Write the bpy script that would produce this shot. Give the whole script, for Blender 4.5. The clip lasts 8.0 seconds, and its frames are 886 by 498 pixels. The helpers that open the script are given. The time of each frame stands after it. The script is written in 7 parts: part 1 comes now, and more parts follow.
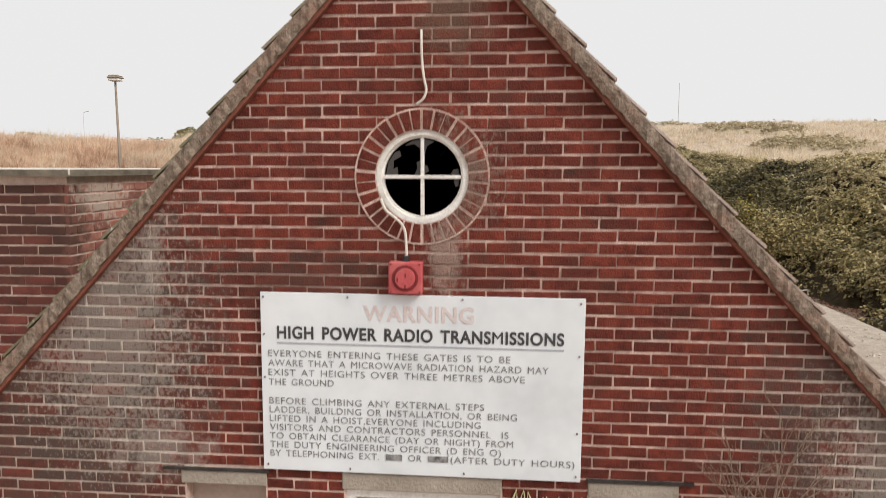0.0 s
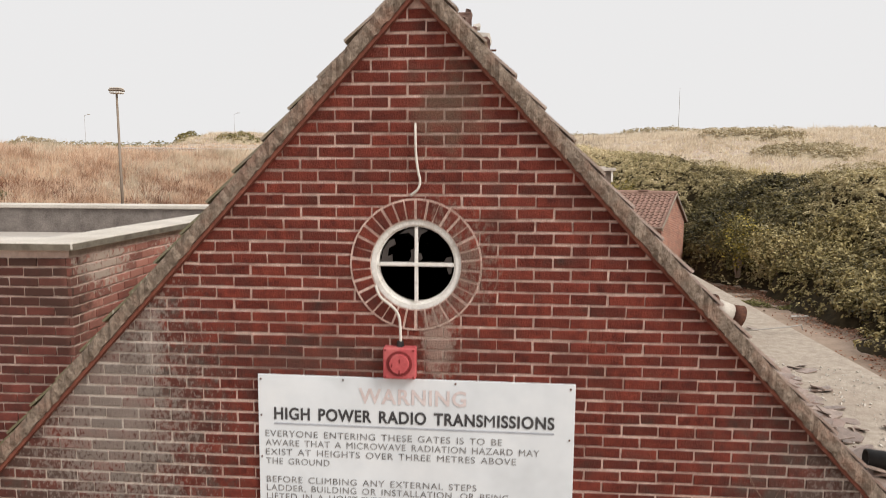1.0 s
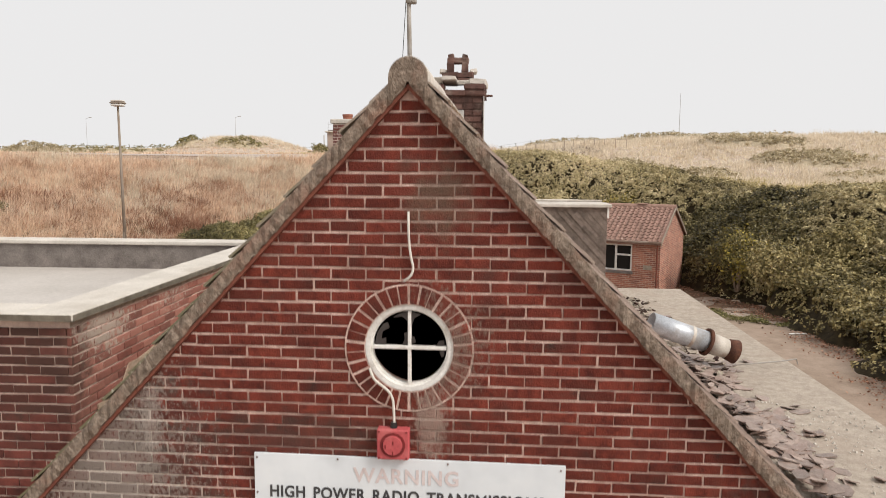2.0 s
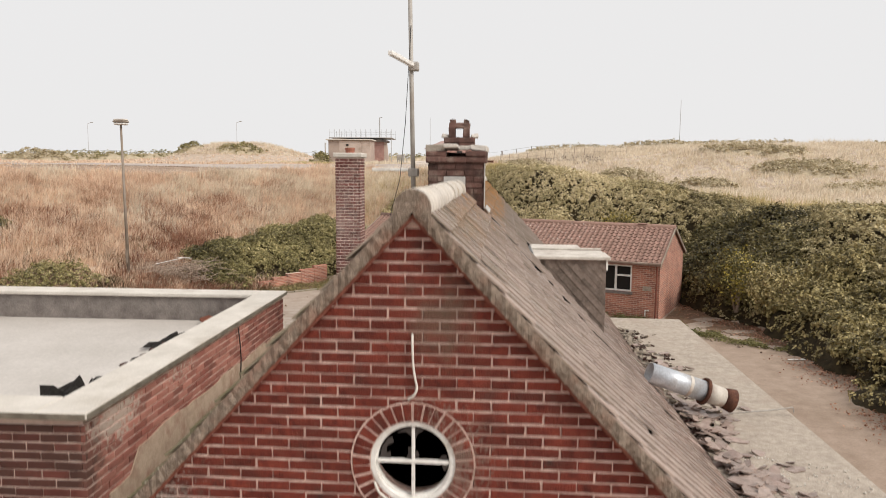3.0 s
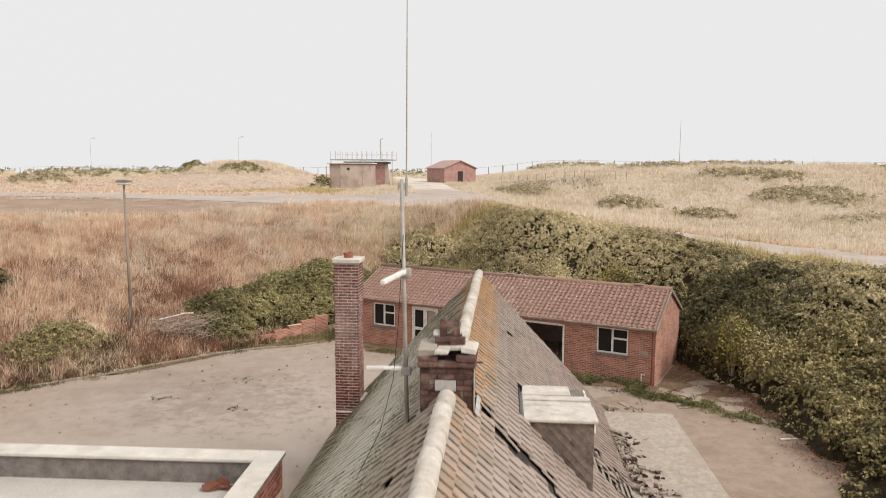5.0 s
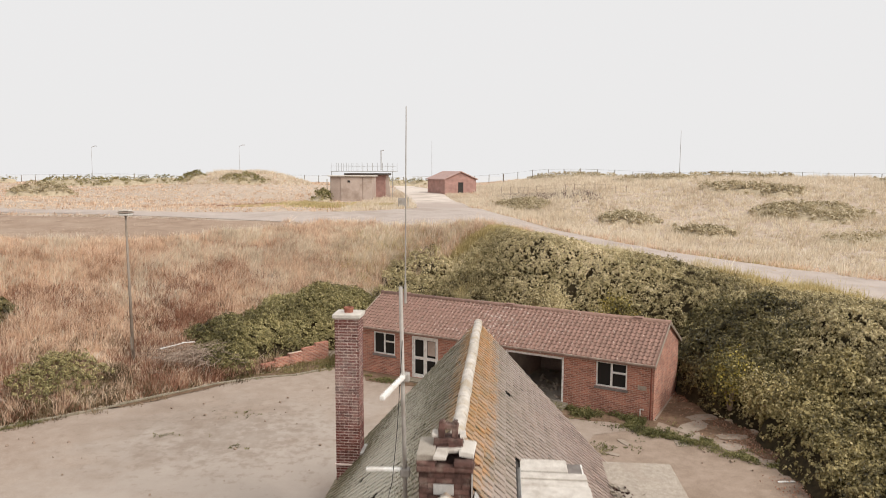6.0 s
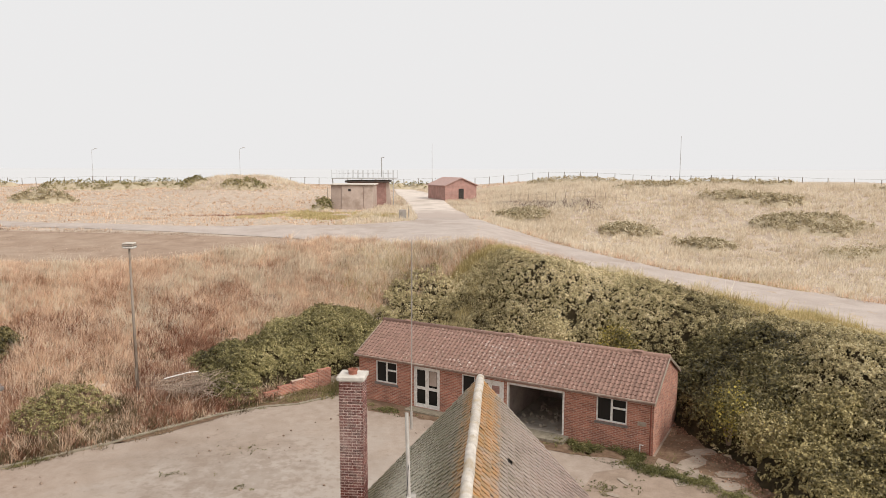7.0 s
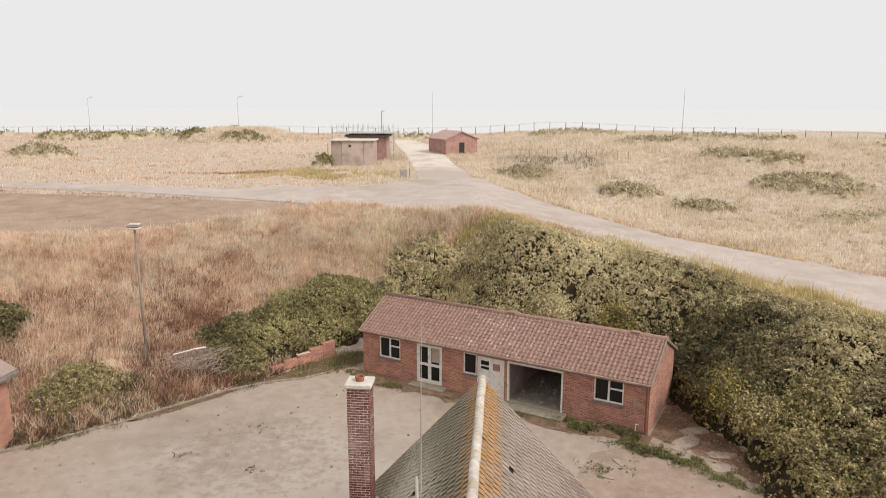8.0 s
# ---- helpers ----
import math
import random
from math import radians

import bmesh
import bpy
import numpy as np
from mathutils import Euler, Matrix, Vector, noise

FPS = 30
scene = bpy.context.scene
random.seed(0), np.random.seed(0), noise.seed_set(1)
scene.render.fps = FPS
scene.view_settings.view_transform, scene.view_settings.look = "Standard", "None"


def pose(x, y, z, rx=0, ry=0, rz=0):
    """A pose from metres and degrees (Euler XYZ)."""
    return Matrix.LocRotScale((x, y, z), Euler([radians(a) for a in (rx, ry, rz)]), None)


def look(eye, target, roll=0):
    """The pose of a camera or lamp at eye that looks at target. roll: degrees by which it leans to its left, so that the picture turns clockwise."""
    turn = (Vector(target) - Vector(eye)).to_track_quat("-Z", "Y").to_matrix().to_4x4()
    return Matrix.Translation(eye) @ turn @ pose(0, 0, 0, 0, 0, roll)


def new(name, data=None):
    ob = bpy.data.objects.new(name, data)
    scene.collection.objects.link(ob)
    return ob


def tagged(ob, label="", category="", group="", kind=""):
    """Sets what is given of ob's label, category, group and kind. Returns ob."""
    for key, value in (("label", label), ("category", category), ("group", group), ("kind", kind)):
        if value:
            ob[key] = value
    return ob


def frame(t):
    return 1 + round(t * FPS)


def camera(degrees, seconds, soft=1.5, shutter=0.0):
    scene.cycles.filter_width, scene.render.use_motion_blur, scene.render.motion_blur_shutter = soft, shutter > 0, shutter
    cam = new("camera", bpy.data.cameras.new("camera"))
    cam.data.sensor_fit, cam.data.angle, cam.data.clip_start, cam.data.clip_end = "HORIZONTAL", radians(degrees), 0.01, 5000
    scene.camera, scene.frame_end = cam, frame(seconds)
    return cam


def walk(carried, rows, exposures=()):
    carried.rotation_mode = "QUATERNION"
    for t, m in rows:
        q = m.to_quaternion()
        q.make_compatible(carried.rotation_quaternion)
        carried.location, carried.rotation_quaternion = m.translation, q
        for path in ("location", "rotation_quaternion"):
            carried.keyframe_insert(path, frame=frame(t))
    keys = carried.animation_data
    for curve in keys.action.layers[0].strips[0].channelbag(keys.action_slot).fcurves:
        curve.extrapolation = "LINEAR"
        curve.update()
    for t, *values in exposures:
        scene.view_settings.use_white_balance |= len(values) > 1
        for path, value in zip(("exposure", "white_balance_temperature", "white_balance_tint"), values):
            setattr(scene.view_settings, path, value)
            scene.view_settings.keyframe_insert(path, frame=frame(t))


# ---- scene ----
cam = camera(65.1, 8.0, soft=0.8, shutter=0.6)
PATH = [
    (0, (0.125, -0.096, 3.941), (-0.006, 1.887, 3.711), 0.2),
    (0.5, (0.141, -0.114, 4.212), (0.011, 1.868, 3.982), 0.3),
    (1, (0.171, -0.134, 4.484), (0.038, 1.848, 4.256), 0.3),
    (1.5, (0.224, -0.13, 4.753), (0.089, 1.852, 4.525), 0.3),
    (3, (0.21, -0.237, 5.809), (0.072, 1.746, 5.585), 0.4),
    (3.5, (0.199, -0.232, 6.438), (0.06, 1.751, 6.214), 0.3),
    (4, (0.232, -0.258, 7.128), (0.09, 1.724, 6.903), 0.2),
    (4.5, (0.297, -0.309, 7.781), (0.154, 1.673, 7.557), 0.2),
    (6, (0.369, -0.309, 9.819), (0.223, 1.673, 9.598), 0.2),
    (6.5, (0.37, -0.308, 10.663), (0.223, 1.674, 10.438), 0.2),
    (7, (0.302, -0.338, 11.646), (0.156, 1.642, 11.404), 0.1),
    (7.5, (0.258, -0.327, 12.603), (0.114, 1.644, 12.296), 0.1),
    (8, (0.191, -0.392, 13.566), (0.048, 1.56, 13.154), 0.1),
]
walk(cam, [(t, look(eye, target, roll)) for t, eye, target, roll in PATH])


# ---- world, sun and exposure ----
world = bpy.data.worlds.new("overcast_sky")
scene.world = world
world.use_nodes = True
wn, wl = world.node_tree.nodes, world.node_tree.links
sky = wn.new("ShaderNodeTexSky")
sky.sky_type = "NISHITA"
sky.sun_disc = False
sky.sun_elevation, sky.sun_rotation = radians(44), radians(120)
sky.dust_density, sky.air_density = 4.0, 1.0
cloud = wn.new("ShaderNodeMix")
cloud.data_type = "RGBA"
cloud.inputs["Factor"].default_value = 0.985
cloud.inputs["B"].default_value = (8.40, 8.32, 8.32, 1)
wl.new(sky.outputs["Color"], cloud.inputs["A"])
wl.new(cloud.outputs["Result"], wn["Background"].inputs["Color"])
wn["Background"].inputs["Strength"].default_value = 0.1
sun = new("sun", bpy.data.lights.new("sun", "SUN"))
sun.data.energy, sun.data.angle, sun.data.color = 2.9, radians(22), (1.0, 0.95, 0.88)
sun.matrix_world = look((60, -34, 66), (0, 0, 0))

# ---- materials ----
def material(name, c1, c2, scale=6.0, rough=0.85, bump=0.3, fine=60.0, vary=0.0, metal=0.0, c3=None, big=0.6, stretch=(1, 1, 1), spec=0.3, local=False):
    """A surface with colour varied at two scales, fine relief, and a value that changes from piece to piece."""
    m = bpy.data.materials.new(name)
    m.use_nodes = True
    n, l = m.node_tree.nodes, m.node_tree.links
    b = n["Principled BSDF"]
    if local:
        co = n.new("ShaderNodeTexCoord").outputs["Object"]
    else:
        co = n.new("ShaderNodeNewGeometry").outputs["Position"]
    mp = n.new("ShaderNodeMapping")
    mp.inputs["Scale"].default_value = stretch
    l.new(co, mp.inputs["Vector"])
    def noise_of(sc, detail):
        t = n.new("ShaderNodeTexNoise")
        t.inputs["Scale"].default_value, t.inputs["Detail"].default_value = sc, detail
        t.inputs["Roughness"].default_value = 0.62
        l.new(mp.outputs["Vector"], t.inputs["Vector"])
        return t.outputs["Fac"]
    ramp = n.new("ShaderNodeValToRGB")
    ramp.color_ramp.elements[0].position, ramp.color_ramp.elements[1].position = 0.32, 0.68
    ramp.color_ramp.elements[0].color, ramp.color_ramp.elements[1].color = (*c1, 1), (*c2, 1)
    l.new(noise_of(scale, 5), ramp.inputs["Fac"])
    col = ramp.outputs["Color"]
    if c3:
        r3 = n.new("ShaderNodeValToRGB")
        r3.color_ramp.elements[0].position, r3.color_ramp.elements[1].position = 0.5, 0.72
        l.new(noise_of(big, 6), r3.inputs["Fac"])
        mx = n.new("ShaderNodeMix")
        mx.data_type = "RGBA"
        l.new(r3.outputs["Color"], mx.inputs["Factor"])
        l.new(col, mx.inputs["A"])
        mx.inputs["B"].default_value = (*c3, 1)
        col = mx.outputs["Result"]
    gr = noise_of(fine, 3)
    hs = n.new("ShaderNodeHueSaturation")
    l.new(col, hs.inputs["Color"])
    val = n.new("ShaderNodeMath")
    val.operation = "MULTIPLY_ADD"
    l.new(gr, val.inputs[0])
    val.inputs[1].default_value, val.inputs[2].default_value = 0.5, 0.75
    out = val.outputs[0]
    if vary:
        ob, isl = n.new("ShaderNodeObjectInfo"), n.new("ShaderNodeNewGeometry")
        add, fr = n.new("ShaderNodeMath"), n.new("ShaderNodeMath")
        l.new(ob.outputs["Random"], add.inputs[0])
        l.new(isl.outputs["Random Per Island"], add.inputs[1])
        fr.operation = "FRACT"
        l.new(add.outputs[0], fr.inputs[0])
        k = n.new("ShaderNodeMath")
        k.operation = "MULTIPLY_ADD"
        l.new(fr.outputs[0], k.inputs[0])
        k.inputs[1].default_value, k.inputs[2].default_value = 2 * vary, 1 - vary
        mul = n.new("ShaderNodeMath")
        mul.operation = "MULTIPLY"
        l.new(k.outputs[0], mul.inputs[0])
        l.new(out, mul.inputs[1])
        out = mul.outputs[0]
        m["rand"] = 1
    l.new(out, hs.inputs["Value"])
    l.new(hs.outputs["Color"], b.inputs["Base Color"])
    b.inputs["Roughness"].default_value, b.inputs["Metallic"].default_value = rough, metal
    b.inputs["Specular IOR Level"].default_value = spec
    if bump:
        bp = n.new("ShaderNodeBump")
        bp.inputs["Strength"].default_value, bp.inputs["Distance"].default_value = bump, 0.02
        l.new(gr, bp.inputs["Height"])
        l.new(bp.outputs["Normal"], b.inputs["Normal"])
    return m


def overlay(m, colour, centre, radius, scale, lo=0.45, hi=0.62, stretch=(1, 1, 1), amount=1.0, pieces=False):
    """Lays ragged patches of another colour over a surface, round a centre in the world."""
    n, l = m.node_tree.nodes, m.node_tree.links
    b = n["Principled BSDF"]
    src = b.inputs["Base Color"].links[0].from_socket
    geo = n.new("ShaderNodeNewGeometry")
    mp = n.new("ShaderNodeMapping")
    mp.vector_type = "TEXTURE"
    mp.inputs["Location"].default_value = centre
    mp.inputs["Scale"].default_value = radius
    l.new(geo.outputs["Position"], mp.inputs["Vector"])
    ln = n.new("ShaderNodeVectorMath")
    ln.operation = "LENGTH"
    l.new(mp.outputs["Vector"], ln.inputs[0])
    t = n.new("ShaderNodeTexNoise")
    t.inputs["Scale"].default_value, t.inputs["Detail"].default_value, t.inputs["Roughness"].default_value = scale, 6, 0.65
    ms = n.new("ShaderNodeMapping")
    ms.inputs["Scale"].default_value = stretch
    l.new(geo.outputs["Position"], ms.inputs["Vector"])
    l.new(ms.outputs["Vector"], t.inputs["Vector"])
    sub = n.new("ShaderNodeMath")
    sub.operation = "MULTIPLY_ADD"
    l.new(ln.outputs["Value"], sub.inputs[0])
    sub.inputs[1].default_value = -0.45
    l.new(t.outputs["Fac"], sub.inputs[2])
    r = n.new("ShaderNodeMapRange")
    r.inputs["From Min"].default_value, r.inputs["From Max"].default_value = lo - 0.3, hi - 0.3
    r.inputs["To Max"].default_value = amount
    l.new(sub.outputs[0], r.inputs["Value"])
    fac = r.outputs["Result"]
    if pieces:
        ob, isl = n.new("ShaderNodeObjectInfo"), n.new("ShaderNodeNewGeometry")
        add, fr, k, mul = (n.new("ShaderNodeMath") for i in range(4))
        l.new(ob.outputs["Random"], add.inputs[0])
        l.new(isl.outputs["Random Per Island"], add.inputs[1])
        k.operation, k.inputs[1].default_value, fr.operation, mul.operation = "MULTIPLY", 7.31, "FRACT", "MULTIPLY_ADD"
        l.new(add.outputs[0], k.inputs[0])
        l.new(k.outputs[0], fr.inputs[0])
        l.new(fr.outputs[0], mul.inputs[0])
        mul.inputs[1].default_value, mul.inputs[2].default_value = 0.9, 0.28
        last = n.new("ShaderNodeMath")
        last.operation, last.use_clamp = "MULTIPLY", True
        l.new(fac, last.inputs[0])
        l.new(mul.outputs[0], last.inputs[1])
        fac = last.outputs[0]
    mx = n.new("ShaderNodeMix")
    mx.data_type = "RGBA"
    l.new(fac, mx.inputs["Factor"])
    l.new(src, mx.inputs["A"])
    mx.inputs["B"].default_value = (*colour, 1)
    l.new(mx.outputs["Result"], b.inputs["Base Color"])
    return m


def leaf_material(name, stops, rough=0.6, trans=0.25, drift=((0.30, 1.1), (1.9, 1.3)), base=-1.05, each=0.75):
    """Leaves or blades whose colour changes from one to the next, and in drifts over the ground."""
    m = bpy.data.materials.new(name)
    m.use_nodes = True
    n, l = m.node_tree.nodes, m.node_tree.links
    b = n["Principled BSDF"]
    geo = n.new("ShaderNodeNewGeometry")
    sums = None
    for sc, gain in drift:
        t = n.new("ShaderNodeTexNoise")
        t.inputs["Scale"].default_value, t.inputs["Detail"].default_value = sc, 4
        l.new(geo.outputs["Position"], t.inputs["Vector"])
        a = n.new("ShaderNodeMath")
        a.operation = "MULTIPLY_ADD"
        l.new(t.outputs["Fac"], a.inputs[0])
        a.inputs[1].default_value = gain
        if sums:
            l.new(sums, a.inputs[2])
        else:
            a.inputs[2].default_value = base
        sums = a.outputs[0]
    a = n.new("ShaderNodeMath")
    a.operation = "MULTIPLY_ADD"
    l.new(geo.outputs["Random Per Island"], a.inputs[0])
    a.inputs[1].default_value = each
    l.new(sums, a.inputs[2])
    r = n.new("ShaderNodeValToRGB")
    el = r.color_ramp.elements
    el[0].position, el[0].color = 0.0, (*stops[0], 1)
    el[1].position, el[1].color = 1.0, (*stops[-1], 1)
    for i, s in enumerate(stops[1:-1], 1):
        e = el.new(i / (len(stops) - 1))
        e.color = (*s, 1)
    l.new(a.outputs[0], r.inputs["Fac"])
    l.new(r.outputs["Color"], b.inputs["Base Color"])
    b.inputs["Roughness"].default_value = rough
    b.inputs["Specular IOR Level"].default_value = 0.35
    tr = n.new("ShaderNodeBsdfTranslucent")
    l.new(r.outputs["Color"], tr.inputs["Color"])
    mix = n.new("ShaderNodeMixShader")
    mix.inputs["Fac"].default_value = trans
    l.new(b.outputs["BSDF"], mix.inputs[1])
    l.new(tr.outputs["BSDF"], mix.inputs[2])
    l.new(mix.outputs["Shader"], n["Material Output"].inputs["Surface"])
    return m


M_BRICK = material("weathered_red_brick", (0.082, 0.016, 0.011), (0.222, 0.043, 0.026), 14, 0.85, 0.6, 90, vary=0.22, c3=(0.060, 0.026, 0.020), big=7)
M_MORTAR = material("pale_mortar", (0.52, 0.35, 0.295), (0.80, 0.60, 0.52), 16, 0.95, 0.6, 120, c3=(0.38, 0.245, 0.20), big=3.2)
for mm, grey, pale, am, wash, pc in ((M_BRICK, (0.088, 0.060, 0.049), (0.44, 0.385, 0.34), 0.92, 0.36, True), (M_MORTAR, (0.46, 0.39, 0.335), (0.70, 0.64, 0.57), 0.75, 0.7, False)):
    overlay(mm, grey, (-2.60, 4.1, 2.90), (0.98, 1.0, 1.15), 16, 0.26, 0.50, (1, 1, 0.7), am, pc)
    overlay(mm, grey, (-2.7, 4.1, 1.9), (1.0, 1.0, 0.6), 9, 0.34, 0.66, (1, 1, 1.2), am * 0.7, pc)
    overlay(mm, pale, (-2.35, 4.1, 2.9), (1.30, 1.0, 1.9), 46, 0.60, 0.67, (1.0, 1, 0.7), wash if pc else wash * 0.8)
    overlay(mm, pale, (-2.2, 4.1, 3.0), (0.90, 1.0, 1.7), 7, 0.62, 0.86, (1.0, 1, 0.5), am * 0.12, pc)
    overlay(mm, pale, (-2.02, 4.1, 3.35), (0.13, 1.0, 0.45), 60, 0.54, 0.66, (1.6, 1, 0.6), am * 0.5, pc)
    overlay(mm, pale, (-2.0, 4.1, 2.1), (0.55, 1.0, 0.35), 14, 0.50, 0.66, (1, 1, 0.8), wash)
    overlay(mm, grey, (2.66, 4.1, 2.2), (0.85, 1.0, 1.0), 10, 0.16, 0.46, (1, 1, 1), am, pc)
    overlay(mm, pale, (2.70, 4.1, 2.15), (1.05, 1.0, 1.4), 55, 0.54, 0.68, (1, 1, 0.7), wash)
    overlay(mm, (0.42, 0.335, 0.28), (-0.14, 4.1, 3.40), (0.15, 1.0, 0.34), 34, 0.40, 0.60, (1, 1, 0.5), 0.55)
    overlay(mm, (0.13, 0.10, 0.07), (-0.1, 4.1, 4.85), (0.28, 1.0, 0.30), 9, 0.34, 0.66, (1, 1, 1), am * 0.6)
    overlay(mm, (0.060, 0.042, 0.034), (-0.9, 4.1, 3.25), (1.5, 1.0, 0.30), 13, 0.46, 0.66, (0.5, 1, 1.4), am * 0.55, pc)
    overlay(mm, (0.26, 0.20, 0.16), (-0.1, 4.1, 3.9), (0.62, 1.0, 0.62), 38, 0.56, 0.70, (1, 1, 0.6), 0.5)
M_BRICK_ANNEX = material("annex_red_brick", (0.090, 0.026, 0.020), (0.205, 0.056, 0.042), 9, 0.88, 0.4, 90, vary=0.38, c3=(0.085, 0.036, 0.029), big=4)
# Pink wash on the side wall, also painting in that face's brighter light.
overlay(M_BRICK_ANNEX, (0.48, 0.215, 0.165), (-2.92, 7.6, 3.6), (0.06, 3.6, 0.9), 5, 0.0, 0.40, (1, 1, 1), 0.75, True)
overlay(M_BRICK_ANNEX, (0.47, 0.40, 0.335), (-2.92, 5.25, 3.74), (0.06, 0.75, 0.36), 20, 0.50, 0.60, (1, 1, 1), 0.75)
overlay(M_BRICK_ANNEX, (0.47, 0.40, 0.335), (-2.92, 6.55, 3.80), (0.06, 0.80, 0.30), 20, 0.50, 0.60, (1, 1, 1), 0.75)
# Front wall bricks get darker towards the top.
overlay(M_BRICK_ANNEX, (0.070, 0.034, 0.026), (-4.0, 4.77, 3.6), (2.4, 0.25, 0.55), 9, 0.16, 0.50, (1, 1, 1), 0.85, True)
M_MORTAR_ANNEX = material("annex_front_mortar", (0.50, 0.36, 0.305), (0.72, 0.57, 0.49), 9, 0.95, 0.6, 120, c3=(0.34, 0.23, 0.18), big=3)
M_BUFF = material("peeling_buff_plaster", (0.44, 0.315, 0.23), (0.60, 0.46, 0.35), 7, 0.95, 0.6, 60, c3=(0.36, 0.20, 0.145), big=4.5)
M_BRICK_CHIM = material("chimney_brick", (0.10, 0.032, 0.026), (0.18, 0.062, 0.050), 5, 0.88, 0.3, 60, vary=0.36, c3=(0.26, 0.16, 0.135), big=3)
overlay(M_BRICK_CHIM, (0.46, 0.37, 0.33), (-3.4, 16.6, 4.6), (3, 3, 4), 26, 0.68, 0.80, (1, 1, 1), 0.45)
M_MORTAR_CHIM = material("chimney_mortar", (0.60, 0.48, 0.42), (0.80, 0.67, 0.60), 6, 0.95, 0.5, 90)
M_TILE = material("weathered_roof_slate", (0.22, 0.158, 0.128), (0.38, 0.285, 0.237), 14, 0.40, 0.35, 80, vary=0.24, c3=(0.29, 0.185, 0.152), big=3, spec=0.95)
overlay(M_TILE, (0.62, 0.235, 0.012), (0.02, 15.2, 5.42), (0.46, 6.6, 0.62), 9, 0.22, 0.40, (1, 0.5, 1), 0.95)
overlay(M_TILE, (0.40, 0.21, 0.08), (0.0, 5.6, 5.40), (0.30, 1.5, 0.4), 11, 0.46, 0.64, (1.6, 0.5, 1), 0.65)
overlay(M_TILE, (0.125, 0.116, 0.048), (-2.4, 14.0, 3.3), (2.3, 14.0, 3.2), 6, -0.05, 0.42, (1, 1, 1), 0.9)
overlay(M_TILE, (0.62, 0.58, 0.48), (-2.0, 12.0, 3.6), (2.4, 11.0, 2.9), 24, 0.54, 0.60, (1, 1, 1), 0.8)
# Pinkish slates near the gable, lightened further to paint in sky sheen.
overlay(M_TILE, (0.62, 0.46, 0.395), (0.75, 5.6, 4.75), (1.5, 3.8, 1.6), 4, 0.04, 0.44, (1, 1, 1), 0.45, True)
overlay(M_TILE, (0.40, 0.325, 0.285), (1.3, 12.5, 4.2), (1.3, 7.0, 1.6), 5, 0.05, 0.45, (1, 1, 1), 0.6, True)
M_CHEEK = material("brown_cheek_slate", (0.135, 0.104, 0.085), (0.235, 0.185, 0.155), 10, 0.7, 0.4, 80, vary=0.22)
# Darker than the coping: moss, plus the upright faces' shade painted in.
M_EDGE = material("shaded_mossy_coping_edge", (0.11, 0.092, 0.07), (0.22, 0.19, 0.15), 7, 0.95, 0.4, 60)
M_DORMER = material("weathered_white_board", (0.48, 0.43, 0.38), (0.66, 0.61, 0.55), 5, 0.8, 0.3, 60, c3=(0.36, 0.30, 0.25), big=3)
M_SAPLING = material("dead_brown_twig", (0.20, 0.135, 0.10), (0.31, 0.225, 0.17), 9, 0.9, 0.3, 60)
M_RIDGE = material("pale_ridge_tile", (0.44, 0.39, 0.34), (0.62, 0.57, 0.51), 6, 0.85, 0.4, 60, vary=0.08, c3=(0.40, 0.30, 0.18), big=2)
M_VERGE = material("lichened_verge_mortar", (0.125, 0.092, 0.068), (0.33, 0.26, 0.205), 22, 0.9, 0.9, 60, c3=(0.28, 0.175, 0.13), big=5)
M_UNDER = material("red_undercloak", (0.15, 0.05, 0.035), (0.25, 0.09, 0.06), 9, 0.9, 0.4, 70)
M_CONC = material("weathered_concrete", (0.30, 0.258, 0.212), (0.41, 0.36, 0.305), 3, 0.92, 0.5, 50, c3=(0.28, 0.24, 0.20), big=0.9)
M_COPING = material("concrete_coping", (0.53, 0.485, 0.43), (0.66, 0.61, 0.55), 3, 0.92, 0.4, 60, c3=(0.46, 0.41, 0.35), big=1.4)
M_SLAB = material("gritty_concrete_slab", (0.335, 0.28, 0.228), (0.485, 0.415, 0.345), 9, 0.95, 0.9, 40, c3=(0.38, 0.305, 0.245), big=0.8)
M_FELT = material("pale_roof_felt", (0.45, 0.41, 0.37), (0.535, 0.49, 0.45), 1.2, 0.5, 0.15, 30, c3=(0.40, 0.365, 0.33), big=0.5, spec=0.35)
M_UPSTAND = material("dark_felt_upstand", (0.13, 0.11, 0.10), (0.24, 0.21, 0.19), 5, 0.8, 0.4, 40)
M_SCRAP = material("torn_black_felt", (0.02, 0.018, 0.016), (0.06, 0.05, 0.045), 8, 0.7, 0.5, 50)
M_WHITE = material("flaking_white_paint", (0.72, 0.69, 0.65), (0.84, 0.82, 0.78), 8, 0.6, 0.3, 60, c3=(0.56, 0.50, 0.44), big=6)
M_SIGN = material("white_sign_sheet", (0.70, 0.735, 0.765), (0.745, 0.78, 0.81), 2, 0.45, 0.05, 3, c3=(0.68, 0.70, 0.715), big=1.5)
M_INK = material("faded_black_lettering", (0.035, 0.035, 0.04), (0.09, 0.085, 0.085), 20, 0.7, 0.0, 80)
M_INK_SMALL = material("worn_black_lettering", (0.085, 0.08, 0.08), (0.36, 0.35, 0.345), 28, 0.7, 0.0, 80)
M_INK_RED = material("faded_red_lettering", (0.60, 0.50, 0.49), (0.70, 0.62, 0.61), 22, 0.7, 0.0, 80)
M_RULE = material("grey_underline", (0.32, 0.34, 0.38), (0.45, 0.46, 0.50), 15, 0.7, 0.0, 80)
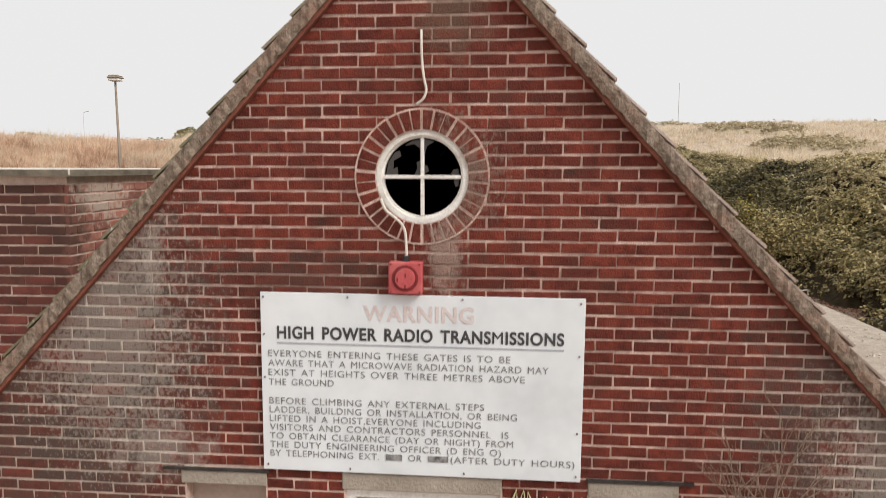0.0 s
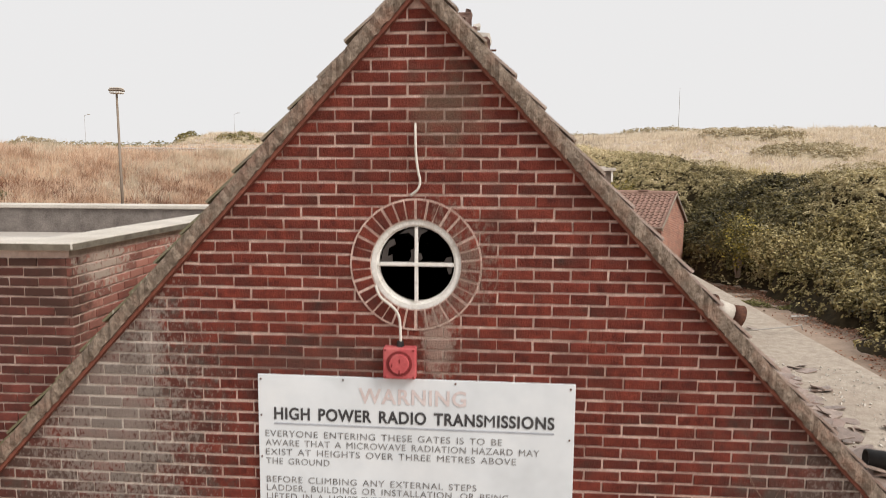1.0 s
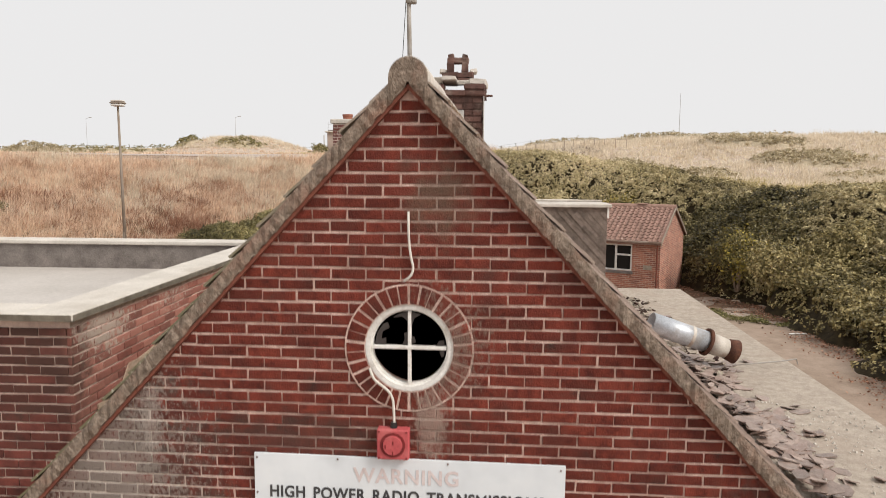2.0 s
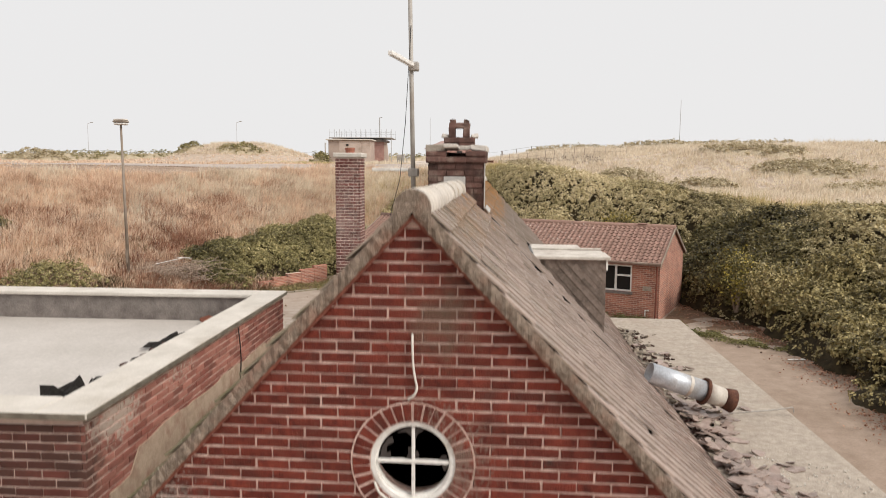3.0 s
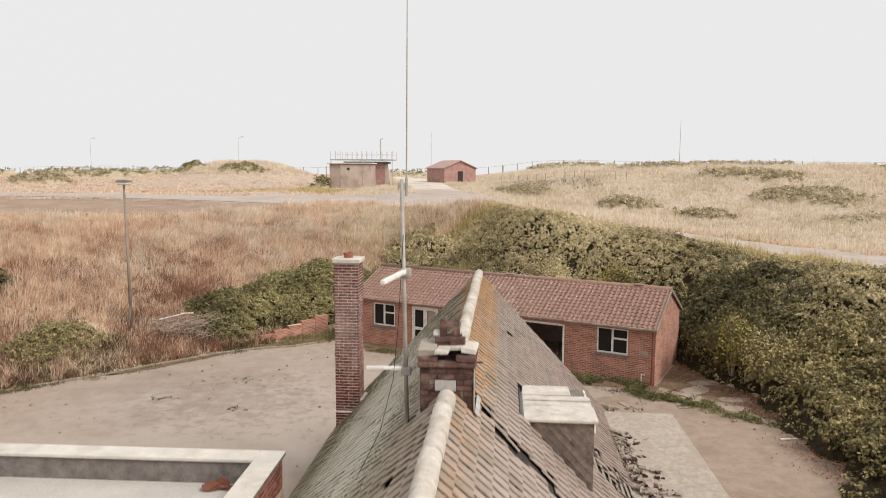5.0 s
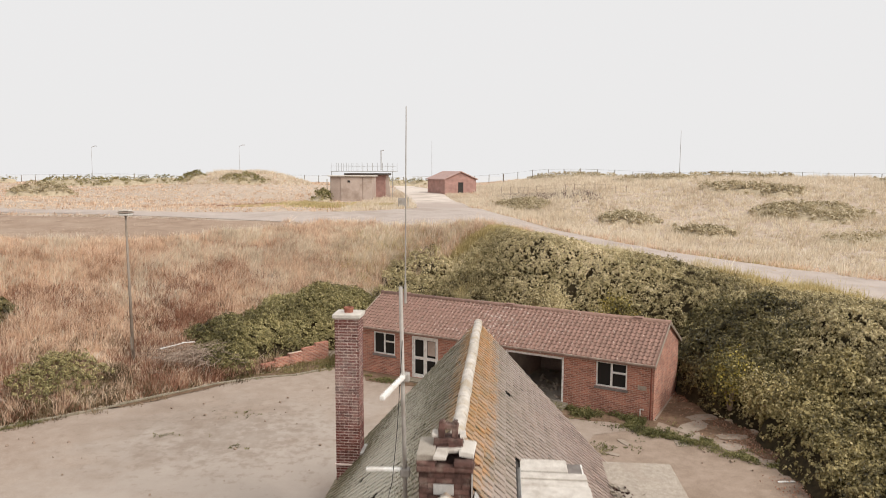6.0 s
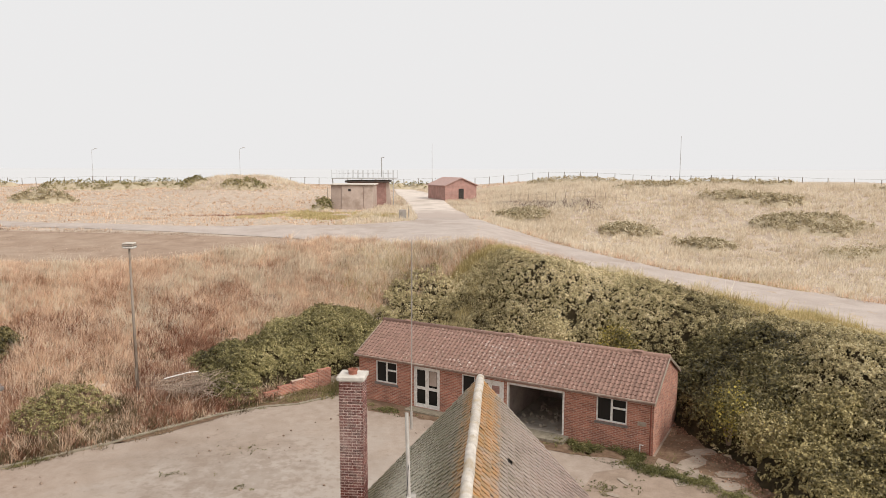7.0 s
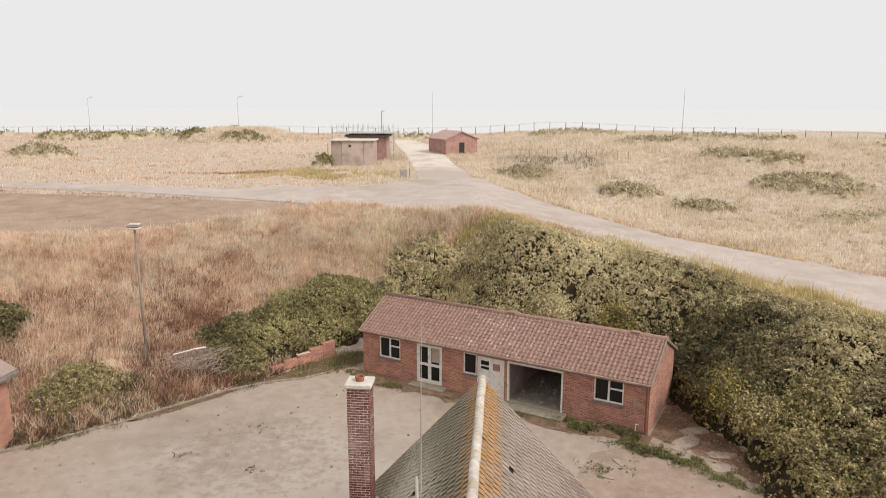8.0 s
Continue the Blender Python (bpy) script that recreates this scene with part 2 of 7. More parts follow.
M_ALARM = material("sun_faded_red_plastic", (0.44, 0.075, 0.082), (0.52, 0.105, 0.11), 9, 0.5, 0.1, 60, c3=(0.53, 0.15, 0.145), big=6)
# Darker copy of the alarm's red, painting shade into groove and slots.
M_ALARM_DARK = material("shaded_alarm_red", (0.16, 0.02, 0.022), (0.22, 0.03, 0.03), 9, 0.6, 0.1, 60)
M_CABLE = material("white_cable_sheath", (0.62, 0.58, 0.52), (0.72, 0.68, 0.62), 9, 0.6, 0.1, 60)
M_DARK = material("dark_interior", (0.05, 0.038, 0.034), (0.10, 0.078, 0.07), 3, 0.95, 0.2, 30)
M_METAL = material("galvanised_steel", (0.33, 0.30, 0.27), (0.43, 0.40, 0.365), 6, 0.65, 0.15, 50, metal=0.2, c3=(0.28, 0.24, 0.20), big=2)
M_POST = material("drab_painted_post", (0.24, 0.195, 0.155), (0.31, 0.255, 0.205), 5, 0.7, 0.15, 50, c3=(0.20, 0.15, 0.11), big=2)
M_FLUE = material("dented_flue_metal", (0.48, 0.50, 0.53), (0.62, 0.64, 0.67), 5, 0.4, 0.15, 40, metal=0.45, c3=(0.40, 0.36, 0.33), big=3)
M_FLUE_PALE = material("cream_flue_collar", (0.50, 0.45, 0.39), (0.60, 0.55, 0.49), 6, 0.6, 0.2, 50, c3=(0.38, 0.24, 0.17), big=4)
M_RUST = material("rusted_metal", (0.055, 0.025, 0.018), (0.15, 0.06, 0.035), 12, 0.85, 0.6, 60)
M_PIPE = material("black_plastic_pipe", (0.012, 0.012, 0.013), (0.03, 0.03, 0.03), 6, 0.4, 0.05, 40)
M_LEAD = material("pale_lead_flashing", (0.34, 0.325, 0.31), (0.50, 0.48, 0.455), 8, 0.6, 0.2, 40)
M_STACK = material("sooty_stack_brick", (0.060, 0.034, 0.028), (0.15, 0.080, 0.066), 7, 0.9, 0.5, 70, vary=0.38, c3=(0.23, 0.175, 0.145), big=5)
M_POT = material("terracotta_pot", (0.24, 0.09, 0.06), (0.36, 0.15, 0.10), 8, 0.85, 0.3, 60)
M_TIMBER = material("bare_grey_timber", (0.28, 0.23, 0.18), (0.42, 0.36, 0.29), 9, 0.9, 0.4, 60)
M_HUTBRICK = None
M_GLASS = bpy.data.materials.new("grimy_glass")
M_GLASS.use_nodes = True
_g = M_GLASS.node_tree.nodes["Principled BSDF"]
_g.inputs["Base Color"].default_value = (0.75, 0.78, 0.78, 1)
_g.inputs["Roughness"].default_value = 0.12
_g.inputs["Transmission Weight"].default_value = 0.85


def far_brick(name, c1, c2, mortar, local=True):
    """Brickwork seen from far off: courses in the material, with recessed joints."""
    m = bpy.data.materials.new(name)
    m.use_nodes = True
    n, l = m.node_tree.nodes, m.node_tree.links
    b = n["Principled BSDF"]
    tc, geo = n.new("ShaderNodeTexCoord"), n.new("ShaderNodeNewGeometry")
    sep, add, cmb = n.new("ShaderNodeSeparateXYZ"), n.new("ShaderNodeMath"), n.new("ShaderNodeCombineXYZ")
    l.new(tc.outputs["Object"], sep.inputs[0])
    l.new(sep.outputs["X"], add.inputs[0])
    l.new(sep.outputs["Y"], add.inputs[1])
    l.new(add.outputs[0], cmb.inputs["X"])
    l.new(sep.outputs["Z"], cmb.inputs["Y"])
    t = n.new("ShaderNodeTexBrick")
    for key, v in (("Scale", 1.0), ("Mortar Size", 0.009), ("Brick Width", 0.225), ("Row Height", 0.075), ("Bias", -0.1), ("Mortar Smooth", 0.3)):
        t.inputs[key].default_value = v
    t.inputs["Color1"].default_value, t.inputs["Color2"].default_value, t.inputs["Mortar"].default_value = (*c1, 1), (*c2, 1), (*mortar, 1)
    l.new(cmb.outputs[0], t.inputs["Vector"])
    ns = n.new("ShaderNodeTexNoise")
    ns.inputs["Scale"].default_value, ns.inputs["Detail"].default_value = 1.6, 7
    l.new(tc.outputs["Object"], ns.inputs["Vector"])
    hs = n.new("ShaderNodeHueSaturation")
    mr = n.new("ShaderNodeMapRange")
    mr.inputs["To Min"].default_value, mr.inputs["To Max"].default_value = 0.55, 1.45
    l.new(ns.outputs["Fac"], mr.inputs["Value"])
    l.new(mr.outputs["Result"], hs.inputs["Value"])
    l.new(t.outputs["Color"], hs.inputs["Color"])
    l.new(hs.outputs["Color"], b.inputs["Base Color"])
    b.inputs["Roughness"].default_value = 0.9
    bp = n.new("ShaderNodeBump")
    bp.inputs["Strength"].default_value, bp.inputs["Distance"].default_value, bp.invert = 0.6, 0.01, True
    l.new(t.outputs["Fac"], bp.inputs["Height"])
    l.new(bp.outputs["Normal"], b.inputs["Normal"])
    return m


M_HUTBRICK = far_brick("orange_red_hut_brick", (0.47, 0.195, 0.128), (0.235, 0.092, 0.066), (0.52, 0.38, 0.30))
# Far brick and roof are paled: distance haze painted into their colour.
M_FARBRICK = far_brick("far_red_brick", (0.42, 0.235, 0.20), (0.35, 0.19, 0.16), (0.44, 0.30, 0.26))
M_FARROOF = material("haze_paled_red_roof", (0.40, 0.265, 0.235), (0.47, 0.325, 0.29), 4, 0.9, 0.2, 20)
M_FENCE = material("dark_weathered_post", (0.17, 0.145, 0.12), (0.26, 0.225, 0.19), 3, 0.9, 0.1, 20)
# Steel on the plateau, lightened to paint haze over it.
M_FARPOLE = material("haze_paled_steel", (0.36, 0.35, 0.34), (0.46, 0.45, 0.44), 3, 0.8, 0.1, 20)
M_HUTTILE = material("brown_pantile", (0.25, 0.148, 0.115), (0.33, 0.205, 0.162), 9, 0.8, 0.4, 60, vary=0.12, c3=(0.21, 0.135, 0.105), big=6)
overlay(M_HUTTILE, (0.62, 0.57, 0.51), (0.3, 30.2, 3.0), (30, 30, 10), 9, 0.86, 0.90, (1, 1, 1), 0.85)
M_HUTFASCIA = material("dull_brown_gutter", (0.20, 0.135, 0.105), (0.34, 0.25, 0.20), 6, 0.85, 0.3, 40, c3=(0.42, 0.35, 0.29), big=1.5)
M_RENDER = material("pinkish_render", (0.47, 0.375, 0.32), (0.55, 0.45, 0.39), 1.2, 0.9, 0.2, 20, c3=(0.33, 0.25, 0.20), big=0.5)
M_RENDER_DARK = material("stained_render", (0.35, 0.27, 0.23), (0.43, 0.34, 0.29), 1.2, 0.9, 0.2, 20)
M_EARTH = material("dry_earth_and_straw", (0.385, 0.305, 0.240), (0.530, 0.432, 0.352), 1.3, 1.0, 0.6, 14, c3=(0.45, 0.352, 0.268), big=0.12)
M_YARD = material("stained_yard_concrete", (0.315, 0.245, 0.196), (0.39, 0.315, 0.258), 2.2, 0.92, 0.3, 25, c3=(0.225, 0.168, 0.13), big=0.16)
M_PATH = material("pinkish_dirt_path", (0.28, 0.208, 0.158), (0.36, 0.275, 0.215), 2.4, 0.95, 0.4, 25, c3=(0.22, 0.16, 0.115), big=0.45)
M_ROAD = material("sun_bleached_asphalt", (0.395, 0.33, 0.29), (0.485, 0.412, 0.367), 0.7, 0.9, 0.2, 20, c3=(0.35, 0.28, 0.235), big=0.25)
M_TRACK = material("pale_gravel_track", (0.56, 0.48, 0.42), (0.66, 0.58, 0.51), 0.7, 0.95, 0.2, 20, c3=(0.42, 0.35, 0.29), big=0.3)
overlay(M_TRACK, (0.42, 0.345, 0.30), (-4.4, 68.5, 6.5), (8, 8, 6), 0.6, 0.0, 0.42, (1, 1, 1), 1.0)
overlay(M_YARD, (0.40, 0.345, 0.30), (-8.0, 22.0, 0.0), (7.5, 6.5, 2), 0.35, 0.30, 0.60, (1, 1, 1), 0.7)
overlay(M_YARD, (0.21, 0.155, 0.115), (-11.0, 25.0, 0.0), (9, 9, 2), 1.1, 0.58, 0.76, (1, 1, 1), 0.38)
overlay(M_YARD, (0.23, 0.175, 0.135), (-9.0, 24.0, 0.0), (12, 10, 2), 2.4, 0.66, 0.78, (1, 1, 1), 0.5)
overlay(M_YARD, (0.43, 0.375, 0.325), (-9.0, 24.0, 0.0), (12, 10, 2), 1.3, 0.70, 0.86, (1, 0.5, 1), 0.25)
M_FIELD = material("stubble_field", (0.265, 0.182, 0.130), (0.37, 0.270, 0.200), 0.9, 1.0, 0.8, 9, c3=(0.42, 0.322, 0.245), big=0.10)
M_KERB = material("mossy_kerb", (0.20, 0.17, 0.12), (0.33, 0.285, 0.22), 5, 0.95, 0.4, 50)
# Matte pale sea: haze and the sky's reflection are painted into its colour.
M_SEA = bpy.data.materials.new("haze_painted_sea")
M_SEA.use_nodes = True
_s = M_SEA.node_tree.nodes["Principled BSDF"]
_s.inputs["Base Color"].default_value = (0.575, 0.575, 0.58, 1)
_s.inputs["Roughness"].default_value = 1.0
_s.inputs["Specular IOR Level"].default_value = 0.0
L_DRY = leaf_material("dry_grass_blades", [(0.40, 0.235, 0.155), (0.65, 0.455, 0.32), (0.84, 0.655, 0.495), (0.95, 0.815, 0.655)], 0.8, 0.42)
L_FARGRASS = leaf_material("bleached_grass_blades", [(0.54, 0.44, 0.325), (0.70, 0.60, 0.465), (0.82, 0.725, 0.585), (0.90, 0.825, 0.70)], 0.8, 0.42)
# Scrub leaves on the plateau are paled too, as painted haze.
L_SCRUB = leaf_material("grey_green_scrub_leaves", [(0.26, 0.208, 0.115), (0.40, 0.332, 0.200), (0.55, 0.462, 0.305), (0.70, 0.60, 0.44)], 0.6, 0.3)
L_BURNT = leaf_material("dark_withered_stalks", [(0.10, 0.060, 0.052), (0.18, 0.115, 0.098), (0.28, 0.19, 0.16)], 0.85, 0.2)
L_GREEN = leaf_material("green_weed_blades", [(0.14, 0.13, 0.055), (0.28, 0.245, 0.105), (0.52, 0.42, 0.23)], 0.7, 0.35)
L_BRAMBLE = leaf_material("bramble_leaves", [(0.036, 0.027, 0.011), (0.140, 0.108, 0.046), (0.325, 0.262, 0.125), (0.51, 0.425, 0.225), (0.67, 0.56, 0.335), (0.80, 0.68, 0.45)], 0.42, 0.14, ((0.22, 1.45), (2.6, 1.2)), -0.94, 0.34)
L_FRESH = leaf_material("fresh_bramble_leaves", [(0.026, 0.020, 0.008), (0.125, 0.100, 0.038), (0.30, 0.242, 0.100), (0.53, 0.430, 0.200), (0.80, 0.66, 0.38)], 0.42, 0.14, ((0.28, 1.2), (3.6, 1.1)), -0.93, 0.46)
# Darker copy of the bramble leaves, first mixed for the shaded recess by the hut.
L_BUSH = leaf_material("dark_bush_leaves", [(0.032, 0.026, 0.010), (0.100, 0.082, 0.031), (0.20, 0.163, 0.064), (0.35, 0.285, 0.125), (0.58, 0.475, 0.25)], 0.42, 0.12, ((0.28, 1.1), (3.6, 0.9)), -0.95, 0.6)
L_SUNNY = leaf_material("sunlit_bramble_leaves", [(0.028, 0.022, 0.008), (0.105, 0.088, 0.032), (0.225, 0.192, 0.076), (0.39, 0.332, 0.145), (0.60, 0.51, 0.26)], 0.42, 0.14, ((0.32, 1.3), (3.6, 1.1)), -0.90, 0.5)
L_RANK = leaf_material("rank_brown_weeds", [(0.065, 0.045, 0.023), (0.13, 0.092, 0.048), (0.23, 0.168, 0.092), (0.38, 0.285, 0.18)], 0.7, 0.15)
L_WEED = leaf_material("fresh_weed_blades", [(0.05, 0.052, 0.018), (0.11, 0.108, 0.036), (0.20, 0.185, 0.068), (0.34, 0.295, 0.13)], 0.6, 0.2)
L_SHRUB = leaf_material("shrub_leaves", [(0.05, 0.043, 0.015), (0.09, 0.078, 0.027), (0.16, 0.132, 0.044), (0.27, 0.21, 0.06), (0.55, 0.43, 0.07)], 0.5, 0.14)
L_FERN = leaf_material("dead_bracken", [(0.15, 0.066, 0.040), (0.29, 0.142, 0.088), (0.45, 0.250, 0.165), (0.64, 0.405, 0.285)], 0.8, 0.25, ((0.5, 1.1), (3.4, 1.2)), -1.05, 0.7)
L_STUBBLE = leaf_material("brown_stubble_stalks", [(0.22, 0.145, 0.10), (0.36, 0.255, 0.185), (0.50, 0.385, 0.29), (0.64, 0.52, 0.41)], 0.85, 0.3)
L_YELLOW = leaf_material("yellowing_grass_blades", [(0.33, 0.26, 0.115), (0.50, 0.405, 0.19), (0.68, 0.565, 0.30), (0.80, 0.69, 0.44)], 0.8, 0.35)
M_SCRUBBASE = material("scrub_litter", (0.40, 0.33, 0.225), (0.53, 0.44, 0.32), 2, 1.0, 0.4, 12)
M_LITTER = material("brown_leaf_litter", (0.125, 0.076, 0.047), (0.215, 0.138, 0.09), 5, 1.0, 0.9, 30, c3=(0.28, 0.195, 0.13), big=1.6)
# Near-black mass under the leaves paints shade into the thicket's gaps.
M_THICKET = material("thicket_gap_shade", (0.018, 0.013, 0.006), (0.055, 0.040, 0.019), 4, 1.0, 0.5, 20)
M_TWIG = material("dead_grey_twig", (0.30, 0.22, 0.17), (0.42, 0.33, 0.26), 9, 0.9, 0.3, 60)


# ---- building helpers ----
def as_mesh(name, bm):
    bmesh.ops.recalc_face_normals(bm, faces=bm.faces)
    me = bpy.data.meshes.new(name)
    bm.to_mesh(me)
    bm.free()
    return me


def part(name, bm, mat, parent=None, label="", smooth=False):
    """Links a bmesh as one mesh object, under a thing or part if one is given."""
    me = as_mesh(name, bm) if isinstance(bm, bmesh.types.BMesh) else bm
    if mat and not me.materials:
        me.materials.append(mat)
    if smooth:
        me.polygons.foreach_set("use_smooth", [True] * len(me.polygons))
    ob = new(name, me)
    ob.parent = parent
    if label:
        ob["label"] = label
    return ob


def empty(name, m, label, category, group="", kind=""):
    e = new(name)
    e.empty_display_size = 0.2
    e.matrix_basis = m
    return tagged(e, label, category, group, kind)


def box(bm, a, b, bevel=0.0, m=None):
    """A box between two corners, its edges eased if bevel is given."""
    r = bmesh.ops.create_cube(bm, size=1.0)
    vs = r["verts"]
    a, b = Vector(a), Vector(b)
    for v in vs:
        v.co = (a + b) / 2 + Vector([v.co[i] * (b[i] - a[i]) for i in range(3)])
    if bevel:
        es = list({e for v in vs for e in v.link_edges})
        r2 = bmesh.ops.bevel(bm, geom=es, offset=bevel, segments=1, affect="EDGES")
        vs = list({v for f in r2["faces"] for v in f.verts} | {v for v in vs if v.is_valid})
    if m is not None:
        bmesh.ops.transform(bm, matrix=m, verts=vs)
    return bm


def rod(bm, p, q, r0, r1=None, seg=8, caps=True):
    """A round bar from p to q, tapered if r1 is given."""
    p, q = Vector(p), Vector(q)
    r1 = r0 if r1 is None else r1
    d = q - p
    m = Matrix.Translation((p + q) / 2) @ d.to_track_quat("Z", "Y").to_matrix().to_4x4()
    bmesh.ops.create_cone(bm, cap_ends=caps, segments=seg, radius1=r0, radius2=r1, depth=d.length, matrix=m)
    return bm


def string(bm, pts, r, seg=6):
    """One round tube swept through points."""
    p = [Vector(a) for a in pts]
    rings, up = [], None
    for i, c in enumerate(p):
        d = (p[min(i + 1, len(p) - 1)] - p[max(i - 1, 0)]).normalized()
        up = d.orthogonal() if up is None else up - d * up.dot(d)
        up.normalize()
        side = d.cross(up)
        rings.append([bm.verts.new(c + (up * math.cos(k * 6.28319 / seg) + side * math.sin(k * 6.28319 / seg)) * r) for k in range(seg)])
    for a, b in zip(rings, rings[1:]):
        for k in range(seg):
            bm.faces.new((a[k], a[(k + 1) % seg], b[(k + 1) % seg], b[k]))
    bm.faces.new(rings[0][::-1])
    bm.faces.new(rings[-1])
    return bm


def prism(bm, outline, axis, a, b):
    """A solid from a flat outline (pairs), pushed along an axis from a to b."""
    def at(p, k):
        return {"x": (k, p[0], p[1]), "y": (p[0], k, p[1]), "z": (p[0], p[1], k)}[axis]
    v0, v1 = [bm.verts.new(at(p, a)) for p in outline], [bm.verts.new(at(p, b)) for p in outline]
    n = len(outline)
    bm.faces.new(v0)
    bm.faces.new(v1[::-1])
    for i in range(n):
        bm.faces.new((v0[i], v0[(i + 1) % n], v1[(i + 1) % n], v1[i]))
    return bm


def raw_mesh(name, verts, tris):
    """A mesh straight from arrays of corners and triangles."""
    me = bpy.data.meshes.new(name)
    me.vertices.add(len(verts))
    me.vertices.foreach_set("co", np.asarray(verts, np.float32).ravel())
    k = tris.shape[1]
    me.loops.add(len(tris) * k)
    me.loops.foreach_set("vertex_index", tris.astype(np.int32).ravel())
    me.polygons.add(len(tris))
    me.polygons.foreach_set("loop_start", np.arange(0, len(tris) * k, k, dtype=np.int32))
    me.update(calc_edges=True)
    return me


# ---- the lie of the land ----
PIT = np.array([(-45, 8), (-24, 19.5), (-19, 23.3), (-15.9, 26), (-12.5, 30), (-10.3, 31.9), (-8.6, 34.3), (-5.0, 37.6), (8.9, 31.0), (9.3, 28.4), (10.6, 25.2), (11.8, 22.0), (12.8, 12), (14, -40), (-45, -40)], float)


def inside(poly, x, y):
    c = np.zeros(x.shape, bool)
    j = len(poly) - 1
    for i in range(len(poly)):
        (xi, yi), (xj, yj) = poly[i], poly[j]
        hit = ((yi > y) != (yj > y)) & (x < (xj - xi) * (y - yi) / (yj - yi + 1e-12) + xi)
        c ^= hit
        j = i
    return c


def edge_distance(poly, x, y, closed=True):
    d = np.full(x.shape, 1e9)
    n = len(poly)
    for i in range(n if closed else n - 1):
        a, b = poly[i], poly[(i + 1) % n]
        e = b - a
        t = np.clip(((x - a[0]) * e[0] + (y - a[1]) * e[1]) / (e @ e), 0, 1)
        d = np.minimum(d, np.hypot(x - a[0] - t * e[0], y - a[1] - t * e[1]))
    return d


def step(a, b, v):
    t = np.clip((v - a) / (b - a), 0, 1)
    return t * t * (3 - 2 * t)


def waves(x, y, s, seed=0):
    """Smooth unevenness, about -1 to 1."""
    r = np.random.RandomState(seed)
    z = np.zeros(np.shape(x))
    for k in range(5):
        f, a, p = s * (1.7 ** k), r.uniform(0, 6.283), r.uniform(0, 6.283, 2)
        z = z + (0.62 ** k) * np.sin((x * np.cos(a) + y * np.sin(a)) * f + p[0]) * np.cos((-x * np.sin(a) + y * np.cos(a)) * f * 0.83 + p[1])
    return z / 1.3


def land(x, y):
    x, y = np.asarray(x, float), np.asarray(y, float)
    s = x + y
    top = 6.3 + 2.75 * step(64, 119, s) * step(-5, 13, x) * (1 - 0.25 * step(122, 150, s)) + 1.3 * step(75, 128, y) * (1 - step(-5, 13, x))
    top = top - np.interp(x, [-1, 1.5, 5.8, 9.3, 12.6, 16, 19, 23, 30], [0, 0.5, 1.35, 1.72, 2.0, 2.3, 2.5, 2.65, 2.8]) * (1 - step(58, 84, y))
    top = top + 2.6 * np.exp(-(((x + 38.5) / 9.5) ** 2) ** 1.5 - ((y - 105) / 8) ** 2)
    top = top - 0.8 * (1 - step(44, 64, y)) * (1 - step(-11, -3, x))
    top = top + 0.22 * waves(x, y, 0.11, 3) * step(50, 70, y)
    d = np.where(inside(PIT, x, y), 0.0, edge_distance(PIT, x, y))
    width = 16.5 - 10.0 * step(-6, 4, x)
    width = width * (1 - 0.13 * step(6, 12, d) * step(-16, -8, x) * (1 - step(-5, -1, x)))
    t = np.clip(d / width, 0, 1)
    bank = 0.55 * t + 0.45 * step(0, 1, t)
    z = top * bank + 0.10 * waves(x, y, 0.9, 5) * step(0.3, 3, d) * (1 - step(14, 20, d))
    z = z - 0.2 * (1 - step(2.0, 4.6, y)) * (d <= 0)
    return z - 34 * step(138, 180, y)


# ---- ground, sea, roads ----
def grid_sheet(name, xs, ys, lift, mat, label, keep=None):
    X, Y = np.meshgrid(xs, ys)
    Z = land(X, Y) + lift
    nx, ny = len(xs), len(ys)
    idx = np.arange(nx * ny).reshape(ny, nx)
    q = np.stack([idx[:-1, :-1], idx[:-1, 1:], idx[1:, 1:], idx[1:, :-1]], -1).reshape(-1, 4)
    me = raw_mesh(name, np.stack([X, Y, Z], -1).reshape(-1, 3), q)
    me.polygons.foreach_set("use_smooth", [True] * len(me.polygons))
    ob = part(name, me, mat)
    return tagged(ob, label, name, kind="structure")


xs = np.concatenate([np.linspace(-1500, -130, 12), np.linspace(-120, -34, 50), np.arange(-33, 24, 0.5), np.linspace(25, 120, 55), np.linspace(135, 1500, 12)])
ys = np.concatenate([np.linspace(-600, -45, 8), np.linspace(-40, 16, 22), np.arange(17, 62, 0.5), np.linspace(63, 150, 60), np.linspace(152, 182, 16), [260, 900]])
grid_sheet("ground", xs, ys, 0.0, M_EARTH, "dry earth bank and plateau of bleached grass", None)
# Sea sheet, coloured to merge with the sky as if in haze.
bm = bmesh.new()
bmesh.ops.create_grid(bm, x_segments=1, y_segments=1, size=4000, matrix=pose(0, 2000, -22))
tagged(part("water", bm, M_SEA), "sea below the cliff edge, haze painted into its pale colour", "sea", kind="structure")


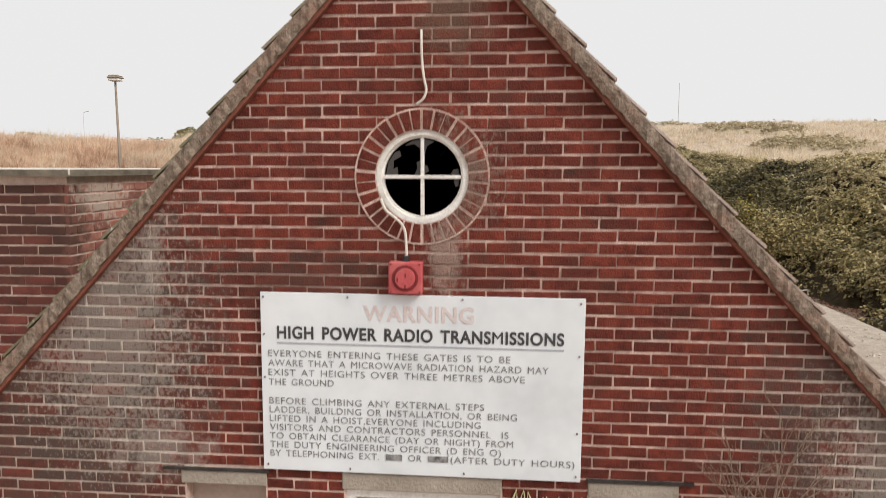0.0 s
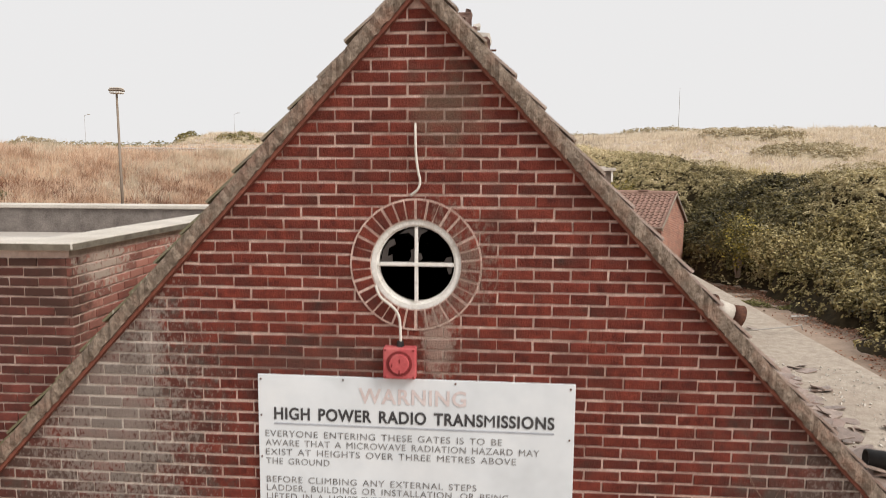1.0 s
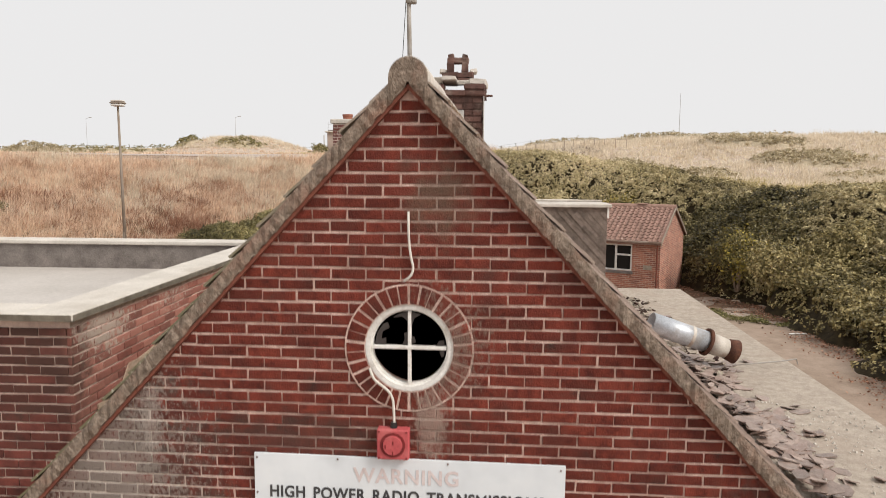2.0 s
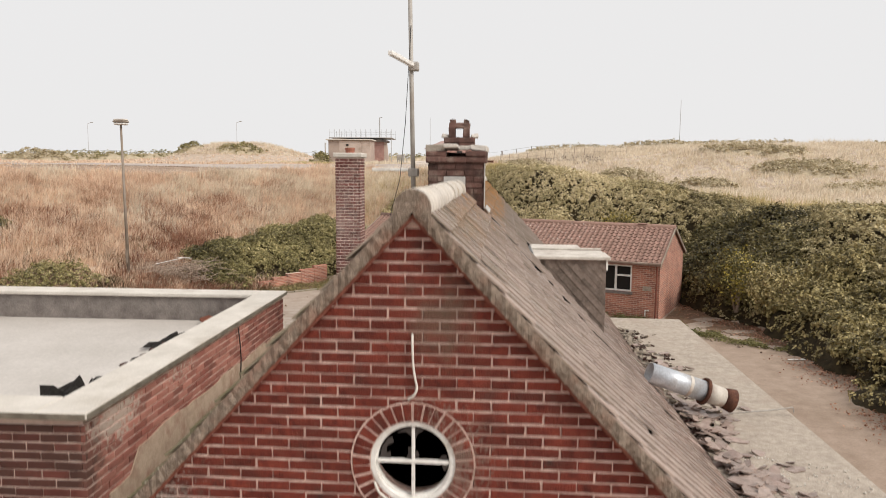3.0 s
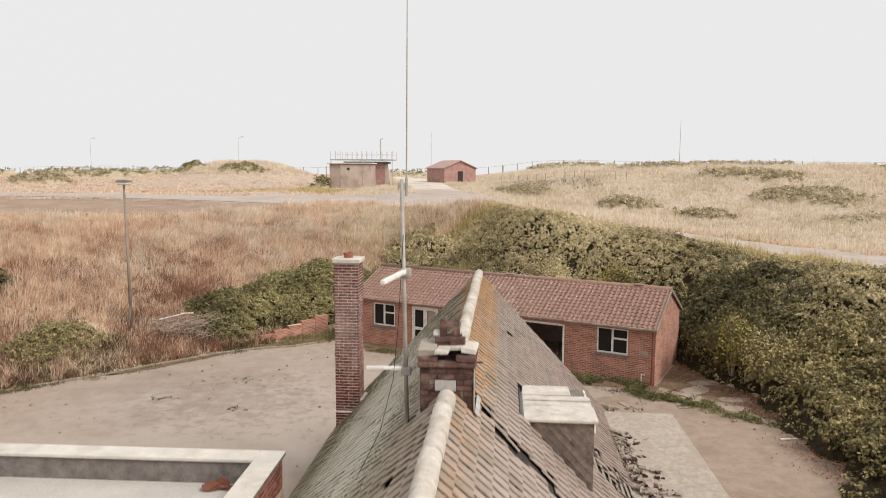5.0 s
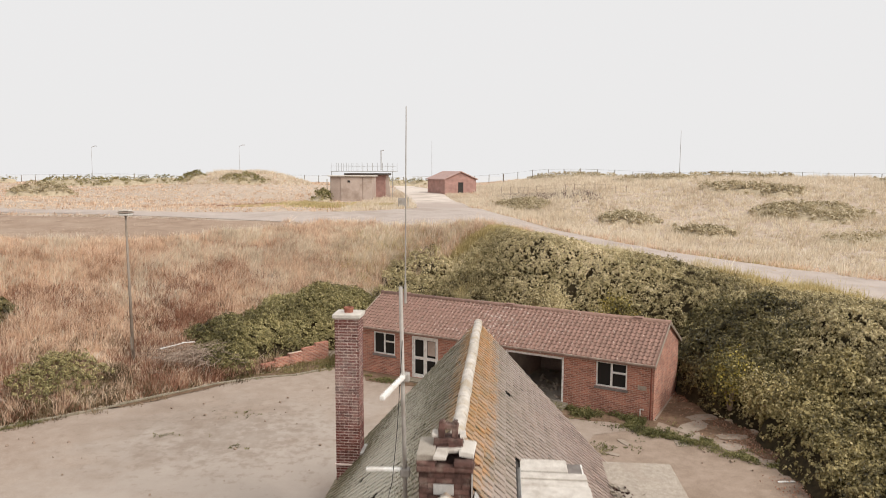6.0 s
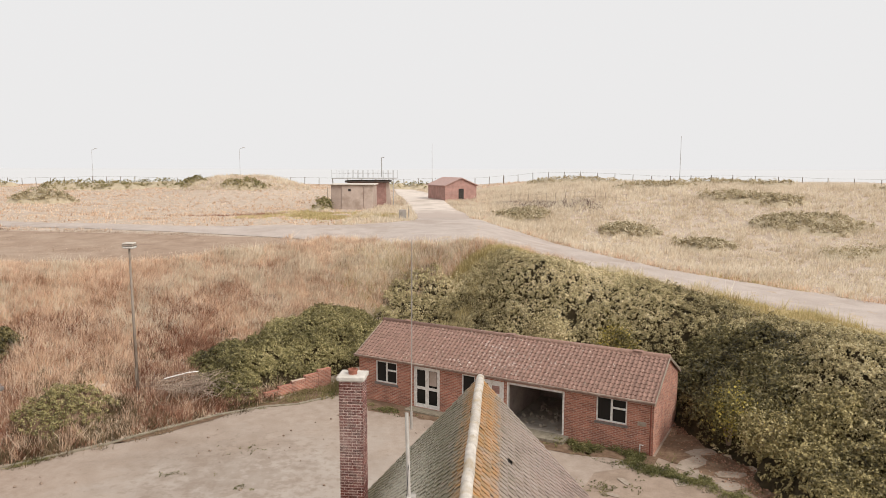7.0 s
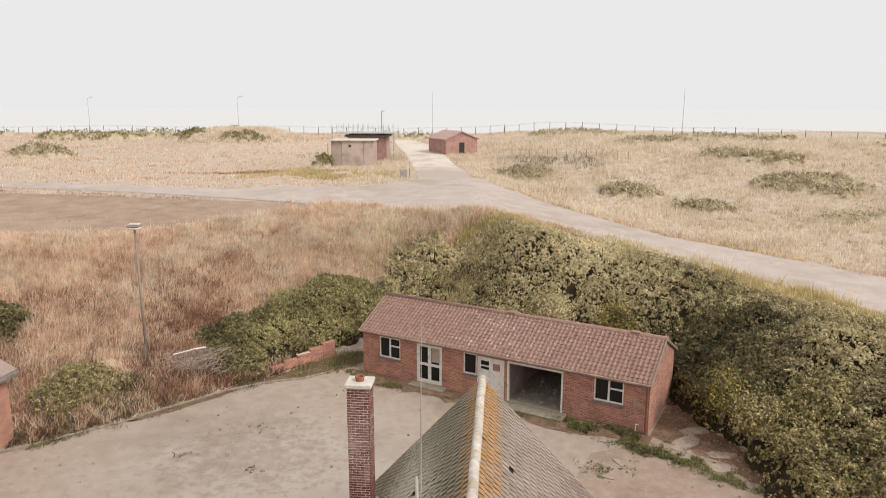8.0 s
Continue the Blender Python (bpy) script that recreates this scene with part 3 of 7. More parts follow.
def ribbon(name, left, right, mat, label, lift=0.03, n=120, across=16):
    """A road between two edge lines that lies on the land."""
    def along(line, k):
        line = np.asarray(line, float)
        s = np.concatenate([[0], np.cumsum(np.hypot(*np.diff(line, axis=0).T))])
        u = np.linspace(0, s[-1], k)
        return np.stack([np.interp(u, s, line[:, 0]), np.interp(u, s, line[:, 1])], -1)
    def soft(p):
        for _ in range(10):
            p[1:-1] = (p[:-2] + 2 * p[1:-1] + p[2:]) / 4
        return p
    a, b = soft(along(left, n)), soft(along(right, n))
    w = np.linspace(0, 1, across)[None, :, None]
    g = a[:, None] * (1 - w) + b[:, None] * w
    z = land(g[..., 0], g[..., 1])
    z = z + lift
    idx = np.arange(n * across).reshape(n, across)
    q = np.stack([idx[:-1, :-1], idx[:-1, 1:], idx[1:, 1:], idx[1:, :-1]], -1).reshape(-1, 4)
    me = raw_mesh(name, np.concatenate([g, z[..., None]], -1).reshape(-1, 3), q)
    me.polygons.foreach_set("use_smooth", [True] * len(me.polygons))
    return tagged(part(name, me, mat), label, "road", kind="structure")


ROAD_NEAR = [(25.5, 18), (21.0, 27.0), (18.6, 32.0), (17.4, 34.4), (16.0, 36.5), (13.8, 39.4), (11.3, 42.0), (8.7, 44.6), (5.0, 46.4), (0.0, 47.8), (-5.8, 50.6), (-26.6, 55.6), (-44.5, 58.3), (-90, 64)]
ROAD_FAR = [(33, 28), (27.5, 36), (23.0, 40.6), (19.2, 44.8), (16.4, 46.8), (13.1, 48.3), (9.9, 52.4), (6.4, 58.1), (1.5, 63.0), (-6.5, 61.5), (-27, 58.4), (-45, 61.5), (-90, 69)]
ribbon("road", ROAD_NEAR, ROAD_FAR, M_ROAD, "sun-bleached grey asphalt road across the plateau")
APRON_L, APRON_R = [(-13.5, 60.0), (-9.0, 62.6), (-7.3, 65.5), (-7.4, 69.2)], [(3.8, 60.2), (1.3, 63.6), (-0.4, 66.2), (-1.8, 69.2)]
ribbon("road_apron", APRON_L, APRON_R, M_ROAD, "worn asphalt where the track leaves the road", 0.036, 30)
TRACK_L, TRACK_R = [(-7.4, 69.0), (-8.3, 74.7), (-9.5, 81), (-12.2, 95), (-15.5, 110), (-21, 140)], [(-1.8, 69.0), (-2.8, 75), (-4.9, 84), (-8.7, 104), (-12.3, 114), (-18.5, 140)]
ribbon("road_branch", TRACK_L, TRACK_R, M_TRACK, "pale gravel track leading to the bunkers", 0.042)
ribbon("ploughed_field", [(-28.6, 38.9), (-23.2, 41.2), (-18.1, 47.0), (-12.4, 52.2)], [(-95, 39), (-95, 46), (-95, 54), (-95, 61)], M_FIELD, "grey-brown stubble field beside the road", 0.065, 60, 60)

YARD = [(-45, 8.2), (-24, 19.7), (-19, 23.5), (-15.9, 26.2), (-12.5, 30.1), (-10.3, 32), (-8.4, 34.1), (-5.0, 37.2), (8.6, 30.8), (6.9, 27.0), (5.9, 25.9), (4.2, 25.2), (3.0, 22.4), (4.6, 17.5), (4.6, -20), (-45, -20)]
def flat_patch(name, outline, z, mat, label, cat):
    bm = bmesh.new()
    vs = [bm.verts.new((x, y, z)) for x, y in outline]
    f = bm.faces.new(vs)
    bmesh.ops.triangulate(bm, faces=[f])
    for f in bm.faces:
        f.normal_update()
        if f.normal.z < 0:
            f.normal_flip()
    me = bpy.data.meshes.new(name)
    bm.to_mesh(me)
    bm.free()
    return tagged(part(name, me, mat), label, cat, kind="structure")
flat_patch("yard", YARD, 0.02, M_YARD, "stained concrete yard with cracks and weeds", "yard")
flat_patch("path", [(4.6, -20), (4.6, 17.5), (3.0, 22.4), (4.2, 25.2), (5.9, 25.9), (6.9, 27.0), (8.6, 30.8), (9.2, 30.9), (9.3, 28.4), (10.6, 25.2), (11.8, 22.0), (12.8, 12), (13.8, -20)], 0.012, M_PATH, "pinkish trodden dirt path beside the slab", "path")

# ---- brick houses ----
SLOPE, SURF, UNDER = 1.085, 5.67, 5.525
HOUSE = pose(-0.285, 4.14, 0, 0, 0, -0.9)


def cut(spans, a, b):
    out = []
    for p, q in spans:
        if b <= p or a >= q:
            out.append((p, q))
        else:
            if a > p:
                out.append((p, a))
            if b < q:
                out.append((b, q))
    return out


WEAR = random.Random(71)


def brick_block(bm, x0, x1, z0, z1, y0, y1, ease=0.004):
    """One brick: a box with its face edges eased, face towards -y."""
    def worn(v):
        return v + WEAR.uniform(-0.0022, 0.0022)
    o = [bm.verts.new((x, y1, z)) for x, z in ((x0, z0), (x1, z0), (x1, z1), (x0, z1))]
    m = [bm.verts.new((worn(x), y0 + ease, worn(z))) for x, z in ((x0, z0), (x1, z0), (x1, z1), (x0, z1))]
    i = [bm.verts.new((worn(x), y0 + WEAR.uniform(0, 0.002), worn(z))) for x, z in ((x0 + ease, z0 + ease), (x1 - ease, z0 + ease), (x1 - ease, z1 - ease), (x0 + ease, z1 - ease))]
    for k in range(4):
        j = (k + 1) % 4
        bm.faces.new((o[k], o[j], m[j], m[k]))
        bm.faces.new((m[k], m[j], i[j], i[k]))
    bm.faces.new(i)


def stretcher():
    bm = bmesh.new()
    brick_block(bm, -0.1067, 0.1067, -0.0297, 0.0297, 0, 0.03)
    return as_mesh("brick", bm)


STRETCHERS = [stretcher() for i in range(7)]


def brickwork(parent, m, u0, u1, z0, z1, mat, spans_at, pick, rnd, shift=0.0, proud=0.0):
    """Courses of stretcher bond on a wall face; some bricks are objects, the rest one joined part."""
    bm = bmesh.new()
    meshes = [me.copy() for me in STRETCHERS]
    for me in meshes:
        me.materials.append(mat)
    count, row, z = 0, 0, z0
    while z + 0.065 <= z1:
        spans = spans_at(z, z + 0.065)
        u = u0 + shift - 0.225 - (0.1125 if row % 2 else 0.0)
        while u < u1:
            for p, q in [(max(a, u), min(b, u + 0.215)) for a, b in spans]:
                if q - p < 0.03:
                    continue
                jit = rnd.uniform(-0.003, 0.004)
                if q - p > 0.2149 and count < 300 and pick(u + 0.1, z):
                    ob = new("brick", meshes[rnd.randrange(7)])
                    ob.parent = parent
                    ob.matrix_basis = m @ pose(u + 0.1075 + rnd.uniform(-0.003, 0.003), -jit - proud, z + 0.0325 + rnd.uniform(-0.0025, 0.0025), rnd.uniform(-0.6, 0.6), rnd.uniform(-0.5, 0.5), rnd.uniform(-0.6, 0.6))
                    count += 1
                else:
                    dz = rnd.uniform(-0.0025, 0.0025)
                    brick_block(bm, p + 0.0008, q - 0.0008, z + 0.0028 + dz, z + 0.0622 + dz, -jit - proud, 0.03)
            u += 0.225
        z += 0.075
        row += 1
    bmesh.ops.transform(bm, matrix=m, verts=bm.verts)
    ob = part("brickwork", bm, mat, parent)
    ob["kind"] = "stuff"
    return ob


def filled(outline, holes=()):
    """A flat face in x and z with holes."""
    bm = bmesh.new()
    for loop in (outline, *holes):
        vs = [bm.verts.new((x, 0, z)) for x, z in loop]
        for a, b in zip(vs, vs[1:] + vs[:1]):
            bm.edges.new((a, b))
    bmesh.ops.triangle_fill(bm, use_beauty=True, use_dissolve=False, edges=bm.edges[:])
    return bm


def slab_of(outline, holes, y0, y1):
    bm = filled(outline, holes)
    r = bmesh.ops.extrude_face_region(bm, geom=bm.faces[:])
    vs = [v for v in r["geom"] if isinstance(v, bmesh.types.BMVert)]
    bmesh.ops.translate(bm, verts=vs, vec=(0, y1 - y0, 0))
    bmesh.ops.translate(bm, verts=bm.verts, vec=(0, y0, 0))
    return bm


def circle(cx, cz, r, n=40):
    return [(cx + r * math.cos(2 * math.pi * k / n), cz + r * math.sin(2 * math.pi * k / n)) for k in range(n)]


rnd = random.Random(4)
house = empty("gabled_building", HOUSE, "derelict red brick building with a steep slate roof", "building")
WX, WZ = 0.0, 3.89
EAVE = 3.46
gable = [(-3.3, -0.25), (-0.50, -0.25), (-0.50, 1.87), (0.50, 1.87), (0.50, -0.25), (3.3, -0.25), (3.3, UNDER - 3.3 * SLOPE), (0, UNDER), (-3.3, UNDER - 3.3 * SLOPE)]
winL = [(-1.57, 0.9), (-1.03, 0.9), (-1.03, 1.87), (-1.57, 1.87)]
winR = [(1.06, 0.9), (1.59, 0.9), (1.59, 1.87), (1.06, 1.87)]
front = part("gable_wall", slab_of(gable, [circle(WX, WZ, 0.284), winL, winR], 0.0075, 0.24), M_MORTAR, house, "pale mortar gable wall with a round opening")


def gable_spans(z0, z1):
    h = (UNDER + 0.06 - z1) / SLOPE
    s = [(-min(h, 3.3), min(h, 3.3))] if h > 0.04 else []
    dz = max(abs(z0 - WZ), abs(z1 - WZ))
    if dz < 0.40:
        c = math.sqrt(0.405 ** 2 - dz ** 2)
        s = cut(s, WX - c, WX + c)
    if z0 < 1.97:
        s = cut(s, -0.51, 0.51)
        if z1 > 1.86:
            for a, b in ((-1.58, -1.02), (1.05, 1.60)):
                s = cut(s, a, b)
        elif z1 > 0.9:
            for a, b in ((-1.58, -1.02), (1.05, 1.60)):
                s = cut(s, a, b)
    return s


brickwork(front, Matrix(), -3.33, 3.4, -0.245, 5.5, M_BRICK, gable_spans, lambda u, z: z > 3.15 and abs(u) < 1.75, rnd, 0.02)
# ring of bricks on end round the window
wedge = bmesh.new()
nv = 34
for k in range(1):
    h0, h1 = math.pi / nv * 0.30 - 0.0, math.pi / nv * 0.405
    vs = []
    for y in (0.03, 0.004):
        vs.append([wedge.verts.new(p) for p in ((-h0 + 0.0075, y, 0.288), (h0 - 0.0075, y, 0.288), (h1 - 0.0065, y, 0.403), (-h1 + 0.0065, y, 0.403))])
    vs.append([wedge.verts.new(p) for p in ((-h0 + 0.0105, 0, 0.292), (h0 - 0.0105, 0, 0.292), (h1 - 0.0095, 0, 0.399), (-h1 + 0.0095, 0, 0.399))])
    for a, b in zip(vs, vs[1:]):
        for i in range(4):
            wedge.faces.new((a[i], a[(i + 1) % 4], b[(i + 1) % 4], b[i]))
    wedge.faces.new(vs[2])
wedge = as_mesh("ring_brick", wedge)
wedge.materials.append(M_BRICK)
for k in range(nv):
    ob = new("ring_brick", wedge)
    ob.parent = front
    ob.matrix_basis = pose(WX, -rnd.uniform(0.0095, 0.0125), WZ, 0, 360 / nv * (k + 0.5) + rnd.uniform(-0.8, 0.8), 0)
bm = bmesh.new()
ring = circle(0, 0, 1.0, 48)
for r0, r1, y0, y1 in ((0.283, 0.416, -0.0055, 0.02),):
    for (x0, z0), (x1, z1) in zip(ring, ring[1:] + ring[:1]):
        q = [(x0 * r0, y0, z0 * r0), (x1 * r0, y0, z1 * r0), (x1 * r1, y0, z1 * r1), (x0 * r1, y0, z0 * r1)]
        bm.faces.new([bm.verts.new((x + WX, y, z + WZ)) for x, y, z in q])
bmesh.ops.remove_doubles(bm, verts=bm.verts, dist=0.0005)
part("ring_mortar", bm, M_MORTAR, front)
# round window
win = part("round_window", slab_of(circle(WX, WZ, 0.283, 64), [circle(WX, WZ, 0.252, 64)], 0.004, 0.10), M_WHITE, front, "flaking white round timber window frame")
part("inner_rim", slab_of(circle(WX, WZ, 0.256, 64), [circle(WX, WZ, 0.238, 64)], 0.030, 0.07), M_WHITE, win)
part("glazing_bar", box(bmesh.new(), (WX - 0.011, 0.015, WZ - 0.236), (WX + 0.011, 0.05, WZ + 0.236), 0.003), M_WHITE, win)
part("glazing_bar", box(bmesh.new(), (WX - 0.236, 0.011, WZ - 0.011), (WX + 0.236, 0.046, WZ + 0.011), 0.003), M_WHITE, win)
# Shards coloured near-black to blend into the dark opening.
M_SHARD = material("dark_broken_glass", (0.022, 0.018, 0.017), (0.05, 0.042, 0.04), 8, 0.3, 0.05, 40, spec=0.6)
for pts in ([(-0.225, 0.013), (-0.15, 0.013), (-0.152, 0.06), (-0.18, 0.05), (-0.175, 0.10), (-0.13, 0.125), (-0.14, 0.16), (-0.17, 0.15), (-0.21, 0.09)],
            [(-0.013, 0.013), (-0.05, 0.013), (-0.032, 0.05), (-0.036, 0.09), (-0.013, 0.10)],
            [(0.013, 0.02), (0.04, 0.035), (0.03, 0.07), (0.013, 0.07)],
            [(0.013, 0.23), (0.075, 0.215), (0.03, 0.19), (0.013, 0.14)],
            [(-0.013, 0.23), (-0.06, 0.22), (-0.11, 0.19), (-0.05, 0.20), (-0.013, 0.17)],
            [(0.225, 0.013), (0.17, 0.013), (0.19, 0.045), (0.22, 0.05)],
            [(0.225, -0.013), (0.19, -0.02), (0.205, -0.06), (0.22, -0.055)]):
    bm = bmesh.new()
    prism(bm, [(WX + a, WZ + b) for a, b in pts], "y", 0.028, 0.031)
    part("glass_shard", bm, M_SHARD, win, "dark shard of broken glass")
# lintels and boarded openings
for x0, x1, z0, z1 in ((-1.60, -1.02, 1.872, 1.965), (-0.52, 0.51, 1.872, 1.985), (1.05, 1.61, 1.885, 1.985)):
    part("lintel", box(bmesh.new(), (x0, -0.006, z0), (x1, 0.2, z1), 0.006), M_CONC, front, "rough concrete lintel")
for x0, x1, z0 in ((-1.72, -1.0, 1.966), (1.04, 1.70, 1.988)):
    part("damp_course", box(bmesh.new(), (x0, -0.014, z0), (x1, 0.06, z0 + 0.017)), M_SCRAP, front, "dark slate strip over the lintel")
part("boarding", box(bmesh.new(), (-1.57, 0.10, 0.9), (-1.03, 0.13, 1.87)), M_RENDER_DARK, front, "grey board filling the opening")
part("boarding", box(bmesh.new(), (1.06, 0.10, 0.9), (1.59, 0.13, 1.87)), M_RENDER_DARK, front, "grey board filling the opening")
door = part("front_door", box(bmesh.new(), (-0.44, 0.08, -0.2), (0.44, 0.12, 1.81), 0.004), M_RENDER_DARK, front, "boarded door in a white frame")
bm = bmesh.new()
box(bm, (-0.50, 0.03, -0.25), (-0.44, 0.14, 1.87))
box(bm, (0.44, 0.03, -0.25), (0.50, 0.14, 1.87))
box(bm, (-0.44, 0.03, 1.81), (0.44, 0.14, 1.87))
part("door_frame", bm, M_WHITE, door, "white painted door frame")
# yellow spray paint strokes on the bricks beside the door
M_SPRAY = material("yellow_spray_paint", (0.58, 0.55, 0.30), (0.70, 0.67, 0.42), 12, 0.6, 0.0, 60)
bm = bmesh.new()
for k in range(9):
    x = 0.56 + k * 0.055
    string(bm, [(x, -0.008, 1.78 + rnd.uniform(0, 0.04)), (x + rnd.uniform(0.0, 0.05), -0.008, 1.90 + rnd.uniform(-0.03, 0.03)), (x + 0.05, -0.008, 1.80 + rnd.uniform(-0.03, 0.05))], 0.008, 5)
part("spray_paint", bm, M_SPRAY, front, "yellow spray-painted scrawl")
# other walls, inside
LEN = 14.72
bm = bmesh.new()
box(bm, (-3.3, 0.24, -0.25), (-3.08, LEN, 1.9))
part("side_wall", bm, M_FARBRICK, house)
part("side_wall", box(bmesh.new(), (3.08, 0.24, -0.25), (3.3, LEN, 1.9)), M_FARBRICK, house)
bm = slab_of([(-3.08, -0.25), (3.08, -0.25), (3.08, UNDER - 3.1 * SLOPE), (0, UNDER - 0.02), (-3.08, UNDER - 3.1 * SLOPE)], [], LEN - 0.22, LEN)
part("rear_wall", bm, M_FARBRICK, house)
part("inner_floor", box(bmesh.new(), (-3.08, 0.24, 2.15), (3.08, LEN - 0.22, 2.25)), M_DARK, house, "dark loft floor")
# roof deck under the slates
for s in (-1, 1):
    bm = bmesh.new()
    prism(bm, [(0, UNDER - 0.005), (s * EAVE, UNDER - EAVE * SLOPE - 0.005), (s * EAVE, SURF - 0.073 - EAVE * SLOPE), (0, SURF - 0.073)], "y", 0.02, LEN - 0.01)
    part("roof_deck", bm, M_SCRAP, house, "dark roofing felt and boards")
COSA = 1 / math.hypot(1, SLOPE)
ANG = math.degrees(math.atan(SLOPE))


def slate_mesh(i):
    """One slate with a chipped lower edge; x along the eave, y down the slope, z out of the roof."""
    r = random.Random(50 + i)
    bm = bmesh.new()
    w, l, th = 0.089, 0.305, 0.016
    low = [(-w, -l + r.uniform(0, 0.012)), (-w * 0.4, -l + r.uniform(-0.004, 0.008)), (w * 0.4, -l + r.uniform(-0.004, 0.008)), (w, -l + r.uniform(0, 0.012))]
    prism(bm, low + [(w, 0.02), (-w, 0.02)], "z", 0, th)
    for v in bm.verts:
        v.co.z += -0.023 * (v.co.y + l) / l * -1 * -1 + 0.004 * (1 if v.co.y < -0.2 else 0) + r.uniform(-0.0015, 0.0015)
    me = as_mesh("slate", bm)
    me.materials.append(M_TILE)
    return me


SLATES = [slate_mesh(i) for i in range(6)]


def slope_of_slates(s):
    """Courses of slates on one slope, lifted and slipped here and there."""
    r = random.Random(9 + s)
    roof = part("roof_slope", prism(bmesh.new(), [(0.0, SURF - 0.066), (s * EAVE, SURF - 0.066 - EAVE * SLOPE), (s * EAVE, SURF - 0.070 - EAVE * SLOPE), (0.0, SURF - 0.070)], "y", 0.05, LEN - 0.03), M_SCRAP, house, "mossy slates on the roof slope")
    joined_v, joined_f, base, count = [], [], 0, 0
    cache = []
    for me in SLATES:
        v = np.zeros(len(me.vertices) * 3)
        me.vertices.foreach_get("co", v)
        cache.append((v.reshape(-1, 3), [tuple(p.vertices) for p in me.polygons]))
    rows = int(EAVE / COSA / 0.265) + 1
    for row in range(rows):
        d = 0.06 + 0.265 * (row + 1)
        n = int(LEN / 0.205) + 2
        for k in range(n):
            y = 0.05 + 0.205 * k
            if y > LEN - 0.06:
                continue
            x = d * COSA
            if s < 0 and x > 2.72 and 0.62 < y < 6.2:
                continue
            if s > 0 and 1.10 < x < 2.35 and 6.35 < y < 8.0:
                continue
            crack = 4.66 + 0.10 * math.sin(row * 1.3)
            gap = s > 0 and abs(y - crack) < 0.32 and row > 0 or (s > 0 and 8.0 < y < 9.4 and row > 9) or (s < 0 and 2.0 < y < 2.5 and row > 8)
            lost = 0.97 if s > 0 and abs(y - crack) < 0.14 and row > 0 else (0.55 if s > 0 and 8.0 < y < 9.4 and row > 9 else (0.3 if gap and s < 0 else (0.004 if s < 0 else 0.0012)))
            if r.random() < lost:
                continue
            tilt = r.uniform(-1.2, 1.2) * (2.2 if s < 0 else 1) + (r.uniform(-2, 12) if gap else 0)
            turn = r.uniform(-0.7, 0.7) * (2.0 if s < 0 else 1) + (r.uniform(-14, 14) if gap or r.random() < 0.02 else 0)
            top = Vector((s * (d - 0.285) * COSA, y, SURF - (d - 0.285) * COSA * SLOPE - 0.004 + r.uniform(-0.003, 0.004)))
            frame3 = Matrix((((0, -s * COSA, s * SLOPE * COSA, top.x)), ((s, 0, 0, top.y)), ((0, SLOPE * COSA, COSA, top.z)), (0, 0, 0, 1)))
            m = frame3 @ pose(0, 0, 0, tilt * 0.4 - 1.0, s * 4.0 + tilt * (1.3 if s < 0 else 0.7), turn)
            i = r.randrange(6)
            if count < 300 and y < 3.4 and row < 18:
                ob = new("slate", SLATES[i])
                ob.parent = roof
                ob.matrix_basis = m
                count += 1
            else:
                v, f = cache[i]
                mm4 = np.array(m)
                joined_v.append(v @ mm4[:3, :3].T + mm4[:3, 3])
                joined_f += [tuple(base + a for a in p) for p in f]
                base += len(v)
    me = bpy.data.meshes.new("slate_covering")
    me.from_pydata(np.concatenate(joined_v).tolist(), [], joined_f)
    ob = part("slate_covering", me, M_TILE, roof)
    ob["kind"] = "stuff"


for k in range(9):
    x = 2.32 + 0.14 * k
    z = SURF - 0.030 - x * SLOPE
    part("batten", box(bmesh.new(), (x - 0.02, 7.9 + rnd.uniform(0, 0.2), z - 0.012), (x + 0.02, 9.2 + rnd.uniform(0, 0.3), z + 0.012)), M_TIMBER, house, "exposed roof batten")
slope_of_slates(-1)
slope_of_slates(1)
for s in (-1, 1):
    bm = bmesh.new()
    n = 150
    r = random.Random(s)
    prev = None
    for k in range(n + 1):
        x = 0.01 + (EAVE + 0.05) * k / n
        e, g = r.uniform(-0.011, 0.009), r.uniform(-0.010, 0.008)
        lo, hi = UNDER + 0.012 - x * SLOPE, SURF - 0.012 - x * SLOPE
        ringv = [bm.verts.new(p) for p in ((s * x, -0.060 + e, lo + g), (s * x, -0.066 + g, (lo + hi) / 2), (s * x, -0.060 + e, hi), (s * x, 0.05, hi), (s * x, 0.05, lo))]
        if prev:
            for i in range(5):
                bm.faces.new((prev[i], prev[(i + 1) % 5], ringv[(i + 1) % 5], ringv[i]))
        prev = ringv
    part("verge", bm, M_VERGE, house, "lichen-covered mortar verge")
    part("undercloak", prism(bmesh.new(), [(s * 0.0, UNDER - 0.02), (s * 3.5, UNDER - 0.02 - 3.5 * SLOPE), (s * 3.5, UNDER + 0.012 - 3.5 * SLOPE), (s * 0.0, UNDER + 0.012)], "y", -0.045, 0.05), M_UNDER, house, "red tile undercloak below the verge")


def half_round(r0, r1, length, thick=0.02):
    bm = bmesh.new()
    n = 18
    rings = []
    for y, r in ((0, r0), (length, r1)):
        for rr in (r, r - thick):
            rings.append([bm.verts.new((rr * math.cos(a), y, rr * math.sin(a) * 1.05)) for a in [math.radians(-12 + 204 * k / n) for k in range(n + 1)]])
    for a, b in ((0, 2), (1, 3), (0, 1), (2, 3)):
        for k in range(n):
            bm.faces.new((rings[a][k], rings[a][k + 1], rings[b][k + 1], rings[b][k]))
    return bm


ridge_mesh = as_mesh("ridge_tile", half_round(0.120, 0.1185, 0.46))
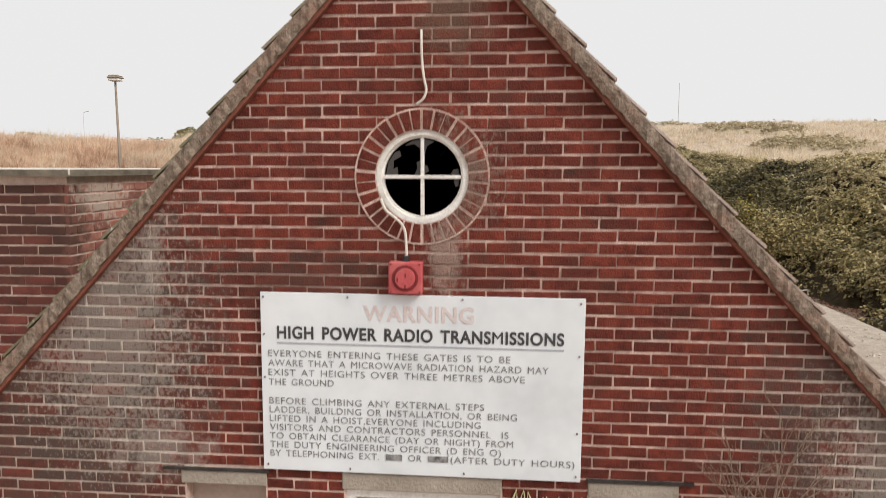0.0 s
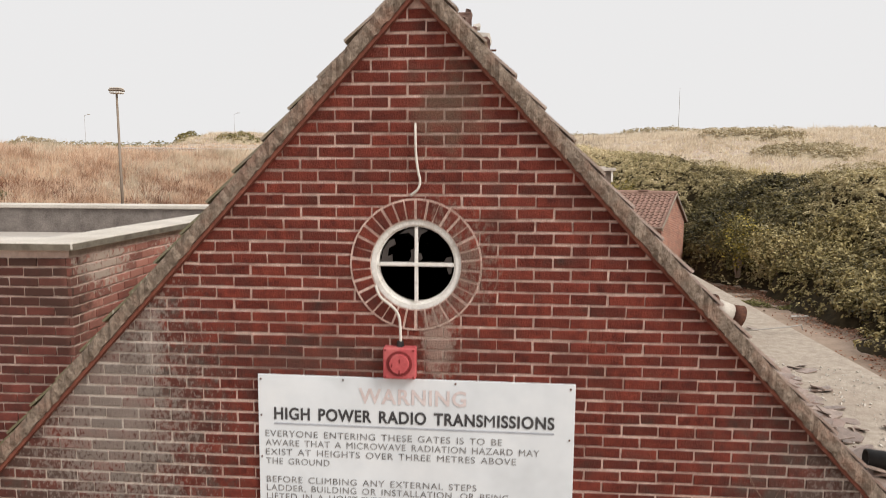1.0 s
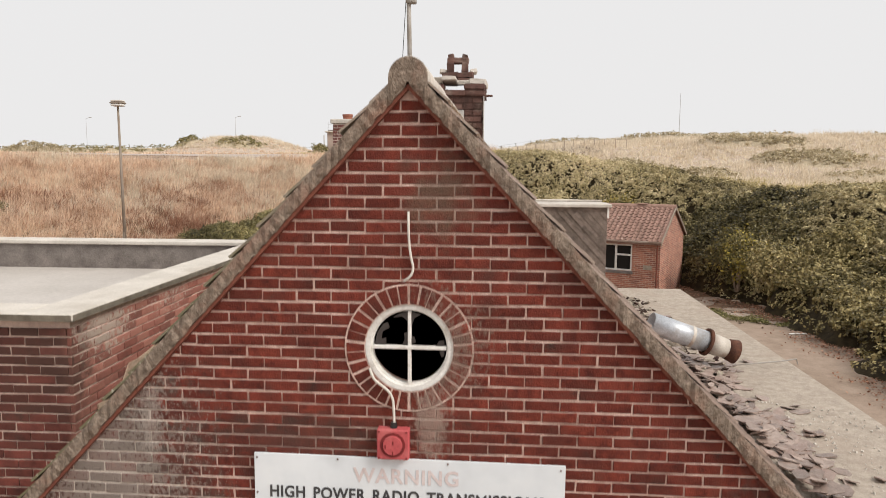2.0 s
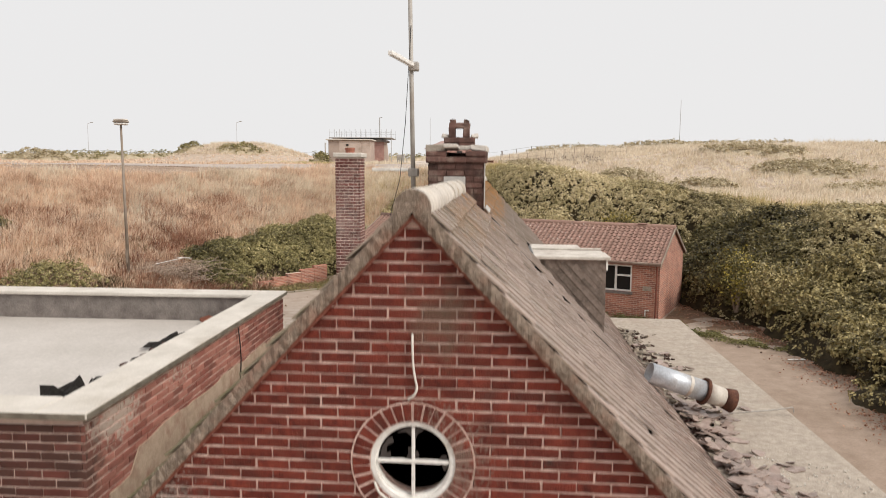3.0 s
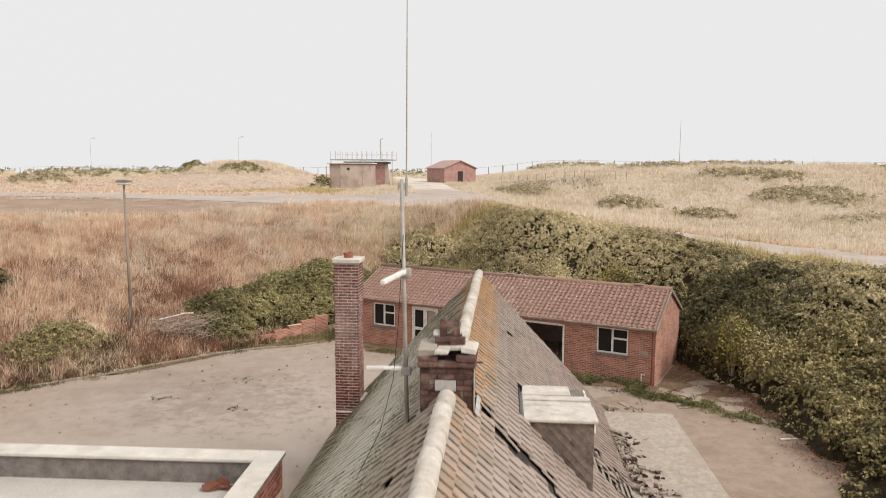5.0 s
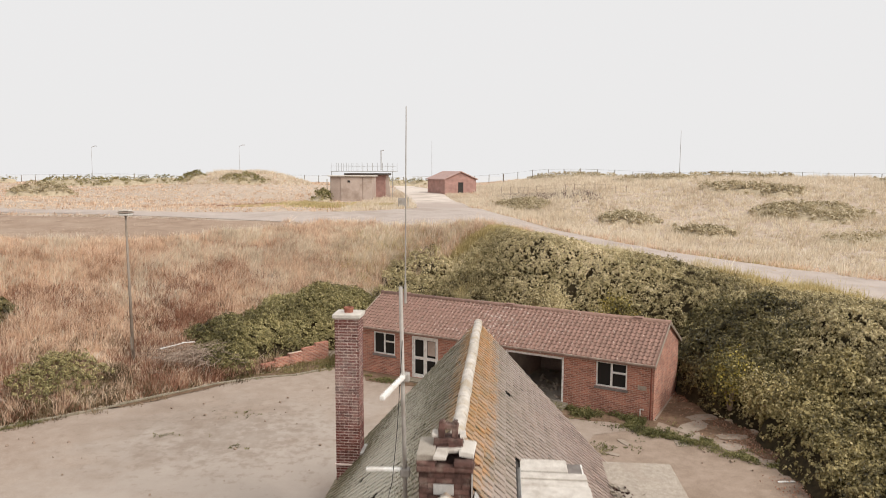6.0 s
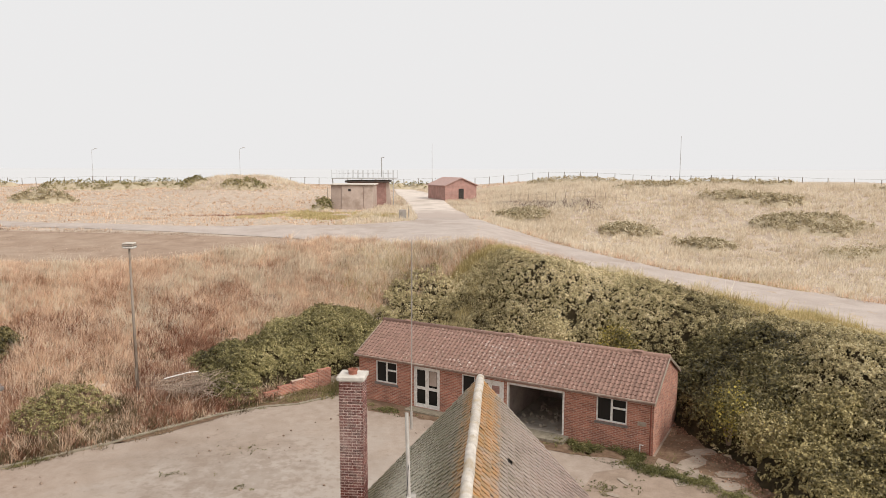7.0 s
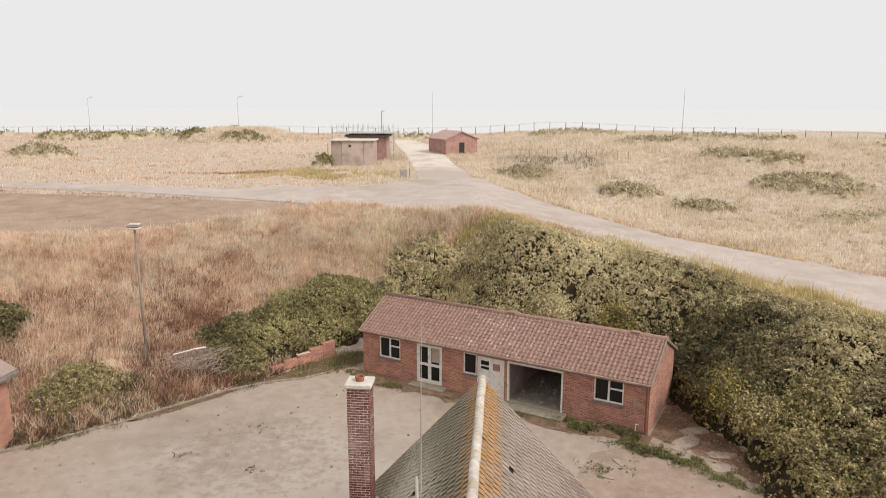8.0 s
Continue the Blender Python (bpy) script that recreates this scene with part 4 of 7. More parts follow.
ridge_mesh.materials.append(M_RIDGE)
y = -0.055
while y < LEN - 0.2:
    if not 4.12 < y + 0.2 < 5.05:
        ob = part("ridge_tile", ridge_mesh, None, house)
        ob.matrix_basis = pose(rnd.uniform(-0.006, 0.006), y, SURF - 0.098 + rnd.uniform(-0.005, 0.005), 0, 0, rnd.uniform(-0.8, 0.8))
    y += 0.45
bm = bmesh.new()
prism(bm, [(0.119, SURF - 0.22)] + [(0.119 * math.cos(radians(a)), SURF - 0.098 + 0.123 * math.sin(radians(a))) for a in range(0, 181, 12)] + [(-0.119, SURF - 0.22), (0, SURF - 0.12)], "y", -0.068, -0.03)
part("ridge_end", bm, M_VERGE, house, "mortar-filled end of the ridge")

# ---- stack on the ridge ----
SX0, SX1, SY0, SY1, STOP = -0.36, 0.32, 4.26, 4.90, 5.91
stack = part("ridge_chimney", slab_of([(SX0, 4.9), (SX1, 4.9), (SX1, STOP), (SX0, STOP)], [], SY0, SY1), M_STACK, house, "sooty brick stack on the ridge")
def full(a, b):
    return lambda z0, z1: [(a, b)]
brickwork(stack, pose(0, SY0 - 0.008, 0), SX0, SX1, 5.0, STOP, M_STACK, full(SX0, SX1), lambda u, z: True, rnd)
brickwork(stack, pose(SX1 + 0.008, SY0, 0, 0, 0, 90), 0.0, 0.64, 5.0, STOP, M_STACK, full(0, 0.64), lambda u, z: True, rnd)
brickwork(stack, pose(SX0 - 0.008, SY1, 0, 0, 0, -90), 0.0, 0.64, 5.0, STOP, M_STACK, full(0, 0.64), lambda u, z: True, rnd)
rr = random.Random(31)


def loose(name, size, m, mat, label=""):
    """A worn brick or slab, its corners knocked about."""
    bm = box(bmesh.new(), (-size[0] / 2, -size[1] / 2, -size[2] / 2), (size[0] / 2, size[1] / 2, size[2] / 2), 0.009)
    for v in bm.verts:
        v.co += Vector([rr.uniform(-0.006, 0.006) for i in range(3)])
    ob = part(name, bm, mat, stack, label)
    ob.matrix_basis = m
    return ob


# two oversailing courses round an open flue
for c in range(2):
    z = STOP + 0.034 + 0.074 * c
    for i in range(3):
        for y in (SY0 + 0.02, SY1 - 0.02):
            if c and i == 1 and y < 4.5:
                continue
            loose("cap_brick", (0.255, 0.115, 0.066), pose(-0.02 + 0.245 * (i - 1), y + rr.uniform(-0.012, 0.012), z, rr.uniform(-2, 2), rr.uniform(-2, 2), rr.uniform(-3, 3)), M_STACK)
    for j in range(4):
        for x in (SX0 + 0.02, SX1 - 0.02):
            loose("cap_brick", (0.115, 0.13, 0.066), pose(x + rr.uniform(-0.012, 0.012), SY0 + 0.14 + 0.125 * j, z, rr.uniform(-2, 2), rr.uniform(-2, 2), rr.uniform(-3, 3)), M_STACK)
# pale slabs left on top of the courses
loose("cap_slab", (0.24, 0.60, 0.085), pose(-0.285, 4.56, 6.095, 1, -3, 1), M_CONC, "dull broken cap slab")
loose("cap_slab", (0.20, 0.46, 0.07), pose(0.265, 4.60, 6.09, -1, 3, -2), M_COPING, "pale broken cap slab")
loose("cap_slab", (0.17, 0.40, 0.05), pose(-0.08, 4.38, 6.105, -4, 1, -3), M_DORMER, "pale board lying over the flue")
loose("cap_slab", (0.24, 0.16, 0.05), pose(0.11, 4.56, 6.10, 2, -2, 4), M_DORMER, "pale board lying over the flue")
# the ruined pot: a block, two uprights, a lintel and broken horns
for c in range(2):
    for x in (-0.10, 0.10):
        for y in (4.60, 4.73):
            loose("pot_brick", (0.205, 0.115, 0.066), pose(x + rr.uniform(-0.012, 0.012), y, 6.130 + 0.07 * c, rr.uniform(-3, 3), rr.uniform(-3, 3), rr.uniform(-5, 5)), M_STACK)
for x in (-0.095, 0.085):
    loose("pot_upright", (0.085, 0.14, 0.13), pose(x, 4.66, 6.295, 0, rr.uniform(-3, 3), rr.uniform(-6, 6)), M_STACK)
loose("pot_lintel", (0.27, 0.13, 0.07), pose(-0.005, 4.66, 6.385, 0, 2, 0), M_STACK)
loose("pot_horn", (0.07, 0.11, 0.07), pose(-0.085, 4.66, 6.43, 0, -14, 0), M_STACK)
loose("pot_horn", (0.065, 0.11, 0.06), pose(0.085, 4.66, 6.43, 0, 12, 0), M_STACK)
for x, y in ((-0.19, 4.69), (0.19, 4.69)):
    loose("mortar_lump", (0.09, 0.17, 0.05), pose(x, y, 6.255, 0, rr.uniform(-8, 8), rr.uniform(-12, 12)), M_COPING, "pale mortar lump")
part("tie_rod", rod(bmesh.new(), (SX1, 4.45, 5.93), (SX1 + 0.12, 4.45, 5.93), 0.013, seg=8), M_RUST, stack, "short rusty rod")
bm = bmesh.new()
box(bm, (-0.17, SY0 - 0.028, 5.60), (0.10, SY0 - 0.012, 5.74), 0.004)
box(bm, (SX1 + 0.010, SY0 - 0.03, 5.34), (SX1 + 0.024, SY0 + 0.03, 5.92), 0.004)
box(bm, (-0.035, -0.10, -0.004), (0.045, 0.62, 0.012), 0.003, pose(SX1 + 0.05, SY0 - 0.02, 5.335, 0, ANG, 0))
part("lead_flashing", bm, M_LEAD, stack, "pale lead flashing")

# ---- dormer on the right slope ----
DZ = 4.47
dormer = part("dormer", prism(bmesh.new(), [(1.10, DZ), (2.15, DZ), (2.15, SURF - 2.15 * SLOPE), (1.10, SURF - 0.02 - 1.10 * SLOPE)], "y", 6.36, 8.0), M_UPSTAND, house, "slate-hung dormer with a broken white flat top")
r = random.Random(3)
ALONG, ACROSS = Vector((COSA, 0, -SLOPE * COSA)), Vector((SLOPE * COSA, 0, COSA))
for row in range(15):
    t = -0.55 + r.uniform(0, 0.3)
    while t < 1.5:
        l = r.uniform(0.45, 0.75)
        bm = bmesh.new()
        o = Vector((1.10, 6.352 - 0.006 * (row % 2) - r.uniform(0, 0.006), SURF - 1.10 * SLOPE)) + ACROSS * (0.058 * row)
        c = [o + ALONG * (t + 0.004), o + ALONG * (t + l - 0.004), o + ALONG * (t + l - 0.004) + ACROSS * 0.056, o + ALONG * (t + 0.004) + ACROSS * 0.056]
        vs = [bm.verts.new(p) for p in c] + [bm.verts.new(p + Vector((0, -0.012, 0))) for p in c]
        for f in ((0, 1, 2, 3), (7, 6, 5, 4), (0, 4, 5, 1), (1, 5, 6, 2), (2, 6, 7, 3), (3, 7, 4, 0)):
            bm.faces.new([vs[i] for i in f])
        for co, no in (((2.16, 0, 0), (1, 0, 0)), ((0, 0, DZ - 0.004), (0, 0, 1)), ((1.09, 0, 0), (-1, 0, 0))):
            g = bmesh.ops.bisect_plane(bm, geom=bm.verts[:] + bm.edges[:] + bm.faces[:], plane_co=co, plane_no=no, clear_outer=True)
            bmesh.ops.edgeloop_fill(bm, edges=[e for e in g["geom_cut"] if isinstance(e, bmesh.types.BMEdge)])
        if len(bm.faces) > 4:
            part("cheek_slate", bm, M_CHEEK, dormer)
        else:
            bm.free()
        t += l
bm = bmesh.new()
box(bm, (1.02, 6.28, DZ), (2.22, 6.95, DZ + 0.05), 0.008)
box(bm, (1.02, 6.97, DZ), (2.20, 7.5, DZ + 0.045), 0.008)
box(bm, (1.05, 7.55, DZ + 0.0), (1.9, 8.05, DZ + 0.05), 0.008)
box(bm, (1.05, 7.2, DZ + 0.05), (2.2, 7.3, DZ + 0.075), 0.005, pose(0, 0, 0, 0, 0, 0))
part("dormer_top", bm, M_DORMER, dormer, "peeling white boards on the dormer top")
part("fascia", box(bmesh.new(), (2.155, 6.32, DZ - 0.16), (2.185, 8.02, DZ - 0.003), 0.004), M_WHITE, dormer)
part("side_flashing", box(bmesh.new(), (-0.075, -0.06, 0), (0.035, 1.3, 0.012), 0.003, pose(1.03, 6.30, DZ + 0.055, 0, -38, 0)), M_LEAD, dormer, "bent pale flashing")

# ---- fixtures on the gable ----
def lettering(parent, text, x, z, width, height, mat, y=-0.022, bold=0.0, name="lettering", depth=0.001):
    cu = bpy.data.curves.new(name, "FONT")
    cu.body = text
    cu.size, cu.offset, cu.extrude = 1.0, bold, 0.004
    cu.space_character, cu.space_word = 1.10, 1.5
    tmp = bpy.data.objects.new(name, cu)
    scene.collection.objects.link(tmp)
    bpy.context.view_layer.update()
    me = bpy.data.meshes.new_from_object(tmp.evaluated_get(bpy.context.evaluated_depsgraph_get()))
    bpy.data.objects.remove(tmp)
    bpy.data.curves.remove(cu)
    co = np.zeros(len(me.vertices) * 3)
    me.vertices.foreach_get("co", co)
    co = co.reshape(-1, 3)
    lo, hi = co.min(0), co.max(0)
    out = np.zeros_like(co)
    out[:, 0] = x + (co[:, 0] - lo[0]) / (hi[0] - lo[0]) * width
    out[:, 1] = y - (co[:, 2] - lo[2]) * 0.1
    out[:, 2] = z + co[:, 1] / 0.69 * height
    me.vertices.foreach_set("co", out.ravel())
    me.update()
    me.materials.clear()
    if name != "letter":
        ob = part(name, me, mat, parent)
        ob["kind"] = "stuff"
        return ob
    bm = bmesh.new()
    bm.from_mesh(me)
    left = set(bm.verts)
    while left:
        todo, isle = [left.pop()], []
        while todo:
            v = todo.pop()
            isle.append(v)
            for e in v.link_edges:
                o = e.other_vert(v)
                if o in left:
                    left.discard(o)
                    todo.append(o)
        ids = {v: i for i, v in enumerate(isle)}
        lm = bpy.data.meshes.new(name)
        faces = {f for v in isle for f in v.link_faces}
        lm.from_pydata([v.co[:] for v in isle], [], [[ids[v] for v in f.verts] for f in sorted(faces, key=lambda f: f.index)])
        part(name, lm, mat, parent)
    bm.free()


sign = empty("warning_sign", HOUSE @ pose(-1.025, -0.006, 3.165, 0, 0.25, 0), "large white radio hazard warning sign screwed to bricks", "sign")
SW, SH = 2.03, 1.165
board = part("sign_board", box(bmesh.new(), (0, -0.016, -SH), (SW, 0.0, 0), 0.002), M_SIGN, sign, "white painted sheet, slightly stained")
Y0 = -0.018
lettering(sign, "WARNING", 0.66, -0.165, 0.69, 0.095, M_INK_RED, Y0, 0.022, "letter")
for text, x, w, b in (("HIGH POWER RADIO TRANS", 0.105, 1.352, 0.030), ("M", 1.466, 0.066, 0.0), ("ISSIONS", 1.547, 0.358, 0.030)):
    lettering(sign, text, x, -0.293, w, 0.076, M_INK, Y0, b, "letter")
part("letter", prism(bmesh.new(), [(1.466, -0.293), (1.478, -0.293), (1.478, -0.217), (1.466, -0.217)], "y", Y0 - 0.0012, Y0 - 0.0004), M_INK, sign)
part("letter", prism(bmesh.new(), [(1.520, -0.293), (1.532, -0.293), (1.532, -0.217), (1.520, -0.217)], "y", Y0 - 0.0012, Y0 - 0.0004), M_INK, sign)
part("underline", box(bmesh.new(), (0.105, Y0 - 0.001, -0.328), (1.905, Y0 + 0.001, -0.318)), M_RULE, sign, "grey underline")
LINES = (("EVERYONE ENTERING THESE GATES IS TO BE", 0.045, 1.535), ("AWARE THAT A MICROWAVE RADIATION HAZARD MAY", 0.045, 1.77), ("EXIST AT HEIGHTS OVER THREE METRES ABOVE", 0.045, 1.625), ("THE GROUND", 0.047, 0.42), ("", 0, 0),
         ("BEFORE CLIMBING ANY EXTERNAL STEPS", 0.047, 1.375), ("LADDER, BUILDING OR INSTALLATION, OR BEING", 0.047, 1.58), ("LIFTED IN A HOIST,EVERYONE INCLUDING", 0.047, 1.355), ("VISITORS AND CONTRACTORS PERSONNEL  IS", 0.047, 1.53), ("TO OBTAIN CLEARANCE (DAY OR NIGHT) FROM", 0.047, 1.56), ("THE DUTY ENGINEERING OFFICER (D ENG O)", 0.047, 1.485))
for k, (text, x, w) in enumerate(LINES):
    if text:
        z = -0.412 - 0.0622 * k + (0.004 * (k - 5) if k > 4 else 0)
        lettering(sign, text, x, z, w, 0.042, M_INK_SMALL, Y0, -0.004)
zl = -0.412 - 0.0622 * 11 + 0.024
lettering(sign, "BY TELEPHONING EXT.", 0.047, zl, 0.71, 0.042, M_INK_SMALL, Y0, -0.004)
part("writing_bar", box(bmesh.new(), (0.80, Y0 - 0.001, zl), (0.905, Y0 + 0.001, zl + 0.04)), M_INK_SMALL, sign)
lettering(sign, "OR", 0.945, zl, 0.085, 0.042, M_INK_SMALL, Y0, -0.004)
part("writing_bar", box(bmesh.new(), (1.07, Y0 - 0.001, zl), (1.20, Y0 + 0.001, zl + 0.04)), M_INK_SMALL, sign)
lettering(sign, "(AFTER DUTY HOURS)", 1.215, zl, 0.775, 0.042, M_INK_SMALL, Y0, -0.004)
for x, z in [(0.02, -0.03), (0.56, -0.02), (1.28, -0.02), (2.0, -0.03), (0.02, -0.27), (2.0, -0.36), (0.02, -0.55), (2.0, -0.85), (0.03, -1.13), (0.57, -1.14), (1.3, -1.14), (2.0, -1.13)]:
    part("screw", rod(bmesh.new(), (x, -0.021, z), (x, -0.016, z), 0.006, seg=8), M_RUST, sign)

alarm = empty("alarm_sounder", HOUSE @ pose(-0.095, -0.001, 3.275), "sun-faded red square alarm sounder above the sign", "alarm")
part("housing", box(bmesh.new(), (-0.104, -0.075, -0.10), (0.104, 0.0, 0.10), 0.008), M_ALARM, alarm)
# Slightly raised ring; its darker red stands for a groove's shade.
part("recess", slab_of(circle(0, 0.0, 0.081, 32), [circle(0, 0, 0.066, 32)], -0.079, -0.07), M_ALARM_DARK, alarm, "dark ring painting the shade of a groove")
part("dome", rod(bmesh.new(), (0, -0.07, 0), (0, -0.092, 0), 0.066, 0.060, 32), M_ALARM, alarm, "round red sounder face")
bm = bmesh.new()
for x, z in ((0.004, 0.02), (-0.045, -0.008), (0.002, -0.05)):
    box(bm, (x - 0.004, -0.094, z - 0.012), (x + 0.004, -0.090, z + 0.012))
part("slot", bm, M_ALARM_DARK, alarm)
for x in (-0.088, 0.088):
    for z in (-0.086, 0.086):
        part("bolt", rod(bmesh.new(), (x, -0.079, z), (x, -0.074, z), 0.006), M_ALARM_DARK, alarm)
part("cable_gland", rod(bmesh.new(), (0.0, -0.03, 0.10), (0.0, -0.03, 0.135), 0.024, 0.02, 12), M_PIPE, alarm, "black cable gland")


def smooth_line(pts, n=8):
    out = []
    p = [Vector(a) for a in pts]
    p = [p[0]] + p + [p[-1]]
    for i in range(1, len(p) - 2):
        for k in range(n):
            t = k / n
            a, b, c, d = p[i - 1:i + 3]
            out.append(0.5 * ((2 * b) + (c - a) * t + (2 * a - 5 * b + 4 * c - d) * t * t + (3 * b - a - 3 * c + d) * t ** 3))
    return out + [p[-2]]


cable = empty("loose_cable", HOUSE, "white cable hanging loose down the brick gable", "cable")
part("upper_run", string(bmesh.new(), smooth_line([(-0.003, -0.01, 4.76), (0.0, -0.03, 4.68), (0.004, -0.022, 4.56), (0.016, -0.02, 4.47), (0.028, -0.02, 4.41), (0.012, -0.02, 4.36), (-0.03, -0.012, 4.325)]), 0.0085), M_CABLE, cable, smooth=True)
part("lower_run", string(bmesh.new(), smooth_line([(-0.25, -0.03, 3.76), (-0.22, -0.03, 3.69), (-0.16, -0.03, 3.64), (-0.12, -0.028, 3.60), (-0.098, -0.03, 3.54), (-0.092, -0.03, 3.40)]), 0.0095), M_CABLE, cable, smooth=True)

# ---- flat-roofed annex ----
AX, AY, AT = -2.93, 4.77, 3.935
annex = empty("flat_roofed_annex", pose(AX, AY, 0, 0, 0, 0.75), "red brick annex with a felted flat roof and parapet", "building")
AL, AW, PLASTER = 5.42, 12.0, 3.34
wall_s = part("front_wall", box(bmesh.new(), (-AW, 0.010, -0.25), (-0.01, 0.24, AT - 0.06)), M_MORTAR_ANNEX, annex)
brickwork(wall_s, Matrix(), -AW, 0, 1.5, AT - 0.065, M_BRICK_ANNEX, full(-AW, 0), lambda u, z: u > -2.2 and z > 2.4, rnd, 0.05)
wall_e = part("side_wall", box(bmesh.new(), (-0.24, 0.24, -0.25), (-0.010, AL, AT - 0.06)), M_MORTAR, annex)
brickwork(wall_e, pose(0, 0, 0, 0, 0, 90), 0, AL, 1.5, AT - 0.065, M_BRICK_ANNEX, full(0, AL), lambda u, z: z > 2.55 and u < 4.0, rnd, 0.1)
part("rear_wall", box(bmesh.new(), (-AW, AL - 0.24, -0.25), (-0.24, AL, AT - 0.06)), M_FARBRICK, annex)
part("roof_felt", box(bmesh.new(), (-AW, 0.24, AT - 0.55), (-0.24, AL - 0.24, AT - 0.42)), M_FELT, annex, "pale weathered roof felt, slightly wet")
bm = bmesh.new()
box(bm, (-AW, 0.24, AT - 0.42), (-0.24, 0.30, AT - 0.06))
box(bm, (-0.30, 0.30, AT - 0.42), (-0.24, AL - 0.30, AT - 0.06))
box(bm, (-AW, AL - 0.30, AT - 0.42), (-0.24, AL - 0.24, AT - 0.06))
part("upstand", bm, M_UPSTAND, annex, "dark felt upstand inside the parapet")
for a, b in (((-0.36, -0.05, 0), (0.05, AL + 0.05, 0)), ((-AW, -0.05, 0), (-0.362, 0.34, 0)), ((-AW, AL - 0.34, 0), (-0.362, AL + 0.05, 0))):
    part("coping", box(bmesh.new(), (a[0], a[1], AT - 0.06), (b[0], b[1], AT), 0.012), M_COPING, annex, "weathered concrete coping")
# Thin strips paint moss and shade onto the coping's upright faces.
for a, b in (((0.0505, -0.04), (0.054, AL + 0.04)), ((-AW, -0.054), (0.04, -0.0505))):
    part("coping_edge", box(bmesh.new(), (a[0], a[1], AT - 0.058), (b[0], b[1], AT - 0.010)), M_EDGE, annex, "dark strip of moss and painted shade on the coping")
rr = random.Random(4)
edge = [(0.30 + 0.17 * k, PLASTER + 0.001 * k + rr.uniform(-0.03, 0.02) - (0.2 if k < 3 else 0)) for k in range(31)]
part("plaster", prism(bmesh.new(), [(0.30, 1.2)] + [(5.40, 1.2)] + edge[::-1], "x", 0.004, 0.014), M_BUFF, annex, "peeling buff plaster on the lower side wall")
r = random.Random(12)
part("hanging_wire", string(bmesh.new(), smooth_line([(0.03, 3.35, AT - 0.1), (0.03, 3.42, AT - 0.5), (0.03, 3.36, AT - 0.9), (0.03, 3.3, AT - 1.2)]), 0.008), M_PIPE, annex, "thin black wire on the wall")


def scrap(name, m, seed, size, mat, label, cat, group=""):
    """A crumpled sheet with ragged edges."""
    r = random.Random(seed)
    bm = bmesh.new()
    n = 5
    vs = [[bm.verts.new(((i / (n - 1) - 0.5) * size[0] + r.uniform(-0.03, 0.03), (j / (n - 1) - 0.5) * size[1] + r.uniform(-0.03, 0.03), size[2] * abs(r.gauss(0, 0.7)) * (1 if 0 < i < n - 1 else 0.6))) for j in range(n)] for i in range(n)]
    for i in range(n - 1):
        for j in range(n - 1):
            if r.random() < 0.88:
                bm.faces.new((vs[i][j], vs[i + 1][j], vs[i + 1][j + 1], vs[i][j + 1]))
    bmesh.ops.solidify(bm, geom=bm.faces[:], thickness=0.008)
    ob = part(name, bm, mat)
    ob.matrix_basis = m
    return tagged(ob, label, cat, group)


for k, (x, y, sx, sy, sz, rz) in enumerate(((-4.05, 6.30, 0.50, 0.40, 0.22, 10), (-3.95, 6.85, 0.30, 0.28, 0.10, 40), (-3.85, 7.45, 0.55, 0.30, 0.12, 70), (-3.95, 8.25, 0.65, 0.40, 0.16, 60), (-3.85, 9.75, 0.6, 0.4, 0.10, 20), (-3.95, 8.85, 0.45, 0.35, 0.08, 25))):
    scrap("torn_felt", pose(x, y, AT - 0.415, 0, 0, rz), 20 + k, (sx * 0.85, sy * 0.8, sz * 0.7), M_SCRAP if k != 4 else M_POT, "torn black felt crumpled on the flat roof" if k != 4 else "rust-red torn sheet lying on the flat roof", "debris", "debris on the flat roof")
bm = bmesh.new()
for k in range(10):
    box(bm, (-0.10, -0.05, -0.035), (0.10, 0.05, 0.035), 0.008, pose(-3.72 + r.uniform(-0.18, 0.12), 7.0 + 0.2 * k, AT - 0.38, r.uniform(-15, 15), r.uniform(-15, 15), r.uniform(0, 180)))
tagged(part("loose_rubble", bm, M_STACK), "row of broken dark rubble along the parapet", "rubble", kind="stuff")

# ---- brick chimney at the eave ----
chim = empty("brick_chimney", pose(-3.64, 16.72, 0, 0, 0, -0.9), "tall slender red brick chimney with a concrete cap", "chimney")
CW, CD, CH = 0.62, 0.56, 6.12
shaft = part("shaft", box(bmesh.new(), (0.008, 0.008, 0.0), (CW - 0.008, CD - 0.008, CH)), M_MORTAR_CHIM, chim)
brickwork(shaft, Matrix(), 0.0, CW, 1.3, CH, M_BRICK_CHIM, full(0, CW), lambda u, z: True, rnd, 0.0)
brickwork(shaft, pose(CW, 0, 0, 0, 0, 90), 0.0, CD, 1.3, CH, M_BRICK_CHIM, full(0, CD), lambda u, z: False, rnd, 0.1)
part("cap", box(bmesh.new(), (-0.05, -0.05, CH), (CW + 0.05, CD + 0.05, CH + 0.11), 0.015), M_COPING, chim, "pale concrete cap slab")
bm = bmesh.new()
rings = [[bm.verts.new((CW * 0.5 + r * math.cos(2 * math.pi * k / 18), CD * 0.5 + r * math.sin(2 * math.pi * k / 18), CH + z)) for k in range(18)] for r, z in ((0.115, 0.09), (0.115, 0.19), (0.13, 0.195), (0.13, 0.24), (0.10, 0.24), (0.09, 0.10))]
for a, b in zip(rings, rings[1:]):
    for k in range(18):
        bm.faces.new((a[k], a[(k + 1) % 18], b[(k + 1) % 18], b[k]))
bm.faces.new(rings[-1])
part("pot", bm, M_POT, chim, "short terracotta pot")
